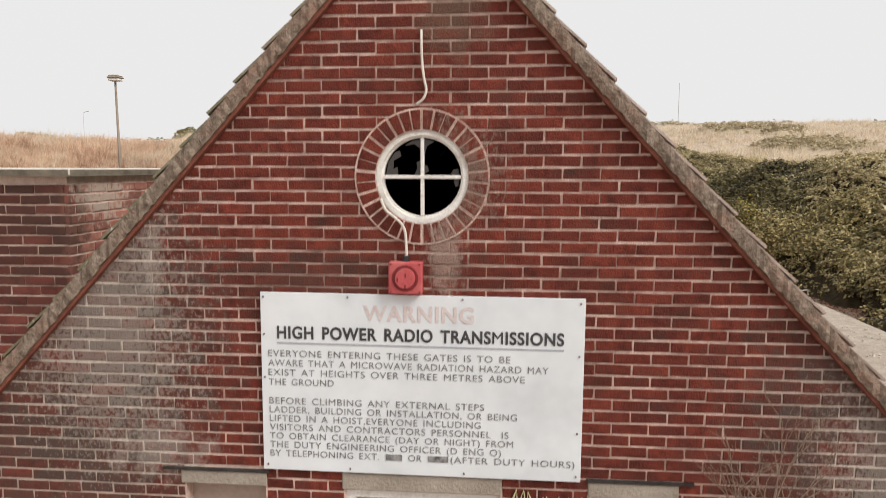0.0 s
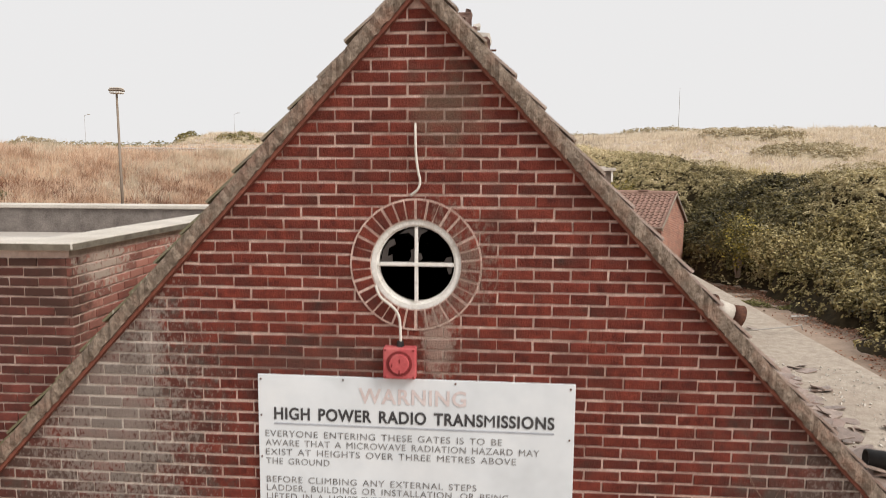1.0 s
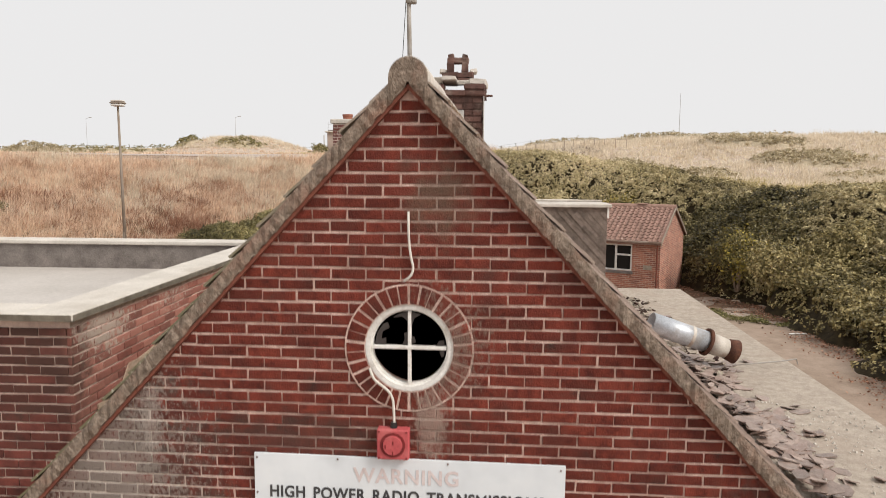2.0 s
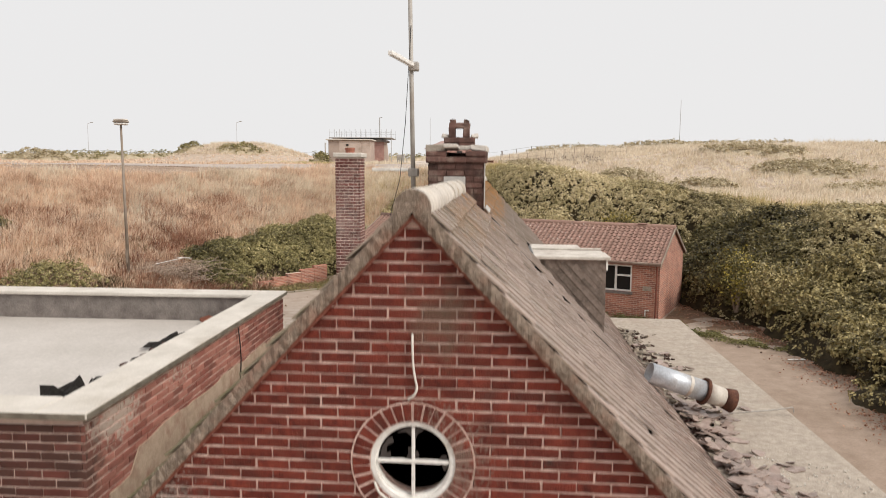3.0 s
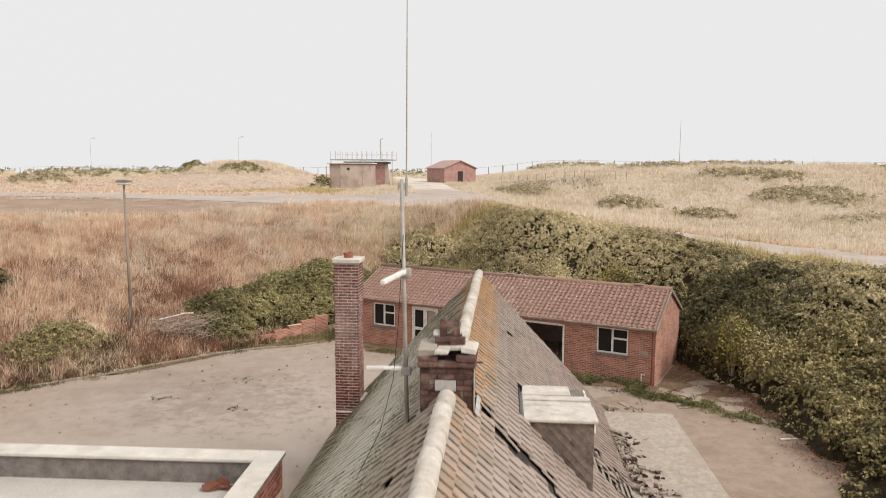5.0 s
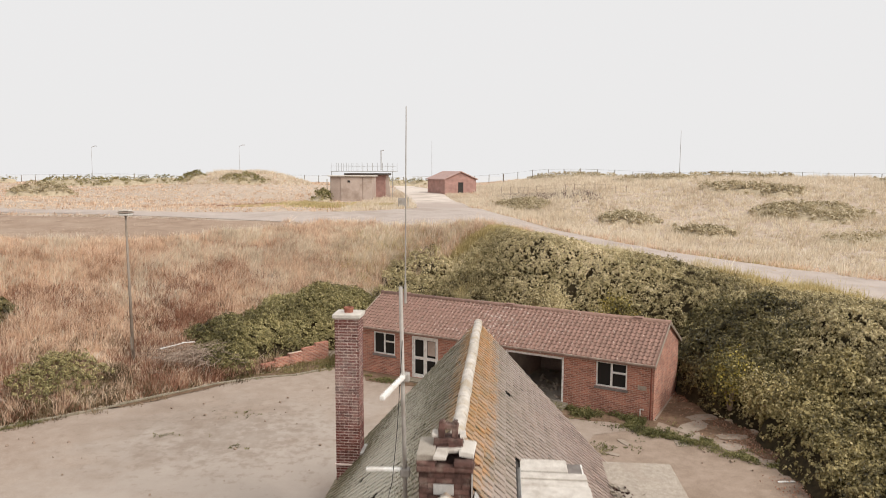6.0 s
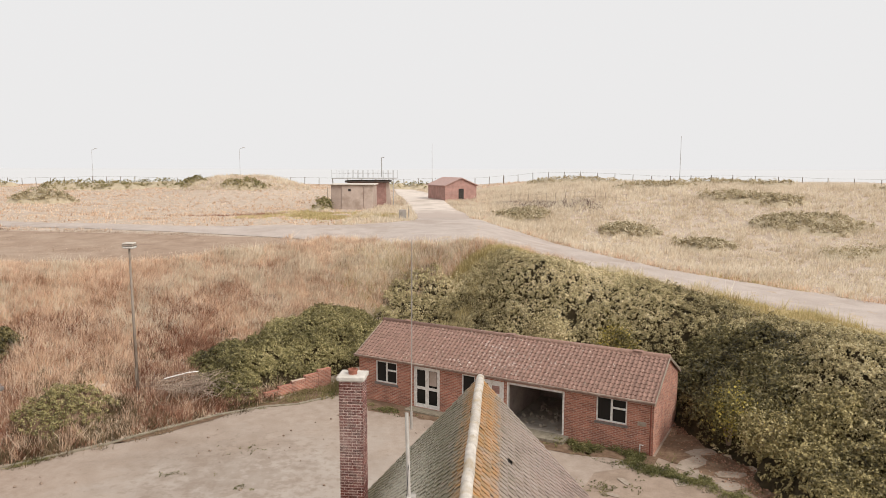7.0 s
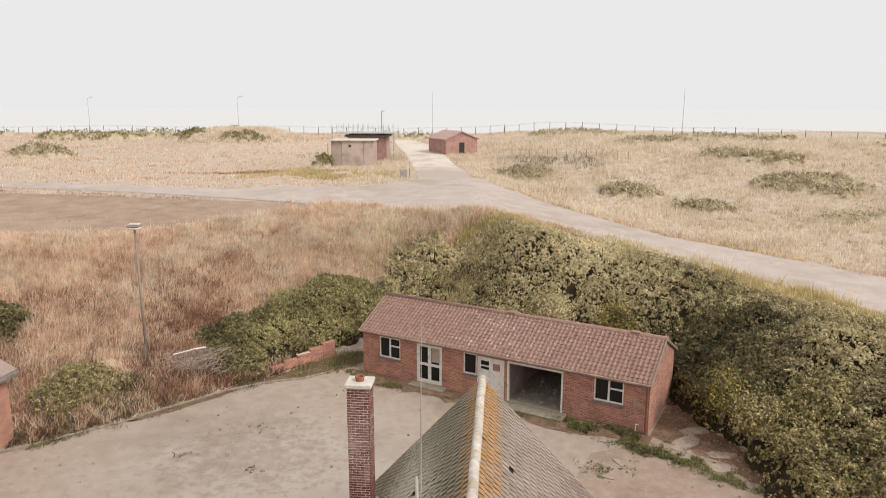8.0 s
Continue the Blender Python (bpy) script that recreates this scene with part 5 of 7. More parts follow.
part("string_course", box(bmesh.new(), (-0.03, -0.03, 2.25), (CW + 0.02, CD + 0.02, 2.30), 0.008), M_MORTAR_CHIM, chim)
part("flashing", box(bmesh.new(), (CW + 0.005, -0.02, 2.35), (CW + 0.10, CD, 2.62), 0.01), M_LEAD, chim, "pale lead flashing at the roof")
part("flashing_tray", box(bmesh.new(), (-0.1, 0, 0), (0.1, 0.42, 0.03), 0.006, pose(CW + 0.17, 0.0, 2.47, 0, 0, 0)), M_LEAD, chim, "pale lead tray at the roof")

# ---- aerial mast ----
mast = empty("aerial_mast", pose(-0.80, 8.62, 5.0), "thin galvanised aerial mast fixed to the ridge", "mast")
part("pole", rod(bmesh.new(), (0.02, 0, 0.0), (-0.045, 0, 3.32), 0.030, 0.026, 12), M_METAL, mast, smooth=True)
part("sleeve", rod(bmesh.new(), (0.016, 0.0, 3.10), (0.018, 0, 3.34), 0.018, seg=10), M_METAL, mast)
part("whip", rod(bmesh.new(), (0.017, 0, 3.1), (0.03, 0.03, 5.65), 0.011, 0.006, 8), M_METAL, mast, "thin whip aerial")
part("upper_arm", box(bmesh.new(), (-0.03, -0.95, -0.025), (0.03, 0.08, 0.025), 0.006, pose(0.0, 0.0, 2.12, 0, 0, -9)), M_WHITE, mast, "white timber arm on the mast")
part("lower_arm", box(bmesh.new(), (-0.52, -0.03, -0.02), (0.03, 0.03, 0.02), 0.006, pose(0.0, 0.0, 0.82, 0, 0, 3)), M_WHITE, mast, "pale cross arm on the mast")
for z in (0.78, 2.10):
    part("clamp", box(bmesh.new(), (-0.055, -0.055, z - 0.05), (0.075, 0.055, z + 0.06), 0.012), M_METAL, mast)
part("guy_wire", string(bmesh.new(), [(-0.02, -0.03, 2.6), (-0.09, -0.05, 1.4), (-0.15, -0.12, 0.7), (-0.30, -0.30, 0.05), (-0.55, -0.5, -0.45)], 0.0045, 5), M_PIPE, mast, "black wire from mast to roof")

# ---- concrete slab roof beside the house, with what has fallen on it ----
SLABZ = 1.95
slab = empty("lean_to", HOUSE, "low lean-to with a gritty concrete slab roof", "building")
bm = bmesh.new()
box(bm, (3.31, 0.35, SLABZ - 0.16), (5.28, 14.15, SLABZ), 0.02)
part("slab_roof", bm, M_SLAB, slab, "rubble-strewn concrete slab roof")
part("lean_to_wall", box(bmesh.new(), (5.0, 0.5, -0.25), (5.2, 14.05, SLABZ - 0.16)), M_FARBRICK, slab)
part("end_wall", box(bmesh.new(), (3.31, 13.85, -0.25), (5.0, 14.05, SLABZ - 0.16)), M_FARBRICK, slab)
flue = empty("fallen_flue", HOUSE @ pose(3.02, 6.42, 2.66, 0, 19, 6), "dented white metal flue pipe fallen across the eave", "flue")
def hollow(x0, x1, r0, r1, th=0.012, seg=24):
    bm = bmesh.new()
    rings = [[bm.verts.new((x, rr * math.cos(2 * math.pi * k / seg), rr * math.sin(2 * math.pi * k / seg))) for k in range(seg)] for x, rr in ((x0, r0), (x1, r1), (x1, r1 - th), (x0, r0 - th))]
    for i in range(4):
        a, b = rings[i], rings[(i + 1) % 4]
        for k in range(seg):
            bm.faces.new((a[k], a[(k + 1) % seg], b[(k + 1) % seg], b[k]))
    return bm
part("pipe", hollow(-0.15, 0.78, 0.165, 0.165), M_FLUE, flue, "dented pale metal pipe", True)
part("flange", hollow(0.76, 0.80, 0.215, 0.215, 0.06), M_RUST, flue, "rusty flange ring", True)
part("collar", hollow(0.80, 1.10, 0.17, 0.15), M_FLUE_PALE, flue, "cream tapered collar", True)
part("end_cap", hollow(1.10, 1.26, 0.155, 0.19, 0.02), M_RUST, flue, "rusted open end", True)
part("rust_patch", hollow(0.48, 0.53, 0.168, 0.168, 0.004, 24), M_FLUE_PALE, flue)
rod_ob = part("bent_rod", string(bmesh.new(), [(0, 0, 0), (0.75, 0.0, 0.07), (1.0, 0.02, 0.10), (1.02, 0.02, 0.02)], 0.012, 6), M_METAL)
rod_ob.matrix_basis = pose(4.05, 10.75, 2.0, 0, 0, 4)
tagged(rod_ob, "bent thin metal rod lying on the slab", "rod")
pipe_ob = part("black_pipe", hollow(0, 1.5, 0.075, 0.075, 0.01), M_PIPE, None, "", True)
pipe_ob.matrix_basis = pose(3.30, 5.60, 2.13, 0, 3, -8)
tagged(pipe_ob, "black plastic pipe lying on the slab edge", "pipe")
fallen = empty("fallen_slates", HOUSE, "heap of broken grey slates on the concrete slab", "slates")
shards = []
for k in range(6):
    bm = bmesh.new()
    rr = random.Random(80 + k)
    pts = [(rr.uniform(0.7, 1.1) * 0.15 * math.cos(a), rr.uniform(0.5, 1.0) * 0.10 * math.sin(a)) for a in [0.2, 1.2, 2.3, 3.4, 4.4, 5.5]]
    prism(bm, pts, "z", -0.006, 0.006)
    me = as_mesh("broken_slate", bm)
    me.materials.append(M_TILE)
    shards.append(me)
rr = random.Random(31)
for k in range(299):
    t = rr.random()
    y = 1.0 + 6.2 * t ** 0.8
    spread = abs(rr.gauss(0, 0.40)) + (0.0 if y > 5 else 0.05)
    x = 3.42 + spread
    if x > 5.0:
        continue
    z = SLABZ + 0.012 + max(0, 0.20 - spread * 0.35) * rr.random()
    ob = new("broken_slate", shards[rr.randrange(6)])
    ob.parent = fallen
    s = rr.uniform(0.6, 1.25)
    ob.matrix_basis = pose(x, y, z, rr.gauss(0, 11), rr.gauss(0, 11), rr.uniform(0, 360)) @ Matrix.Diagonal((s, s, 1, 1))
for mat, nm in ((M_TILE, "slate"), (M_STACK, "brick"), (M_CONC, "mortar"), (M_TIMBER, "timber")):
    bm = bmesh.new()
    rr = random.Random(len(nm) + 60)
    for k in range(170):
        y = rr.uniform(5.2, 12.6)
        x = 3.40 + abs(rr.gauss(0, 0.30 + 0.10 * math.sin(y * 2.1)))
        s = rr.uniform(0.010, 0.040)
        f = 3.0 if nm == "timber" else 1.4
        box(bm, (-s * f, -s, -s * 0.5), (s * f, s, s * 0.5), 0, pose(x, y, SLABZ + s * 0.5 + max(0, 0.12 - (x - 3.4) * 0.3) * rr.random(), rr.uniform(-30, 30), rr.uniform(-30, 30), rr.uniform(0, 180)))
    bmesh.ops.transform(bm, matrix=HOUSE, verts=bm.verts)
    tagged(part("eave_rubble", bm, mat), "broken " + nm + " fragments fallen on the concrete slab", "rubble", kind="stuff")
rr = random.Random(57)
eave = empty("slipped_slates", HOUSE, "slipped mossy slates and lath along the broken eave", "slates")
for k in range(110):
    x, y = rr.uniform(2.62, 3.42), rr.uniform(0.5, 6.4)
    ob = new("broken_slate", shards[rr.randrange(6)])
    ob.parent = eave
    s = rr.uniform(0.6, 1.3)
    ob.matrix_basis = pose(-x, y, SURF - 0.045 - x * SLOPE + 0.05 * rr.random(), 0, -ANG, 0) @ pose(0, 0, 0, rr.gauss(0, 14), rr.gauss(0, 14), rr.uniform(0, 360)) @ Matrix.Diagonal((s, s, 1.5, 1))
for k in range(7):
    y = 0.6 + 0.85 * k
    part("lath", box(bmesh.new(), (-0.02, 0, -0.01), (0.02, rr.uniform(0.6, 1.2), 0.012), 0, pose(-2.8 - rr.uniform(0, 0.5), y, SURF - 0.02 - 3.0 * SLOPE + 0.1, 0, 0, rr.uniform(-12, 12))), M_TIMBER, eave)
rr = random.Random(32)
far_heap = empty("fallen_rubble", HOUSE, "broken mortar and slate rubble by the far eave", "rubble")
for k in range(45):
    ob = new("broken_slate", shards[rr.randrange(6)])
    ob.parent = far_heap
    s = rr.uniform(0.5, 1.0)
    ob.matrix_basis = pose(3.5 + abs(rr.gauss(0, 0.28)), rr.uniform(7.4, 11.2), SLABZ + 0.012 + 0.05 * rr.random(), rr.gauss(0, 14), rr.gauss(0, 14), rr.uniform(0, 360)) @ Matrix.Diagonal((s, s, 1.5, 1))
bm = bmesh.new()
rr = random.Random(33)
for k in range(420):
    x, y = 3.5 + 1.7 * rr.random() ** 0.8, 0.6 + 4.5 * rr.random()
    s = rr.uniform(0.004, 0.015)
    box(bm, (-s, -s, -s * 0.6), (s, s, s * 0.6), 0, pose(x, y, SLABZ + s * 0.4, rr.uniform(0, 90), rr.uniform(0, 90), rr.uniform(0, 90)))
bmesh.ops.transform(bm, matrix=HOUSE, verts=bm.verts)
tagged(part("grit", bm, M_COPING), "pale crumbled mortar grit scattered on the slab", "grit", kind="stuff")

# ---- long brick hut ----
HUT = pose(-6.34, 33.03, 0, 0, 0, -25.15)
HL, HD, HE, HR = 14.46, 4.7, 2.42, 3.55
hut = empty("brick_hut", HUT, "long low derelict brick hut with a brown pantile roof", "hut")
OPEN = dict(w1=(1.0, 2.24, 1.0, 2.08), d1=(3.18, 4.62, 0.12, 2.12), w2=(5.78, 6.48, 1.06, 2.10), d2=(6.52, 7.90, 0.12, 2.05), g=(8.05, 10.72, 0.16, 2.08), w4=(12.10, 13.38, 1.10, 2.15))
rect = lambda o: [(o[0], o[2]), (o[1], o[2]), (o[1], o[3]), (o[0], o[3])]
part("front_wall", slab_of([(0, -0.1), (HL, -0.1), (HL, HE), (0, HE)], [rect(o) for o in OPEN.values()], 0.0, 0.22), M_HUTBRICK, hut, "orange-red brick front wall")
for x in (0.0, HL - 0.22):
    bm = bmesh.new()
    prism(bm, [(0.22, -0.1), (HD, -0.1), (HD, HE - 0.05), (HD / 2, HR - 0.09), (0.22, HE + 0.05)], "x", x, x + 0.22)
    part("gable_end", bm, M_HUTBRICK, hut)
part("rear_wall", box(bmesh.new(), (0.22, HD - 0.22, -0.1), (HL - 0.22, HD, HE - 0.05)), M_HUTBRICK, hut)
part("hut_floor", box(bmesh.new(), (0.22, 0.22, -0.05), (HL - 0.22, HD - 0.22, 0.14)), M_CONC, hut, "dusty concrete floor")
M_PLASTER = material("grimy_plaster", (0.36, 0.295, 0.255), (0.50, 0.42, 0.365), 2, 0.95, 0.2, 20, c3=(0.22, 0.175, 0.15), big=1)
bm = bmesh.new()
box(bm, (7.85, 0.22, 0.14), (7.97, HD - 0.22, HE))
box(bm, (10.85, 0.22, 0.14), (10.97, HD - 0.22, HE))
box(bm, (7.97, HD - 0.26, 0.14), (10.85, HD - 0.222, HE))
part("partition", bm, M_PLASTER, hut, "grimy plastered partition walls")
part("hut_ceiling", box(bmesh.new(), (0.22, 0.22, HE - 0.02), (HL - 0.22, HD - 0.22, HE + 0.03)), M_PLASTER, hut)


def casement(o, kind, parent):
    u0, u1, z0, z1 = o
    w = part("window", slab_of(rect(o), [[(u0 + 0.06, z0 + 0.06), (u1 - 0.06, z0 + 0.06), (u1 - 0.06, z1 - 0.06), (u0 + 0.06, z1 - 0.06)]], 0.03, 0.11), M_WHITE, parent, "white timber window, glass mostly gone")
    mid = u0 + (u1 - u0) * 0.50
    if kind == "pair":
        part("mullion", box(bmesh.new(), (mid - 0.04, 0.025, z0 + 0.06), (mid + 0.04, 0.105, z1 - 0.06)), M_WHITE, w)
        zt = z1 - (z1 - z0) * 0.40
        part("transom", box(bmesh.new(), (mid + 0.04, 0.028, zt - 0.035), (u1 - 0.06, 0.1, zt + 0.035)), M_WHITE, w)
    pane = part("pane", box(bmesh.new(), (u0 + 0.06, 0.075, z0 + 0.06), (u1 - 0.06, 0.080, z1 - 0.06)), M_DARKGLASS, w, "dark opaque pane")
    part("sill", box(bmesh.new(), (u0 - 0.05, -0.05, z0 - 0.11), (u1 + 0.05, 0.03, z0 - 0.005), 0.008), M_UPSTAND, w, "dark tiled sill")
    return w


# Opaque near-black panes: the unlit room behind is put into their colour.
M_DARKGLASS = bpy.data.materials.new("dark_opaque_glass")
M_DARKGLASS.use_nodes = True
_d = M_DARKGLASS.node_tree.nodes["Principled BSDF"]
_d.inputs["Base Color"].default_value = (0.015, 0.014, 0.013, 1)
_d.inputs["Roughness"].default_value = 0.25
_d.inputs["Specular IOR Level"].default_value = 0.2
casement(OPEN["w1"], "pair", hut)
casement(OPEN["w2"], "single", hut)
casement(OPEN["w4"], "pair", hut)


def double_door(o):
    u0, u1, z0, z1 = o
    d = part("double_door", slab_of(rect(o), [[(u0 + 0.07, z0 + 0.03), (u1 - 0.07, z0 + 0.03), (u1 - 0.07, z1 - 0.07), (u0 + 0.07, z1 - 0.07)]], 0.03, 0.13), M_WHITE, hut, "white glazed double door, panes broken")
    mid = (u0 + u1) / 2
    for a, b in ((u0 + 0.075, mid - 0.004), (mid + 0.004, u1 - 0.075)):
        zm = z0 + 0.95
        leaf = part("door_leaf", slab_of([(a, z0 + 0.035), (b, z0 + 0.035), (b, z1 - 0.075), (a, z1 - 0.075)], [[(a + 0.09, z0 + 0.18), (b - 0.09, z0 + 0.18), (b - 0.09, zm - 0.07), (a + 0.09, zm - 0.07)], [(a + 0.09, zm + 0.07), (b - 0.09, zm + 0.07), (b - 0.09, z1 - 0.17), (a + 0.09, z1 - 0.17)]], 0.05, 0.09), M_WHITE, d)
        part("pane", box(bmesh.new(), (a + 0.09, 0.068, z0 + 0.18), (b - 0.09, 0.072, z1 - 0.17)), M_DARKGLASS, leaf, "dark opaque pane")
    part("blind", box(bmesh.new(), (mid + 0.12, 0.058, z0 + 1.12), (u1 - 0.20, 0.064, z1 - 0.19)), M_RENDER, d, "pale board behind the upper pane")


double_door(OPEN["d1"])
u0, u1, z0, z1 = OPEN["d2"]
d2 = part("side_door", slab_of(rect(OPEN["d2"]), [[(u0 + 0.07, z0 + 0.03), (u1 - 0.07, z0 + 0.03), (u1 - 0.07, z1 - 0.07), (u0 + 0.07, z1 - 0.07)]], 0.02, 0.13), M_WHITE, hut, "broken white door with boarded panels")
part("door_leaf", slab_of([(u0 + 0.08, z0 + 0.04), (u1 - 0.08, z0 + 0.04), (u1 - 0.08, z1 - 0.08), (u0 + 0.08, z1 - 0.08)], [[(u0 + 0.16, 1.42), (u0 + 0.58, 1.42), (u0 + 0.58, 1.85), (u0 + 0.16, 1.85)]], 0.05, 0.09), M_WHITE, d2)
part("red_panel", box(bmesh.new(), (u0 + 0.78, 0.04, 1.45), (u0 + 1.15, 0.05, 1.80)), M_FARBRICK, d2, "faded red panel")
part("pane", box(bmesh.new(), (u0 + 0.16, 0.075, 1.42), (u0 + 0.58, 0.08, 1.85)), M_DARKGLASS, d2)
part("rail", box(bmesh.new(), (u0 + 0.1, 0.03, 1.58), (u0 + 0.6, 0.05, 1.64)), M_WHITE, d2)
u0, u1, z0, z1 = OPEN["g"]
bm = bmesh.new()
box(bm, (u0, 0.0, z0), (u0 + 0.08, 0.14, z1))
box(bm, (u1 - 0.08, -0.01, z0), (u1, 0.14, z1))
box(bm, (u0 + 0.08, 0.0, z1 - 0.09), (u1 - 0.08, 0.14, z1))
part("threshold", box(bmesh.new(), (u0 + 0.08, -0.003, z0 - 0.02), (u1 - 0.08, 0.225, z0 + 0.012), 0.004), M_CONC, hut, "worn concrete threshold")
part("garage_frame", bm, M_WHITE, hut, "white timber frame round an open doorway")
part("vent_grille", box(bmesh.new(), (13.82, -0.015, 1.18), (14.16, 0.02, 1.37), 0.006), M_TIMBER, hut, "square vent plate")
bm = bmesh.new()
string(bm, [(14.36, -0.07, 2.3), (14.36, -0.07, 0.05)], 0.035, 8)
part("downpipe", bm, M_UNDER, hut, "brown rainwater pipe")
part("outlet_pipe", string(bmesh.new(), [(13.96, -0.06, 0.0), (13.96, -0.06, 0.42), (14.1, -0.06, 0.42)], 0.025, 8), M_WHITE, hut, "short white outlet pipe")
part("gutter", box(bmesh.new(), (-0.12, -0.34, HE - 0.16), (HL + 0.10, -0.24, HE - 0.08), 0.015), M_HUTFASCIA, hut, "weathered brown gutter")
part("soffit", box(bmesh.new(), (-0.05, -0.24, HE - 0.10), (HL + 0.05, 0.0, HE - 0.08)), M_UNDER, hut)
tagged(part("doorstep", box(bmesh.new(), (7.95, -0.75, -0.05), (10.95, -0.004, 0.16), 0.02, HUT), M_KERB), "worn concrete step before the open doorway", "step")
tagged(part("doorstep", box(bmesh.new(), (3.0, -0.55, -0.05), (4.9, -0.004, 0.12), 0.02, HUT), M_KERB), "worn concrete step before the double door", "step")
# roof of the hut
K = (HR - HE) / (HD / 2)
HC = 1 / math.hypot(1, K)
for s, name in ((1, "roof_front"), (-1, "roof_back")):
    bm = bmesh.new()
    y0, y1 = (-0.28, HD / 2) if s > 0 else (HD / 2, HD + 0.28)
    za, zb = (HE - 0.28 * K, HR) if s > 0 else (HR, HE - 0.28 * K)
    prism(bm, [(y0, za - 0.08), (y1, zb - 0.08), (y1, zb - 0.02), (y0, za - 0.02)], "x", -0.10, HL + 0.10)
    slope_ob = part(name, bm, M_HUTTILE, hut, "brown pantiles with pale lichen spots")
    if s > 0:
        front_roof = slope_ob
TW, TLN = 0.205, 0.232
bm = bmesh.new()
prof = [(-0.5, 0.012), (-0.36, 0.0), (-0.12, 0.0), (0.05, 0.028), (0.22, 0.052), (0.38, 0.046), (0.5, 0.018)]
rows = []
for yy, zz in ((0.0, 0.0), (-TLN - 0.03, 0.030)):
    rows.append([bm.verts.new((a * TW, yy, b + zz)) for a, b in prof])
    rows.append([bm.verts.new((a * TW, yy, b + zz - 0.022)) for a, b in prof])
for a, b in ((0, 2), (2, 3)):
    for k in range(len(prof) - 1):
        bm.faces.new((rows[a][k], rows[a][k + 1], rows[b][k + 1], rows[b][k]))
PANTILE = as_mesh("pantile", bm)
PANTILE.materials.append(M_HUTTILE)
nrow, ncol = 12, int((HL + 0.2) / TW)
rr = random.Random(77)
pv = np.zeros(len(PANTILE.vertices) * 3)
PANTILE.vertices.foreach_get("co", pv)
pv = pv.reshape(-1, 3)
pf = [tuple(p.vertices) for p in PANTILE.polygons]
jv, jf, cnt = [], [], 0
for i in range(nrow):
    for j in range(ncol):
        d = 0.02 + i * TLN
        m = pose(-0.10 + TW * (j + 0.5), HD / 2 - d * HC, HR - 0.02 - d * HC * K + rr.uniform(-0.004, 0.004), math.degrees(math.atan(K)), 0, rr.uniform(-0.7, 0.7))
        if cnt < 300 and i > 3:
            ob = new("pantile", PANTILE)
            ob.parent = front_roof
            ob.matrix_basis = m
            cnt += 1
        else:
            a = np.array(m)
            jf += [tuple(q + len(jv) * len(pv) for q in f) for f in pf]
            jv.append(pv @ a[:3, :3].T + a[:3, 3])
me = bpy.data.meshes.new("pantile_covering")
me.from_pydata(np.concatenate(jv).tolist(), [], jf)
part("pantile_covering", me, M_HUTTILE, front_roof)["kind"] = "stuff"
bm = half_round(0.13, 0.13, HL + 0.2, 0.02)
bmesh.ops.transform(bm, matrix=pose(HL + 0.1, HD / 2, HR - 0.035, 0, 0, 90), verts=bm.verts)
part("hut_ridge", bm, M_HUTTILE, hut, "brown ridge tiles", True)
for x in (1.2, 7.0, 13.0):
    part("ridge_vent", box(bmesh.new(), (x, HD / 2 - 0.13, HR + 0.06), (x + 0.4, HD / 2 + 0.13, HR + 0.12), 0.02), M_HUTTILE, hut)
for x in (-0.10, HL + 0.07):
    bm = prism(bmesh.new(), [(-0.3, HE - 0.3 * K - 0.10), (HD / 2, HR - 0.10), (HD + 0.28, HE - 0.28 * K - 0.1), (HD + 0.28, HE - 0.28 * K + 0.02), (HD / 2, HR + 0.03), (-0.3, HE - 0.3 * K + 0.02)], "x", x, x + 0.03)
    part("bargeboard", bm, M_TIMBER, hut, "pale mortar bargeboard")
# rubble and rubbish inside the open doorway
rr = random.Random(5)
bm = bmesh.new()
for k in range(60):
    s = rr.uniform(0.03, 0.12)
    box(bm, (-s, -s * 0.7, -s * 0.4), (s, s * 0.7, s * 0.4), 0, HUT @ pose(rr.uniform(8.2, 10.6), rr.uniform(0.4, 4.0), 0.16 + s * 0.3, rr.uniform(0, 60), rr.uniform(0, 60), rr.uniform(0, 180)))
tagged(part("floor_rubbish", bm, M_TIMBER), "broken rubbish strewn on the hut floor", "rubbish", kind="stuff")

# ---- low brick wall and kerb at the foot of the bank ----
lw = empty("low_garden_wall", pose(-10.95, 32.10, 0, 0, 0, 47.8), "low stepped red brick wall half hidden in brambles", "wall")
for k in range(5):
    h = 0.42 + 0.13 * k
    part("wall_step", box(bmesh.new(), (0.78 * k, -0.11, -0.1), (0.78 * (k + 1) - 0.004, 0.11, h), 0.01), M_HUTBRICK, lw)
kerb = empty("kerb", pose(0, 0, 0), "mossy concrete kerb along the yard edge", "kerb")
edge = [Vector((x, y, 0)) for x, y in ((-24, 19.7), (-19, 23.4), (-15.9, 26.1), (-12.5, 29.9), (-10.7, 31.2), (-9.1, 31.75), (-7.9, 32.8))]
for a, b in zip(edge, edge[1:]):
    n = max(1, round((b - a).length / 0.95))
    for k in range(n):
        p, q = a.lerp(b, k / n), a.lerp(b, (k + 1) / n)
        d = q - p
        ob = part("kerb_stone", box(bmesh.new(), (0.004, -0.065, -0.1), (d.length - 0.004, 0.065, 0.10 + rnd.uniform(-0.02, 0.015)), 0.012), M_KERB, kerb)
        ob.matrix_basis = Matrix.Translation(p) @ pose(0, 0, 0, rnd.uniform(-3, 3), 0, math.degrees(math.atan2(d.y, d.x)) + rnd.uniform(-1, 1))

# ---- building at the yard's edge ----
side = empty("side_building", pose(-19.05, 24.25, 0, 0, 0, -2), "pink brick building with a slate roof by the yard", "building")
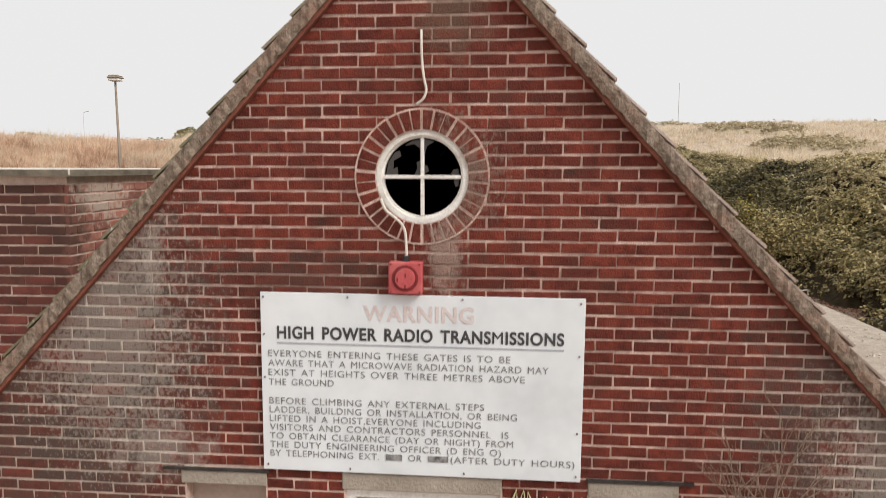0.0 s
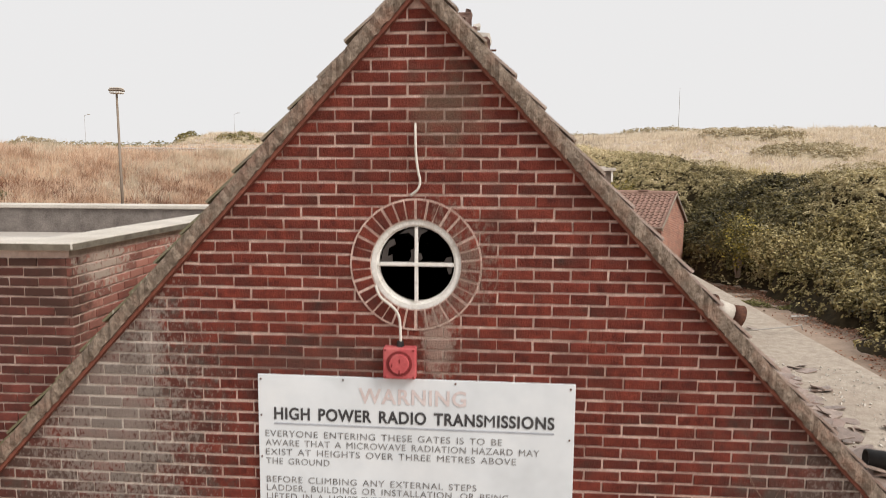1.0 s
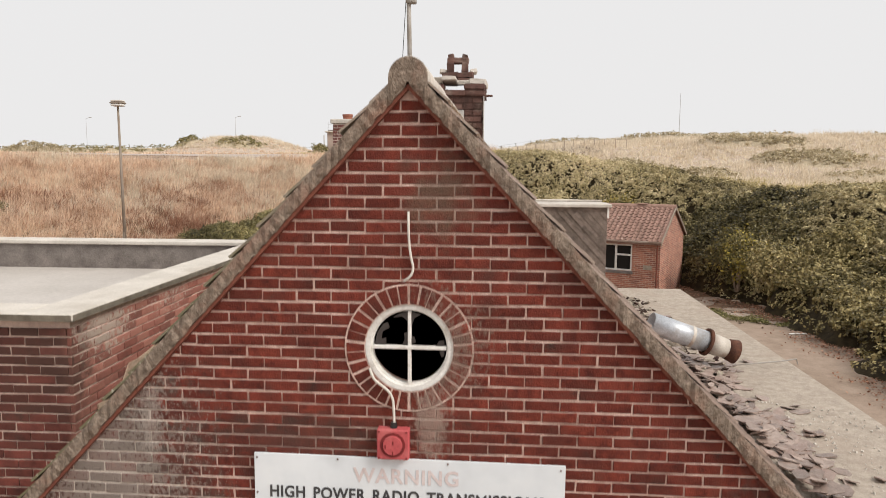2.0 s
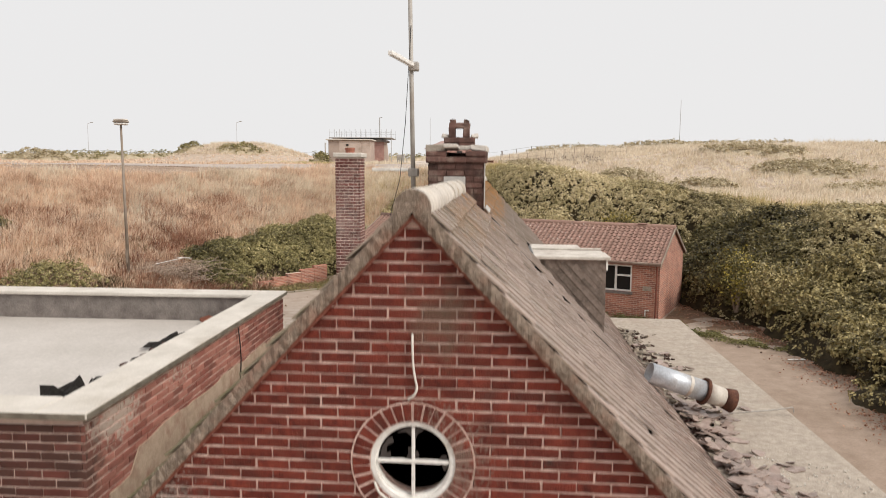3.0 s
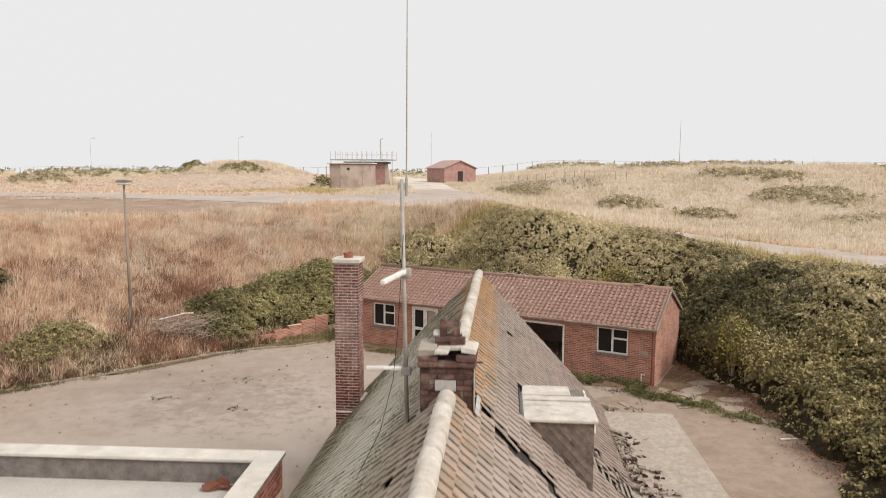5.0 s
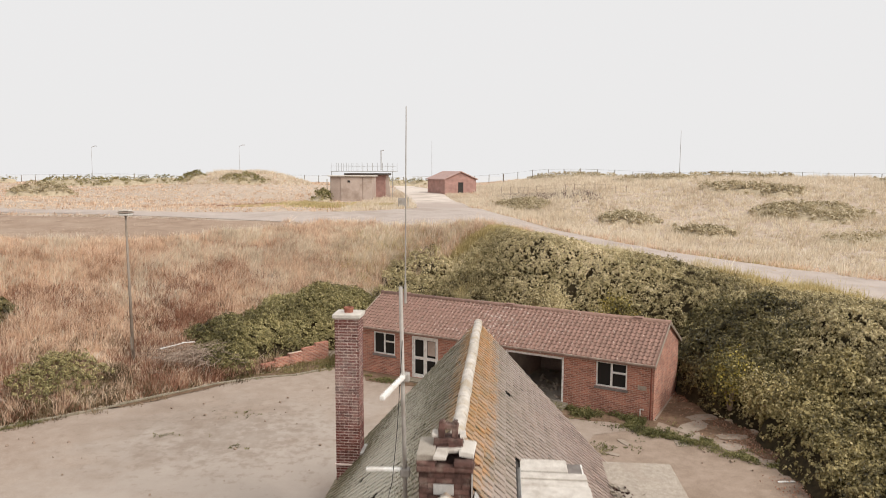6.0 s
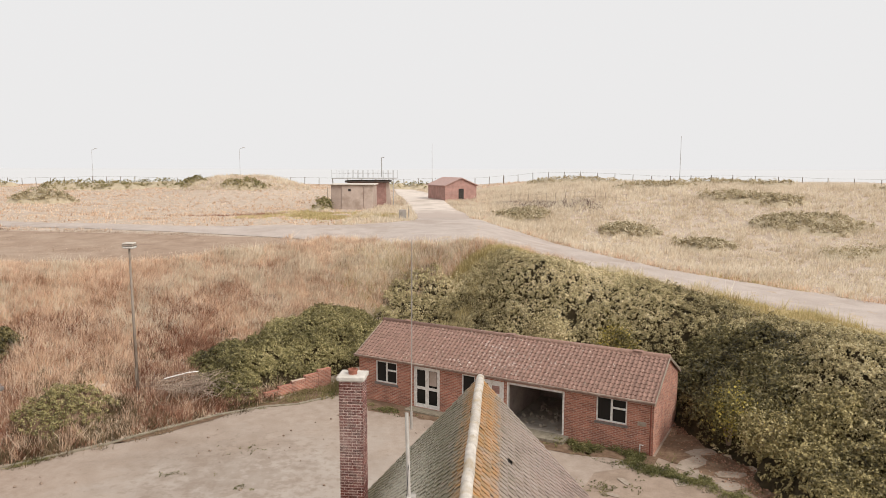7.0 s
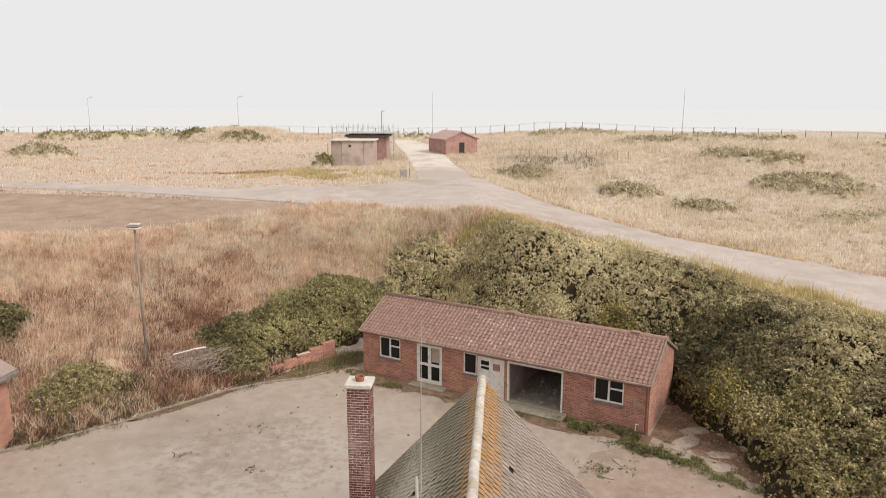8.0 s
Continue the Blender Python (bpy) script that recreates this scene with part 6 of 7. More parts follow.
part("wall", box(bmesh.new(), (-6, -9, -0.1), (0, 0, 3.05)), M_HUTBRICK, side)
part("plinth", box(bmesh.new(), (-6.02, -9.02, -0.1), (0.03, 0.02, 0.12)), M_RENDER, side)
bm = bmesh.new()
prism(bm, [(-6.3, 3.05), (0.3, 3.05), (0.3, 3.13), (-3, 5.1), (-6.3, 3.13)], "y", -9.3, 0.25)
part("roof", bm, M_TILE, side, "grey slate roof")
part("gutter", box(bmesh.new(), (0.28, -9.3, 2.90), (0.40, 0.27, 3.05), 0.02), M_UPSTAND, side, "dark gutter")

# ---- lamp post ----
lamp = empty("street_lamp", pose(-16.5, 30.42, 0.9, 0, 0, 0), "tall thin street lamp with a flat pale head", "street lamp")
part("post", rod(bmesh.new(), (0.02, 0, -0.3), (-0.04, 0, 6.95), 0.075, 0.045, 12), M_POST, lamp, "drab tapered post", True)
part("access_door", box(bmesh.new(), (-0.05, -0.095, 0.6), (0.05, -0.07, 1.2), 0.01), M_POST, lamp)
part("lamp_head", box(bmesh.new(), (-0.31, -0.24, 6.97), (0.25, 0.24, 7.05), 0.03), M_POST, lamp, "drab rim of the lamp head")
part("lamp_cover", box(bmesh.new(), (-0.28, -0.21, 7.05), (0.22, 0.21, 7.13), 0.035), M_DORMER, lamp, "pale weathered lamp cover")
part("lens_bowl", box(bmesh.new(), (-0.28, -0.21, 6.86), (0.22, 0.21, 6.97), 0.035), M_WHITE, lamp, "pale lens below the head")

# ---- bunkers, far hut, fences and poles on the plateau ----
def ground_at(x, y):
    return float(land(np.array([x]), np.array([y]))[0])


bunker = empty("concrete_bunker", pose(-18.7, 79.6, ground_at(-16, 79) - 0.05, 0, 0, 2), "squat rendered bunker with stained panels", "bunker")
part("body", box(bmesh.new(), (0, 0, -0.3), (4.9, 3.4, 2.88), 0.03), M_RENDER_DARK, bunker)
part("panel", box(bmesh.new(), (1.25, -0.05, 0.0), (3.75, 0.0, 2.80), 0.02), M_RENDER, bunker, "lighter rendered front panel")
part("panel", box(bmesh.new(), (3.82, -0.04, 0.0), (4.88, 0.0, 2.78), 0.02), M_RENDER, bunker)
part("roof_slab", box(bmesh.new(), (-0.25, -0.25, 2.88), (5.1, 3.6, 3.02), 0.03), M_COPING, bunker, "pale concrete roof slab")
part("vent", box(bmesh.new(), (2.05, -0.09, 2.2), (2.35, -0.05, 2.45)), M_SCRAP, bunker, "small dark vent")
part("side_tank", rod(bmesh.new(), (-0.25, 0.2, 0.0), (-0.25, 0.2, 1.2), 0.25, seg=14), M_SCRAP, bunker, "dark upright tank")
part("side_post", rod(bmesh.new(), (-0.35, -0.1, 0.0), (-0.35, -0.1, 2.6), 0.05, seg=8), M_TIMBER, bunker)

tower = empty("platform_bunker", pose(-18.3, 87.0, ground_at(-16, 88) - 0.05, 0, 0, 2), "bunker carrying a railed flat platform", "bunker")
part("body", box(bmesh.new(), (0, 0, -0.3), (4.9, 3.5, 2.95), 0.03), M_FARBRICK, tower)
part("roof_slab", box(bmesh.new(), (-0.3, -0.3, 2.95), (5.2, 3.8, 3.2), 0.03), M_UPSTAND, tower, "dark flat roof below the platform")
part("buttress", prism(bmesh.new(), [(4.9, -0.3), (5.6, -0.3), (5.25, 2.9), (4.9, 2.9)], "y", 0.1, 0.5), M_RENDER, tower)
part("platform", box(bmesh.new(), (-1.9, -0.8, 3.40), (6.0, 4.2, 3.48), 0.01), M_FARPOLE, tower, "thin railed steel platform")
for k in range(13):
    for y in (-0.75, 4.15):
        part("rail_post", rod(bmesh.new(), (-1.85 + 0.65 * k, y, 3.4), (-1.85 + 0.65 * k, y, 4.5), 0.022, seg=6), M_FARPOLE, tower)
for y in (-0.75, 4.15):
    part("handrail", rod(bmesh.new(), (-1.85, y, 4.1), (5.95, y, 4.1), 0.012, seg=6), M_FARPOLE, tower)
for x in (-1.8, 5.9):
    part("platform_leg", rod(bmesh.new(), (x, -0.7, -0.2), (x, -0.7, 3.4), 0.05, seg=6), M_FARPOLE, tower)
part("camera_pole", string(bmesh.new(), [(4.1, 2, 3.6), (4.1, 2, 6.1), (4.45, 2, 6.15)], 0.07, 8), M_FARPOLE, tower, "pole with a small bracket on top")

far = empty("far_brick_hut", pose(-6.2, 91.6, ground_at(-5, 93) - 0.25, 0, 0, 30), "small gabled red brick hut by the track", "hut")
part("wall", prism(bmesh.new(), [(0, -0.4), (4.7, -0.4), (4.7, 2.15), (2.35, 3.1), (0, 2.15)], "y", 0, 5.4), M_FARBRICK, far)
bm = bmesh.new()
for s in (0, 1):
    pts = [(-0.2, 2.09), (2.35, 3.12), (2.35, 3.24), (-0.2, 2.21)]
    prism(bm, pts if s == 0 else [(4.7 - a, b) for a, b in pts], "y", -0.2, 5.6)
part("roof", bm, M_FARROOF, far, "low red-brown roof")
part("door", box(bmesh.new(), (2.0, -0.04, 0.2), (2.75, 0.02, 1.75)), M_SCRAP, far, "dark doorway")


def fence(name, a, b, n, h, r, label, rails=(), mat=M_TIMBER, sag=0.0):
    f = empty(name, pose(0, 0, 0), label, "fence")
    rr = random.Random(n)
    a, b = Vector(a), Vector(b)
    tops = []
    for k in range(n):
        p = a.lerp(b, k / (n - 1))
        z = ground_at(p.x, p.y)
        q = (p.x + rr.uniform(-0.06, 0.06), p.y, z + h * rr.uniform(0.92, 1.05))
        part("fence_post", rod(bmesh.new(), (p.x, p.y, z - 0.3), q, r, seg=6), mat, f)
        tops.append((p.x, p.y, z))
    for e in rails:
        part("fence_wire", string(bmesh.new(), [(x, y, z + h * e) for x, y, z in tops], r * 0.28, 4), mat, f)
    return f


fence("cliff_fence", (-115, 126), (2, 134), 44, 1.5, 0.06, "row of dark posts along the cliff edge", (0.95,), M_FENCE)
fence("cliff_fence", (2, 128), (66, 84), 26, 1.5, 0.055, "row of dark posts along the grassy crest", (0.95,), M_FENCE)
fence("old_rail_fence", (1.3, 87.5), (14.8, 77.0), 14, 1.0, 0.030, "rusty low rail fence in the grass", (0.55, 0.95), M_TWIG)
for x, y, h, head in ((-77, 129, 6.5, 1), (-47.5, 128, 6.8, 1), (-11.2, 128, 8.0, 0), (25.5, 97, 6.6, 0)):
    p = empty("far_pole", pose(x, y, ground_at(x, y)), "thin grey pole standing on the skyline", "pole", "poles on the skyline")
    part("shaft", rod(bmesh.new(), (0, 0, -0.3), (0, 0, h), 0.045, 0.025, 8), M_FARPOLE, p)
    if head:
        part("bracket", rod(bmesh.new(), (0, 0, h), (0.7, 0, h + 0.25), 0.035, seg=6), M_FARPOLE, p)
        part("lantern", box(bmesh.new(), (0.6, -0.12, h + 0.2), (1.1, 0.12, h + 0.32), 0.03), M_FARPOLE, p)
cab = empty("roadside_cabinet", pose(-8.3, 66.0, ground_at(-8.3, 66), 0, 0, 5), "grey metal cabinet beside the road junction", "cabinet")
part("body", box(bmesh.new(), (-0.55, -0.2, -0.1), (0.15, 0.2, 1.0), 0.02), M_METAL, cab)
part("post", rod(bmesh.new(), (0.4, 0, -0.1), (0.4, 0, 1.1), 0.05, seg=8), M_METAL, cab)

# ---- brambles, shrubs and grass ----
THICKET = np.array([(-2.6, 40.6), (-4.4, 42.5), (-4.0, 44.6), (-1.8, 46.4), (1.4, 46.6), (4.8, 45.2), (8.2, 43.4), (10.8, 40.9), (12.9, 38.4), (15.0, 35.9), (16.5, 33.9), (17.6, 31.4), (19.8, 26), (21.5, 15), (13.4, 14), (12.3, 19.5), (11.4, 24.0), (10.5, 26.3), (9.8, 29.2), (9.7, 31.6), (4.2, 35.0), (1.6, 36.8)], float)
LEFT_BUSH = np.array([(-14.6, 31.8), (-13.6, 34.6), (-12.6, 38.2), (-10.6, 41.8), (-7.6, 42.6), (-5.8, 40.2), (-5.6, 37.6), (-7.4, 37.2), (-9.2, 35.3), (-11.1, 33.2), (-12.8, 31.2)], float)
YARD_BUSH = np.array([(-20.0, 26.4), (-19.6, 28.4), (-18.2, 29.6), (-16.6, 28.8), (-16.9, 27.2), (-18.4, 25.6)], float)
EDGE_BUSH = np.array([(-25.0, 29.6), (-24.6, 30.8), (-23.4, 31.1), (-22.7, 30.2), (-23.3, 29.3)], float)


def bush_field(poly, high, seed, soft, cell, wide):
    """Heights of a thicket over a grid: many rounded heads of leaf, lower towards the edge."""
    rs = np.random.RandomState(seed)
    lo, hi = poly.min(0) - wide, poly.max(0) + wide
    gx, gy = np.arange(lo[0], hi[0], cell), np.arange(lo[1], hi[1], cell)
    X, Y = np.meshgrid(gx, gy)
    area = 0.5 * abs(np.dot(poly[:, 0], np.roll(poly[:, 1], 1)) - np.dot(poly[:, 1], np.roll(poly[:, 0], 1)))
    k = int(area / (wide * wide) * 2.6) + 4
    c = rs.uniform(lo, hi, (k * 6, 2))
    c = c[inside(poly, c[:, 0], c[:, 1])][:k]
    rad = wide * rs.uniform(0.45, 1.15, len(c))
    edge = np.clip(edge_distance(poly, c[:, 0], c[:, 1]) / soft, 0.12, 1) ** 0.7
    top = high * rs.uniform(0.65, 1.12, len(c)) * edge
    d = edge_distance(poly, X, Y)
    H = np.where(inside(poly, X, Y), high * 0.32 * np.clip(d / soft, 0, 1), 0.0)
    for (cx, cy), r, t in zip(c, rad, top):
        q = 1 - ((X - cx) ** 2 + (Y - cy) ** 2) / r ** 2
        H = np.maximum(H, t * np.sqrt(np.clip(q, 0, 1)) ** 0.8)
    H = H * (1 + 0.12 * waves(X, Y, 4.5, seed))
    B = np.zeros_like(H)
    c = rs.uniform(lo, hi, (int(np.prod(hi - lo) / (wide * wide) * 8), 2))
    c = c[inside(poly, c[:, 0], c[:, 1])]
    reach = wide * rs.uniform(0.22, 0.52, len(c))
    for (cx, cy), r in zip(c, reach):
        i0, i1 = np.searchsorted(gx, (cx - r, cx + r))
        j0, j1 = np.searchsorted(gy, (cy - r, cy + r))
        q = 1 - ((X[j0:j1, i0:i1] - cx) ** 2 + (Y[j0:j1, i0:i1] - cy) ** 2) / r ** 2
        B[j0:j1, i0:i1] = np.maximum(B[j0:j1, i0:i1], np.sqrt(np.clip(q, 0, 1)) * min(1.0, r / wide * 2.2))
    H = H + B * 0.42 * wide * np.clip(H / (0.35 * high), 0, 1)
    return gx, gy, X, Y, H, B


def leaf_mesh(name, p, nrm, size, rs, wild=0.75):
    """Small folded leaves at points p, roughly facing nrm."""
    n = len(p)
    v = nrm + rs.normal(0, wild, (n, 3))
    v /= np.linalg.norm(v, axis=1, keepdims=True)
    a = np.cross(v, rs.normal(0, 1, (n, 3)))
    a /= np.linalg.norm(a, axis=1, keepdims=True)
    b = np.cross(v, a)
    s = size * rs.uniform(0.6, 1.4, (n, 1))
    fold = v * s * 0.18
    verts = np.stack([p - a * s, p + b * s * 0.62 + fold, p + a * s, p - b * s * 0.62 + fold], 1).reshape(-1, 3)
    i = np.arange(n)[:, None] * 4
    tris = np.concatenate([i + np.array([[0, 1, 2]]), i + np.array([[0, 2, 3]])], 1).reshape(-1, 3)
    return raw_mesh(name, verts, tris)


def thicket(name, poly, high, n, seed, label, size=0.075, mat=None, soft=2.2, cell=0.12, wide=1.1, base=None, low=None):
    rs = np.random.RandomState(seed)
    gx, gy, X, Y, H, B = bush_field(poly, high, seed, soft, cell, wide)
    if low:
        H = H * low(X, Y)
    L = land(X, Y)
    S = L + H
    idx = np.arange(X.size).reshape(X.shape)
    st = max(1, int(round(0.24 / cell)))
    sub = idx[::st, ::st]
    q = np.stack([sub[:-1, :-1], sub[:-1, 1:], sub[1:, 1:], sub[1:, :-1]], -1).reshape(-1, 4)
    q = q[(H.ravel()[q] > 0.04).any(1)]
    used, inv = np.unique(q.ravel(), return_inverse=True)
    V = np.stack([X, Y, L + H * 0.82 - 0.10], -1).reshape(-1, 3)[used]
    # Without a given base, the mass is near-black: painted shade between leaves.
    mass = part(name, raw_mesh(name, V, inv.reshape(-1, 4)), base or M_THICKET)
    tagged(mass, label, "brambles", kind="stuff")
    per = 10
    m = n // per
    x, y = rs.uniform(gx[0], gx[-2], m * 4), rs.uniform(gy[0], gy[-2], m * 4)
    i, j = ((x - gx[0]) / cell).astype(int), ((y - gy[0]) / cell).astype(int)
    ok = (H[j, i] > 0.10) & (rs.uniform(0, 1, m * 4) < 0.10 + 1.10 * B[j, i])
    x, y, i, j = x[ok][:m], y[ok][:m], i[ok][:m], j[ok][:m]
    sx, sy = np.gradient(S, cell, axis=1), np.gradient(S, cell, axis=0)
    nrm = np.stack([-sx[j, i], -sy[j, i], np.ones(len(x))], -1)
    nrm /= np.linalg.norm(nrm, axis=1, keepdims=True)
    fx, fy = (x - gx[0]) / cell - i, (y - gy[0]) / cell - j
    z = (S[j, i] * (1 - fx) + S[j, i + 1] * fx) * (1 - fy) + (S[j + 1, i] * (1 - fx) + S[j + 1, i + 1] * fx) * fy
    p = np.stack([x, y, z], -1) + nrm * (rs.normal(0.0, 0.085, len(z)) - 0.02)[:, None]
    # each clump is a small dome of leaves that face outwards
    p, nrm = np.repeat(p, per, 0), np.repeat(nrm, per, 0)
    r = np.repeat(rs.uniform(1.6, 3.6, len(x)) * size, per)[:, None]
    d = rs.normal(0, 1, p.shape) + nrm * 0.8
    d /= np.linalg.norm(d, axis=1, keepdims=True)
    d = np.where((d * nrm).sum(1, keepdims=True) < -0.2, -d, d)
    p = p + d * r * rs.uniform(0.55, 1.0, (len(p), 1))
    lv = part("leaves", leaf_mesh("leaves", p, d + nrm * 0.25 + np.array([0, 0, 0.45]), size, rs, 0.55), mat or L_BRAMBLE, mass)
    lv["kind"] = "stuff"
    return mass


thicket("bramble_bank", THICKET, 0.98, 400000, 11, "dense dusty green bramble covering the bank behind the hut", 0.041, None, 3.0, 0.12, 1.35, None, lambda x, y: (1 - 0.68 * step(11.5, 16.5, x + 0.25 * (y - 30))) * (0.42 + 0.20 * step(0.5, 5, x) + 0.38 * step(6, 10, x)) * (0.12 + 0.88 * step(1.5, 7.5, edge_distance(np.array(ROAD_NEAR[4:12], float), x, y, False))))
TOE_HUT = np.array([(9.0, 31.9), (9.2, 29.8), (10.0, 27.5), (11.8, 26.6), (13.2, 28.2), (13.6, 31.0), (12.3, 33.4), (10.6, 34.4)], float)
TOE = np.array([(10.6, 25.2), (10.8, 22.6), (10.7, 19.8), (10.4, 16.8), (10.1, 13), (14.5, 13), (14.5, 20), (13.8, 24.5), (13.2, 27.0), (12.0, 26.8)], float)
# Leaf colour darkened to paint the shade between hut and bank.
thicket("bramble_thicket", TOE_HUT, 1.2, 60000, 12, "overgrown thicket beside the hut, shade painted into its leaves", 0.052, L_BUSH, 0.8, 0.12, 1.0)
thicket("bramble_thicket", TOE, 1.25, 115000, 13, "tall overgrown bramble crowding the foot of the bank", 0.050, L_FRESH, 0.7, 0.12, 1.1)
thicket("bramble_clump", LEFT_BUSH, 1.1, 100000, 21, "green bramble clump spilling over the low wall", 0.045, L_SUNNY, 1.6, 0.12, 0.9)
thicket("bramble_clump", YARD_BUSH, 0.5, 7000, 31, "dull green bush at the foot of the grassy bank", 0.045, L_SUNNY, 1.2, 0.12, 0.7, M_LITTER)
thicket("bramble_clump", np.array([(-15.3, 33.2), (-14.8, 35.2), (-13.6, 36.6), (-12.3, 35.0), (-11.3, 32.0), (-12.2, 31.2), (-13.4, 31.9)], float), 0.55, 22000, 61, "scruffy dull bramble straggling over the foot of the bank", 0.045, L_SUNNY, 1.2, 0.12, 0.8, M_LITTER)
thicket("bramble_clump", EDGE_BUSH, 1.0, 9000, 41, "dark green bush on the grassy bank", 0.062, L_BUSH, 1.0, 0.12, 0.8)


thicket("bramble_clump", np.array([(-7.2, 39.5), (-7.4, 43.0), (-6.2, 46.4), (-3.8, 47.4), (-2.4, 45.0), (-2.2, 41.0), (-4.0, 39.2)], float), 0.6, 24000, 51, "olive bramble and straw thinning out on the bank", 0.05, None, 2.0, 0.12, 0.9)


def shrub(m, h, w, n, seed, label, mat):
    """A bush with forked stems and a loose crown of leaves."""
    rs = np.random.RandomState(seed)
    s = empty("shrub", m, label, "shrub")
    bm = bmesh.new()
    tips = []
    for k in range(14):
        a, o = rs.uniform(0, 6.283), rs.uniform(0.3, 1.0) * w
        mid = (0.4 * o * math.cos(a), 0.4 * o * math.sin(a), h * rs.uniform(0.35, 0.5))
        rod(bm, (0.1 * math.cos(a), 0.1 * math.sin(a), -0.1), mid, 0.035, 0.022, 6)
        for j in range(3):
            tip = (o * math.cos(a + rs.uniform(-0.5, 0.5)), o * math.sin(a + rs.uniform(-0.5, 0.5)), h * rs.uniform(0.6, 1.0) * (1.1 - 0.35 * o / w))
            rod(bm, mid, tip, 0.02, 0.006, 5)
            tips.append(tip)
    part("stems", bm, M_TWIG, s)
    tips = np.array(tips)
    p = tips[rs.randint(0, len(tips), n)] + rs.normal(0, 1, (n, 3)) * np.array([0.26 * w, 0.26 * w, 0.15 * h])
    p[:, 2] = np.clip(p[:, 2], 0.1, None)
    nr = p - np.array([0, 0, h * 0.3])
    nr /= np.linalg.norm(nr, axis=1, keepdims=True)
    part("crown", leaf_mesh("crown", p, nr, 0.052, rs), mat, s)
    return s


shrub(pose(10.0, 27.6, 0.3), 2.3, 1.0, 4200, 3, "yellow-green shrub beside the hut", L_SHRUB)
shrub(pose(10.9, 25.9, 0.4), 1.9, 1.0, 3600, 4, "olive shrub with bare lower stems", L_FRESH)
shrub(pose(3.1, 34.9, 1.2), 2.6, 1.1, 7000, 6, "dark shrub rising behind the hut roof", L_BRAMBLE)
shrub(pose(6.3, 33.4, 1.2), 2.4, 0.9, 5000, 7, "yellowing shrub behind the hut roof", L_SHRUB)


ROADS = [np.array(a + b[::-1], float) for a, b in ((ROAD_NEAR, ROAD_FAR), (APRON_L, APRON_R), (TRACK_L, TRACK_R))]
FIELD = np.array([(-28.6, 38.9), (-23.2, 41.2), (-18.1, 47.0), (-12.4, 52.2), (-26, 55.0), (-95, 63), (-95, 39)], float)


def blades(name, n, xr, yr, hr, w, mat, label, seed, where, lean=0.35, tuft=5, weight=None, spread=0.13):
    """Grass as single blades, grown in tufts on the land."""
    rs = np.random.RandomState(seed)
    m = n // tuft * 3
    x, y = rs.uniform(*xr, m), rs.uniform(*yr, m)
    ok = where(x, y)
    if weight is not None:
        ok &= rs.uniform(0, 1, m) < weight(x, y)
    x, y = x[ok][:n // tuft], y[ok][:n // tuft]
    th = rs.uniform(0.45, 1.0, len(x)) * (1 + 0.35 * waves(x, y, 0.5, seed) + 0.25 * waves(x, y, 2.6, seed + 1))
    x, y, th = np.repeat(x, tuft), np.repeat(y, tuft), np.repeat(th, tuft)
    x, y = x + rs.normal(0, spread, len(x)), y + rs.normal(0, spread, len(y))
    z = land(x, y) - 0.03
    h = rs.uniform(*hr, len(x)) * th
    a = rs.uniform(0, 6.283, len(x))
    dx, dy = np.cos(a) * w / 2, np.sin(a) * w / 2
    la, ll = rs.uniform(0, 6.283, len(x)), np.abs(rs.normal(0, lean, len(x))) * h
    tip = np.stack([x + np.cos(la) * ll + 0.10 * h, y + np.sin(la) * ll, z + h * 0.95], -1)
    verts = np.stack([np.stack([x - dx, y - dy, z], -1), np.stack([x + dx, y + dy, z], -1), tip], 1).reshape(-1, 3)
    ob = part(name, raw_mesh(name, verts, np.arange(len(verts)).reshape(-1, 3)), mat)
    return tagged(ob, label, "grass", kind="stuff")


def off_road(x, y):
    ok = ~inside(PIT, x, y)
    for rp in ROADS:
        ok &= ~inside(rp, x, y)
    return ok


def bank_grass(x, y):
    return off_road(x, y) & ~inside(FIELD, x, y) & ~inside(THICKET, x, y) & ~inside(LEFT_BUSH, x, y) & (edge_distance(PIT, x, y) > 0.3) & ~((x > -10.6) & (x < -6.5) & (edge_distance(PIT, x, y) < 2.6))


blades("dry_grass_bank", 330000, (-36, 6), (20, 53), (0.20, 0.80), 0.042, L_DRY, "tall dry straw-coloured grass on the bank", 1, bank_grass, 0.55, 18, lambda x, y: np.clip(edge_distance(PIT, x, y) / 8.0, 0.3, 1), 0.11)
blades("track_side_grass", 70000, (-14, 8), (58, 118), (0.20, 0.6), 0.07, L_FARGRASS, "pale grass on both sides of the track", 21, lambda x, y: off_road(x, y) & (x > -19 + (y - 90) * -0.1), 0.5, 12)
blades("dry_grass_plateau", 210000, (0, 75), (38, 108), (0.30, 0.8), 0.07, L_FARGRASS, "bleached pale grass over the rising plateau", 2, lambda x, y: off_road(x, y) & (x + y > 48) & (x < y * 0.75 + 6), 0.5, 12)
blades("sparse_plateau_grass", 80000, (-95, 6), (56, 135), (0.10, 0.36), 0.10, L_DRY, "short pale grass on the flat plateau", 3, lambda x, y: off_road(x, y) & (x > -y * 0.85 - 5))
blades("field_stubble", 60000, (-80, -11), (37, 63), (0.05, 0.20), 0.08, L_STUBBLE, "brown stubble and weeds over the flat field", 26, lambda x, y: inside(FIELD, x, y), 0.7, 8, lambda x, y: np.clip(0.6 + 0.6 * waves(x, y, 0.35, 47), 0.25, 1), 0.25)
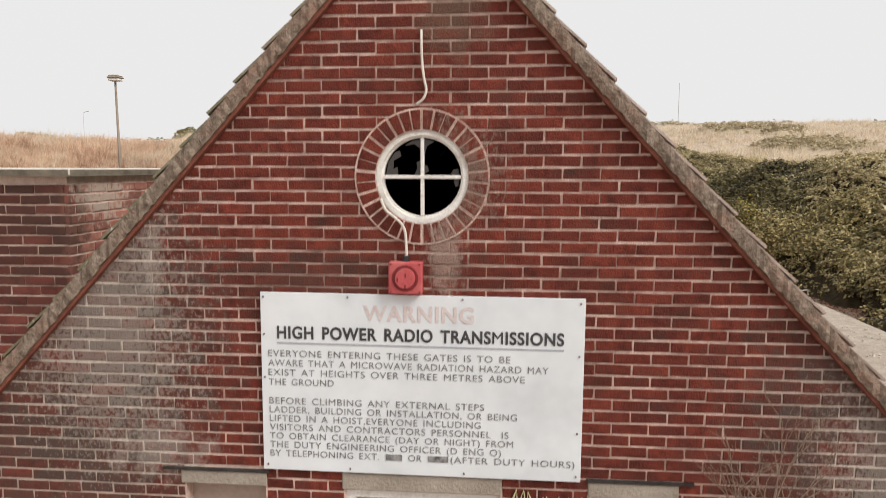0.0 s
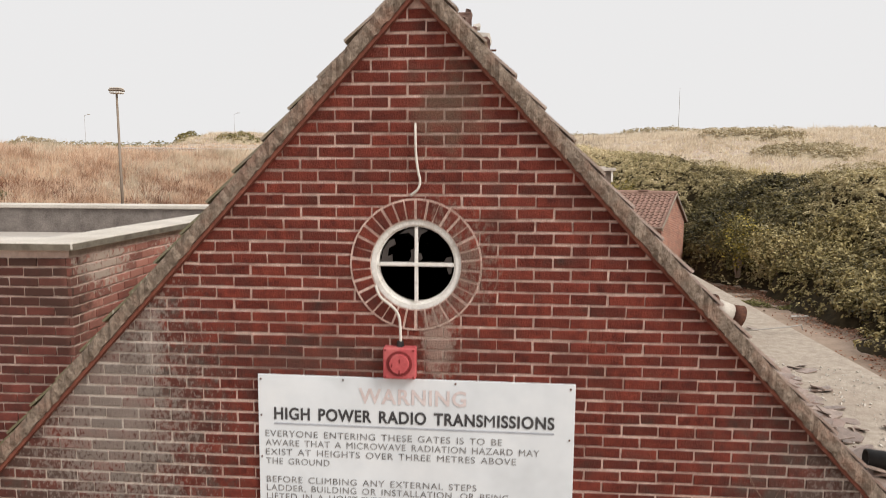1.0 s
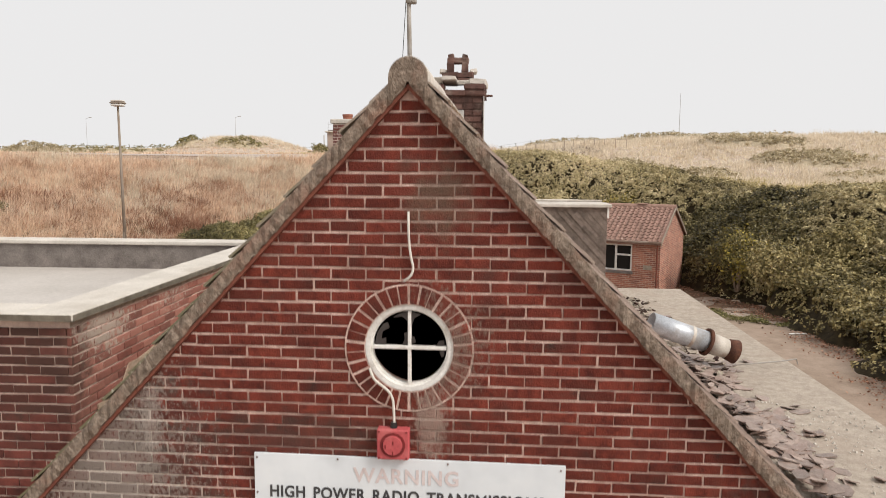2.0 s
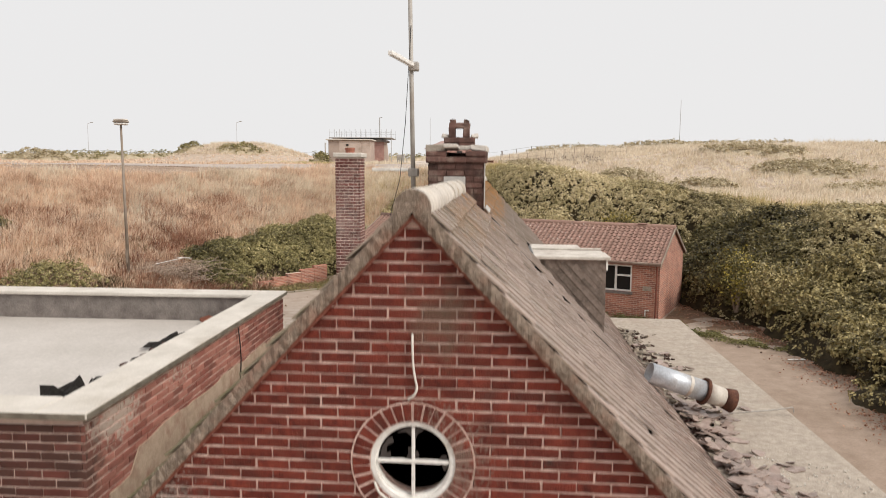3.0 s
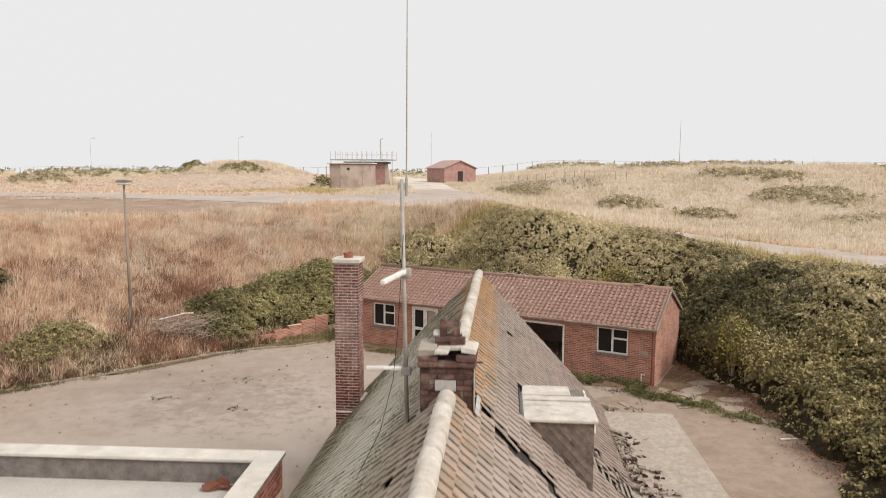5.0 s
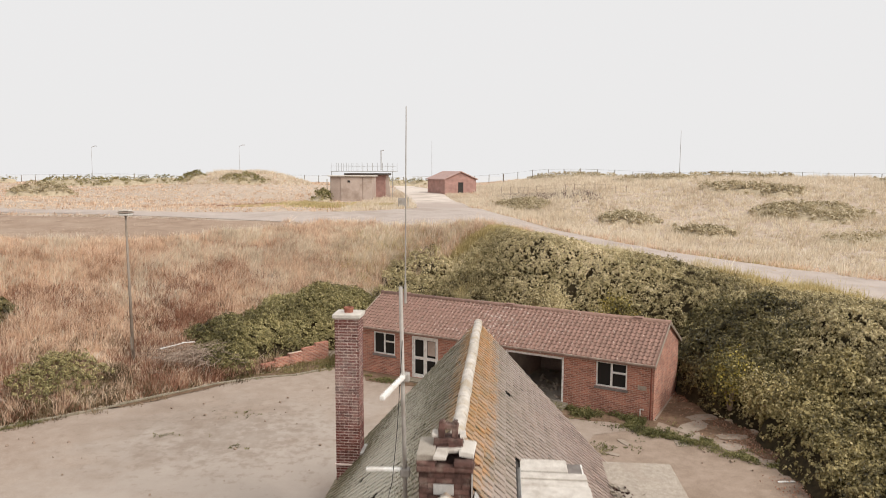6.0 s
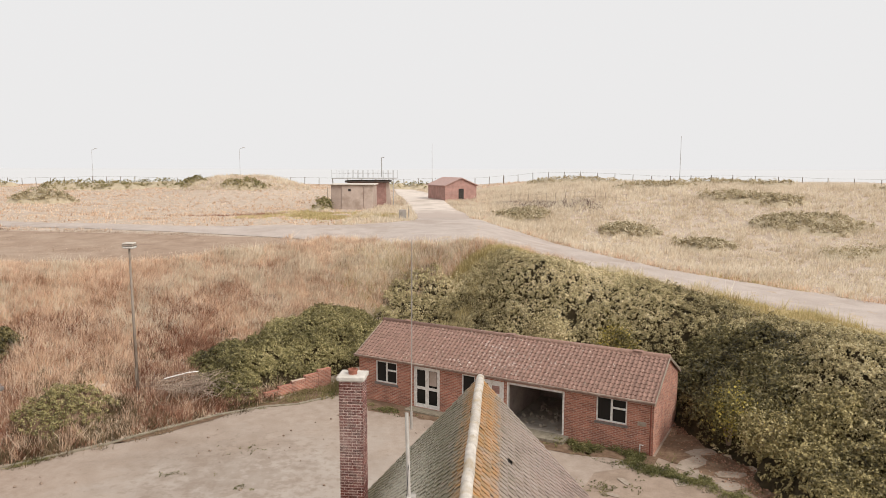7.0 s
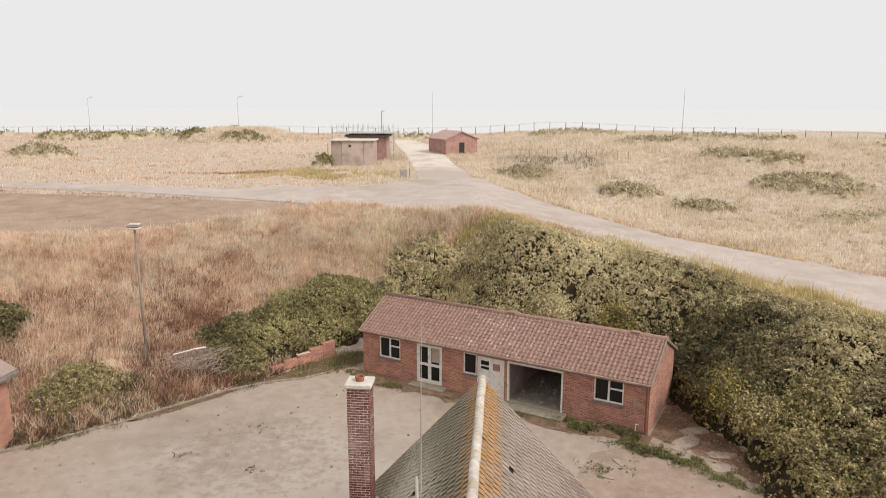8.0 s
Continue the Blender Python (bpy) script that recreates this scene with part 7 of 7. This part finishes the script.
blades("withered_patch", 12000, (-1, 15), (71, 87), (0.15, 0.5), 0.08, L_BURNT, "dark withered stalks beside the low rail fence", 27, off_road, 0.6, 10, lambda x, y: np.exp(-((0.62 * (x - 1.5) + 0.78 * (y - 85.0)) / 1.6) ** 2) * step(0, 1.5, x) * (1 - step(10.5, 12.5, x)), 0.2)
blades("weedy_bank_foot", 230000, (-30, -6), (17, 40), (0.10, 0.42), 0.05, L_RANK, "rank olive weeds mixed with straw at the bank's foot", 6, bank_grass, 0.95, 14, lambda x, y: np.exp(-(edge_distance(PIT, x, y) / 4.2) ** 2) * (waves(x, y, 1.1, 9) > -0.45), 0.12)
blades("dead_bracken", 240000, (-36, -9), (20, 48), (0.20, 0.62), 0.05, L_FERN, "reddish-brown dead bracken through the lower bank", 18, bank_grass, 0.7, 16, lambda x, y: np.exp(-((edge_distance(PIT, x, y) - 5.2) / 4.8) ** 2) * np.clip(0.5 + 0.9 * waves(x, y, 0.55, 23), 0, 1), 0.16)
blades("bank_top_straw", 120000, (-34, -2), (30, 52), (0.35, 0.85), 0.04, L_FARGRASS, "pale tall straw along the top of the bank", 19, bank_grass, 0.5, 14, lambda x, y: np.exp(-((edge_distance(PIT, x, y) - 13.5) / 5.0) ** 2) * np.clip(0.5 + 0.8 * waves(x, y, 0.8, 29), 0, 1), 0.12)
blades("yard_edge_weeds", 46000, (-28, -8.5), (16, 34), (0.06, 0.28), 0.045, L_RANK, "rank weeds and leaf litter spilling over the yard edge", 22, lambda x, y: (edge_distance(PIT, x, y) < 1.0) & (~inside(PIT, x, y) | (edge_distance(PIT, x, y) < 0.45)), 1.0, 10, lambda x, y: np.clip(0.55 + waves(x, y, 1.4, 37), 0, 1), 0.13)
blades("bank_shoulder_straw", 70000, (-18, -3), (38, 51), (0.3, 0.8), 0.04, L_FARGRASS, "bright straw on the shoulder of the bank", 24, bank_grass, 0.5, 14, lambda x, y: np.exp(-((x + 11) / 5.5) ** 2 - ((y - 44) / 4.5) ** 2) * np.clip(0.6 + 0.7 * waves(x, y, 0.9, 43), 0, 1), 0.12)
blades("brown_ridge_grass", 9000, (-36, -17), (69, 77), (0.12, 0.45), 0.06, L_FERN, "low brown weeds along a bare track", 25, off_road, 0.7, 10, lambda x, y: np.exp(-((x + 25) / 6.0) ** 2 - ((y - 72.5 - 0.12 * (x + 25)) / 0.7) ** 2), 0.2)
blades("verge_grass_far", 30000, (-2, 32), (30, 62), (0.25, 0.7), 0.05, L_DRY, "taller brown grass along the far road verge", 16, off_road, 0.45, 10, lambda x, y: np.exp(-(edge_distance(np.array(ROAD_FAR[:9], float), x, y, False) / 0.9) ** 2), 0.2)
blades("bramble_crest_straw", 70000, (11, 24), (20, 38), (0.12, 0.45), 0.035, L_YELLOW, "pale straw and stalks over the bramble crest", 20, lambda x, y: ~inside(PIT, x, y) & off_road(x, y), 0.5, 12, lambda x, y: np.exp(-(edge_distance(np.array(ROAD_NEAR[:6], float), x, y, False) / 6.5) ** 2) * step(12.5, 16, x + 0.25 * (y - 30)) * np.clip(0.4 + waves(x, y, 0.9, 31), 0, 1), 0.2)
blades("straw_in_brambles", 40000, (-8, 20), (30, 49), (0.3, 0.8), 0.03, L_YELLOW, "straw-coloured stalks growing among the brambles", 7, lambda x, y: ~inside(PIT, x, y) & off_road(x, y), 0.3, 10, lambda x, y: np.exp(-(edge_distance(THICKET, x, y) / 1.8) ** 2) * (waves(x, y, 0.9, 19) > 0.1), 0.15)
blades("green_verge_grass", 60000, (-26, -9), (62, 77), (0.12, 0.40), 0.06, L_YELLOW, "greener grass tufts before the bunker", 4, lambda x, y: off_road(x, y), weight=lambda x, y: np.exp(-((x + 17) / 6) ** 2 - ((y - 70.5) / 3.2) ** 2) * (waves(x, y, 0.8, 4) > -0.2))
blades("mound_grass", 14000, (-53, -24), (94, 116), (0.25, 0.7), 0.07, L_FARGRASS, "pinkish dry grass over the mound", 14, lambda x, y: ((x + 38.5) / 10.5) ** 2 + ((y - 105) / 8) ** 2 < 1, 0.5, 10)
blades("yellow_verge_grass", 26000, (-14, -1), (41, 52), (0.25, 0.6), 0.05, L_YELLOW, "yellow-green grass between the road and the bank", 15, bank_grass, 0.5, 10, lambda x, y: np.exp(-((x + 6.5) / 3.4) ** 2 - ((y - 46.8) / 2.4) ** 2))
blades("shoulder_verge_straw", 30000, (-16, 1), (43, 52), (0.4, 0.9), 0.045, L_FARGRASS, "tall pale straw on the verge before the road", 28, bank_grass, 0.45, 12, lambda x, y: np.exp(-((x + 7.0) / 6.0) ** 2 - ((y - 48.0) / 1.8) ** 2), 0.15)
def oval(cx, cy, rx, ry, rz=0, n=14, seed=0):
    r = random.Random(seed)
    c, s = math.cos(radians(rz)), math.sin(radians(rz))
    pts = [(rx * math.cos(a) * r.uniform(0.75, 1.15), ry * math.sin(a) * r.uniform(0.75, 1.15)) for a in [6.2832 * k / n for k in range(n)]]
    return np.array([(cx + x * c - y * s, cy + x * s + y * c) for x, y in pts])


for k, (cx, cy, rx, ry, rz, h, n) in enumerate(((13.2, 66.5, 2.8, 1.7, 0, 0.4, 2600), (18.3, 61.2, 2.8, 1.3, -20, 0.35, 1900), (29.6, 66.2, 4.8, 3.2, -20, 0.35, 4200), (31, 55.5, 5, 2.5, -20, 0.2, 1400), (3.3, 74.0, 3.0, 3.4, -30, 0.45, 3600), (27, 75.5, 6, 2.0, -30, 0.45, 3200), (-60, 88, 4.6, 2.4, 0, 1.4, 3500), (-46, 113, 9, 2.2, 0, 1.1, 2600), (-70, 116, 12, 2.4, 0, 1.2, 3600), (-97, 120, 12, 2.4, 0, 1.3, 3600), (-58, 120, 14, 2.0, 0, 1.1, 3000), (-45.2, 102, 1.5, 1.2, 0, 0.9, 1100), (12, 107, 9, 2.5, -20, 0.4, 2600), (30, 92, 9, 2.5, -40, 0.4, 2600), (47, 76, 6, 2.0, -40, 0.5, 2000), (-15, 120, 9, 2, 0, 0.9, 1600), (-19.6, 78.6, 0.8, 0.8, 0, 1.4, 900), (20, 88, 5, 1.5, -30, 0.5, 1800), (-36, 99, 3.4, 1.4, 0, 0.7, 1500))):
    thicket("scrub_patch", oval(cx, cy, rx, ry, rz, 14, k), h, n, 100 + k, "low grey-green scrub growing in the bleached grass", 0.11, L_GREEN if (cy > 98 and cx < 0) or cy == 78.6 else L_SCRUB, min(rx, ry) * 0.9, 0.25, 1.0, M_SCRUBBASE)
blades("bramble_fringe_grass", 70000, (-6, 9), (37, 48.5), (0.25, 0.6), 0.045, L_YELLOW, "yellow-green grass growing through the thin bramble edge", 33, lambda x, y: off_road(x, y) & inside(THICKET, x, y), 0.5, 12, lambda x, y: np.clip(1.1 - 0.17 * (x + 5), 0, 1) * step(39, 42, y + 0.5 * x) + np.exp(-(edge_distance(ROADS[0], x, y) / 2.0) ** 2), 0.14)
blades("roadside_grass", 60000, (-6, 20), (26, 50), (0.08, 0.26), 0.04, L_YELLOW, "low yellow-green grass along the near road verge", 5, lambda x, y: off_road(x, y) & ~inside(THICKET, x, y) & (edge_distance(ROADS[0], x, y) < 2.4))


def weeds(name, cx, cy, rx, ry, n, h, mat, label, seed, rz=0.0):
    """Weeds growing flat out of cracks on the level ground."""
    rs = np.random.RandomState(seed)
    a = rs.normal(0, 0.5, (n, 2)) * np.array([rx, ry])
    c, s = math.cos(radians(rz)), math.sin(radians(rz))
    x, y = cx + a[:, 0] * c - a[:, 1] * s, cy + a[:, 0] * s + a[:, 1] * c
    keep = waves(x, y, 2.6, seed) > 0.0
    x, y = x[keep], y[keep]
    hh = 0.6 * h * rs.uniform(0.2, 1.0, len(x)) * (0.5 + 0.6 * np.clip(waves(x, y, 2.6, seed), 0, 1))
    per = 5
    x, y, hh = (np.repeat(v, per) for v in (x, y, hh))
    p = np.stack([x + rs.normal(0, 0.05, len(x)), y + rs.normal(0, 0.05, len(x)), 0.03 + hh * rs.uniform(0, 1, len(x))], -1)
    up = np.tile(np.array([[0.0, 0.0, 1.0]]), (len(x), 1))
    return tagged(part(name, leaf_mesh(name, p, up, 0.030, rs, 0.8), mat), label, "weeds", kind="stuff")


for k, (cx, cy, rx, ry, n, h, rz) in enumerate(((3.9, 27.7, 0.8, 0.6, 1900, 0.75, -25), (5.9, 26.5, 1.5, 0.7, 2200, 0.50, -25), (7.4, 25.0, 2.0, 0.5, 1900, 0.34, -25), (9.6, 23.2, 1.6, 0.4, 900, 0.25, -30), (2.0, 28.2, 1.0, 0.4, 260, 0.2, -25), (-4.6, 31.3, 1.6, 0.4, 420, 0.2, -25), (-1.0, 29.7, 1.0, 0.35, 300, 0.2, -25), (-7.2, 33.0, 1.3, 0.5, 520, 0.22, -30), (-10.6, 31.2, 1.6, 0.25, 300, 0.15, 40), (-9.6, 26.5, 1.3, 0.6, 34, 0.05, 10), (-11.5, 23.9, 0.9, 0.3, 18, 0.05, 10), (-8.7, 23.0, 0.7, 0.3, 14, 0.05, 0), (-17.8, 24.3, 0.8, 0.3, 200, 0.25, 40), (4.5, 24.0, 1.2, 0.8, 120, 0.10, 20))):
    weeds("weed_patch", cx, cy, rx, ry, n, h, L_WEED, "straggling green weeds growing through cracked concrete", 60 + k, rz)
for k, (cx, cy, rx, ry, rz) in enumerate(((9.6, 26.0, 1.9, 0.8, -58), (10.6, 23.4, 1.6, 0.7, -60), (11.6, 19.6, 2.6, 0.6, -80), (3.0, 27.6, 1.6, 0.5, -25), (-3.2, 30.9, 2.6, 0.4, -25), (-9.0, 32.4, 1.6, 0.35, 40), (-13.6, 28.4, 2.6, 0.3, 48))):
    o = oval(cx, cy, rx, ry, rz, 22, 300 + k)
    flat_patch("leaf_litter", [tuple(p) for p in o], 0.030 + 0.002 * k, M_LITTER, "brown leaf litter and soil at the edge", "litter")
flat_patch("mossy_strip", [(-12.6, 30.0), (-10.7, 31.27), (-9.1, 31.82), (-7.9, 32.87), (-6.9, 33.6), (-6.6, 35.0), (-7.6, 36.4), (-8.6, 34.6), (-10.9, 32.2)], 0.046, M_LITTER, "dark soil and moss below the low wall", "soil")
rr = random.Random(91)
bm = bmesh.new()
rows = [[bm.verts.new(HUT @ Vector((x, y, 0.026))) for y in (0.0, -0.75 - rr.uniform(0, 0.7))] for x in np.linspace(-0.3, 14.7, 34)]
for p, q in zip(rows, rows[1:]):
    bm.faces.new((p[0], p[1], q[1], q[0]))
tagged(part("hut_front_soil", bm, M_LITTER), "dark soil and litter along the front of the hut", "soil", kind="structure")
flat_patch("hut_side_soil", [(6.85, 26.85), (7.8, 28.9), (8.8, 31.1), (9.2, 31.0), (10.0, 28.6), (11.2, 25.4), (11.8, 22.4), (10.9, 22.3), (9.6, 24.6), (8.3, 25.4)], 0.024, M_LITTER, "bare brown soil and leaf litter beside the hut", "soil")
blades("low_wall_weeds", 16000, (-13, -6), (29.5, 38), (0.10, 0.32), 0.035, L_GREEN, "low green weeds and moss below the wall", 17, lambda x, y: (edge_distance(PIT, x, y) < 1.6) & (y > 31.3 + 0.45 * (x + 10.7)) & (y < 34.6 + 1.0 * (x + 8.6)), 0.5, 12, lambda x, y: 0.4 + 0.6 * (waves(x, y, 1.6, 5) > 0), 0.12)
rs9 = np.random.RandomState(92)
lx, ly = rs9.uniform(6, 13.2, 90000), rs9.uniform(12, 32, 90000)
ok = inside(PIT, lx, ly) & (rs9.uniform(0, 1, 90000) < np.exp(-(np.minimum(edge_distance(PIT, lx, ly), edge_distance(TOE, lx, ly)) / 1.0) ** 2) * np.clip(0.5 + waves(lx, ly, 1.3, 41), 0, 1))
lx, ly = lx[ok][:9000], ly[ok][:9000]
up = np.tile(np.array([[0.0, 0.0, 1.6]]), (len(lx), 1))
tagged(part("fallen_leaves", leaf_mesh("fallen_leaves", np.stack([lx, ly, 0.04 + 0.03 * rs9.uniform(0, 1, len(lx))], -1), up, 0.035, rs9), L_FERN), "brown dead leaves strewn along the foot of the brambles", "leaves", kind="stuff")
ob = part("discarded_board", box(bmesh.new(), (-0.28, -0.04, 0.0), (0.28, 0.04, 0.025), 0.004), M_WHITE)
ob.matrix_basis = pose(9.75, 21.6, 0.03, 0, 0, 8)
tagged(ob, "short pale board lying in the leaf litter", "board")
M_SLABLET = material("dusty_broken_concrete", (0.29, 0.232, 0.182), (0.385, 0.315, 0.255), 3, 0.95, 0.5, 40, c3=(0.235, 0.18, 0.138), big=1.2)
rs = random.Random(44)
for k, (x, y, s) in enumerate(((8.2, 26.3, 0.8), (8.9, 27.4, 0.6), (9.3, 25.4, 0.5), (7.6, 25.0, 0.7), (8.7, 24.4, 0.6), (5.2, 24.5, 0.28), (4.6, 23.4, 0.24), (9.9, 23.0, 0.5))):
    pts = [(1.5 * s * rs.uniform(0.6, 1.0) * math.cos(a), s * 0.75 * rs.uniform(0.6, 1.0) * math.sin(a)) for a in [0.3, 0.7, 1.9, 2.6, 3.4, 3.8, 5.0, 5.7]]
    ob = part("broken_slab", prism(bmesh.new(), pts, "z", -0.06, 0.012), M_SLABLET)
    ob.matrix_basis = pose(x, y, 0.030, rs.uniform(-0.8, 0.8), rs.uniform(-0.8, 0.8), rs.uniform(0, 360))
    tagged(ob, "broken pale concrete slab lying in the dirt", "slab", "broken slabs by the hut")
bm = bmesh.new()
for k in range(150):
    u = rs.random()
    x, y = (rs.gauss(9.2, 1.1), rs.gauss(24.6, 1.4)) if u < 0.35 else ((rs.uniform(-9, 6), rs.gauss(29.5, 2.0)) if u < 0.6 else (rs.uniform(-18, -3), rs.uniform(18, 31)))
    if y > 33 - 0.47 * (x + 6.3) - 0.3:
        continue
    s = rs.uniform(0.012, 0.05)
    box(bm, (-s, -s * 0.8, -s * 0.5), (s, s * 0.8, s * 0.5), 0, pose(x, y, 0.03 + s * 0.3, rs.uniform(0, 60), rs.uniform(0, 60), rs.uniform(0, 180)))
tagged(part("scattered_rubble", bm, M_PATH), "small dull stones and litter scattered over the yard", "rubble", kind="stuff")

# dead sapling against the gable
rs = random.Random(8)
sap = empty("dead_sapling", HOUSE @ pose(2.12, -0.12, 1.2), "leafless pale sapling growing against the gable", "sapling")
def grow(bm, p, d, l, r, depth):
    q = p + d * l
    rod(bm, p, q, r, r * 0.65, 5)
    if depth == 0 or r < 0.002:
        return
    for k in range(2 + (depth > 2)):
        nd = (d + Vector((rs.gauss(0, 0.42), rs.gauss(0, 0.08), rs.gauss(0.2, 0.3)))).normalized()
        grow(bm, q if k else p.lerp(q, 0.6), nd, l * rs.uniform(0.5, 0.78), r * 0.62, depth - 1)
for d, l in (((-0.40, 0, 0.8), 0.38), ((0.02, 0, 1), 0.42), ((0.14, 0, 1), 0.34), ((-0.2, 0, 1), 0.30)):
    bm = bmesh.new()
    grow(bm, Vector((0, 0, 0.3)), Vector(d).normalized(), l, 0.010, 4)
    part("limb", bm, M_SAPLING, sap)
part("stem", rod(bmesh.new(), (0, 0, -1.3), (0, 0, 0.35), 0.02, 0.014, 6), M_SAPLING, sap)
# dead stalks and boards dumped on the bank
rs = random.Random(18)
pile = empty("brushwood_pile", pose(-14.5, 31.1, 0.75), "heap of dead stalks and pale boards on the bank", "brushwood")
bm = bmesh.new()
for k in range(400):
    a, l = rs.uniform(0, 6.28), rs.uniform(0.4, 1.2)
    p = Vector((rs.gauss(0, 0.9), rs.gauss(0, 0.5), rs.uniform(0.0, 0.7)))
    rod(bm, p, p + Vector((math.cos(a) * l, math.sin(a) * l, rs.uniform(-0.3, 0.3))), 0.012, 0.006, 4)
part("dead_brush", bm, M_TWIG, pile)["kind"] = "stuff"
for k, (x, y, z, l, rz, ry) in enumerate(((-0.4, 0.1, 0.75, 1.2, 18, -12), (0.3, 0.2, 0.9, 0.7, 60, 8))):
    part("board", box(bmesh.new(), (-l / 2, -0.05, -0.015), (l / 2, 0.05, 0.015), 0.003, pose(x, y, z, 0, ry, rz)), M_WHITE, pile, "pale discarded board")
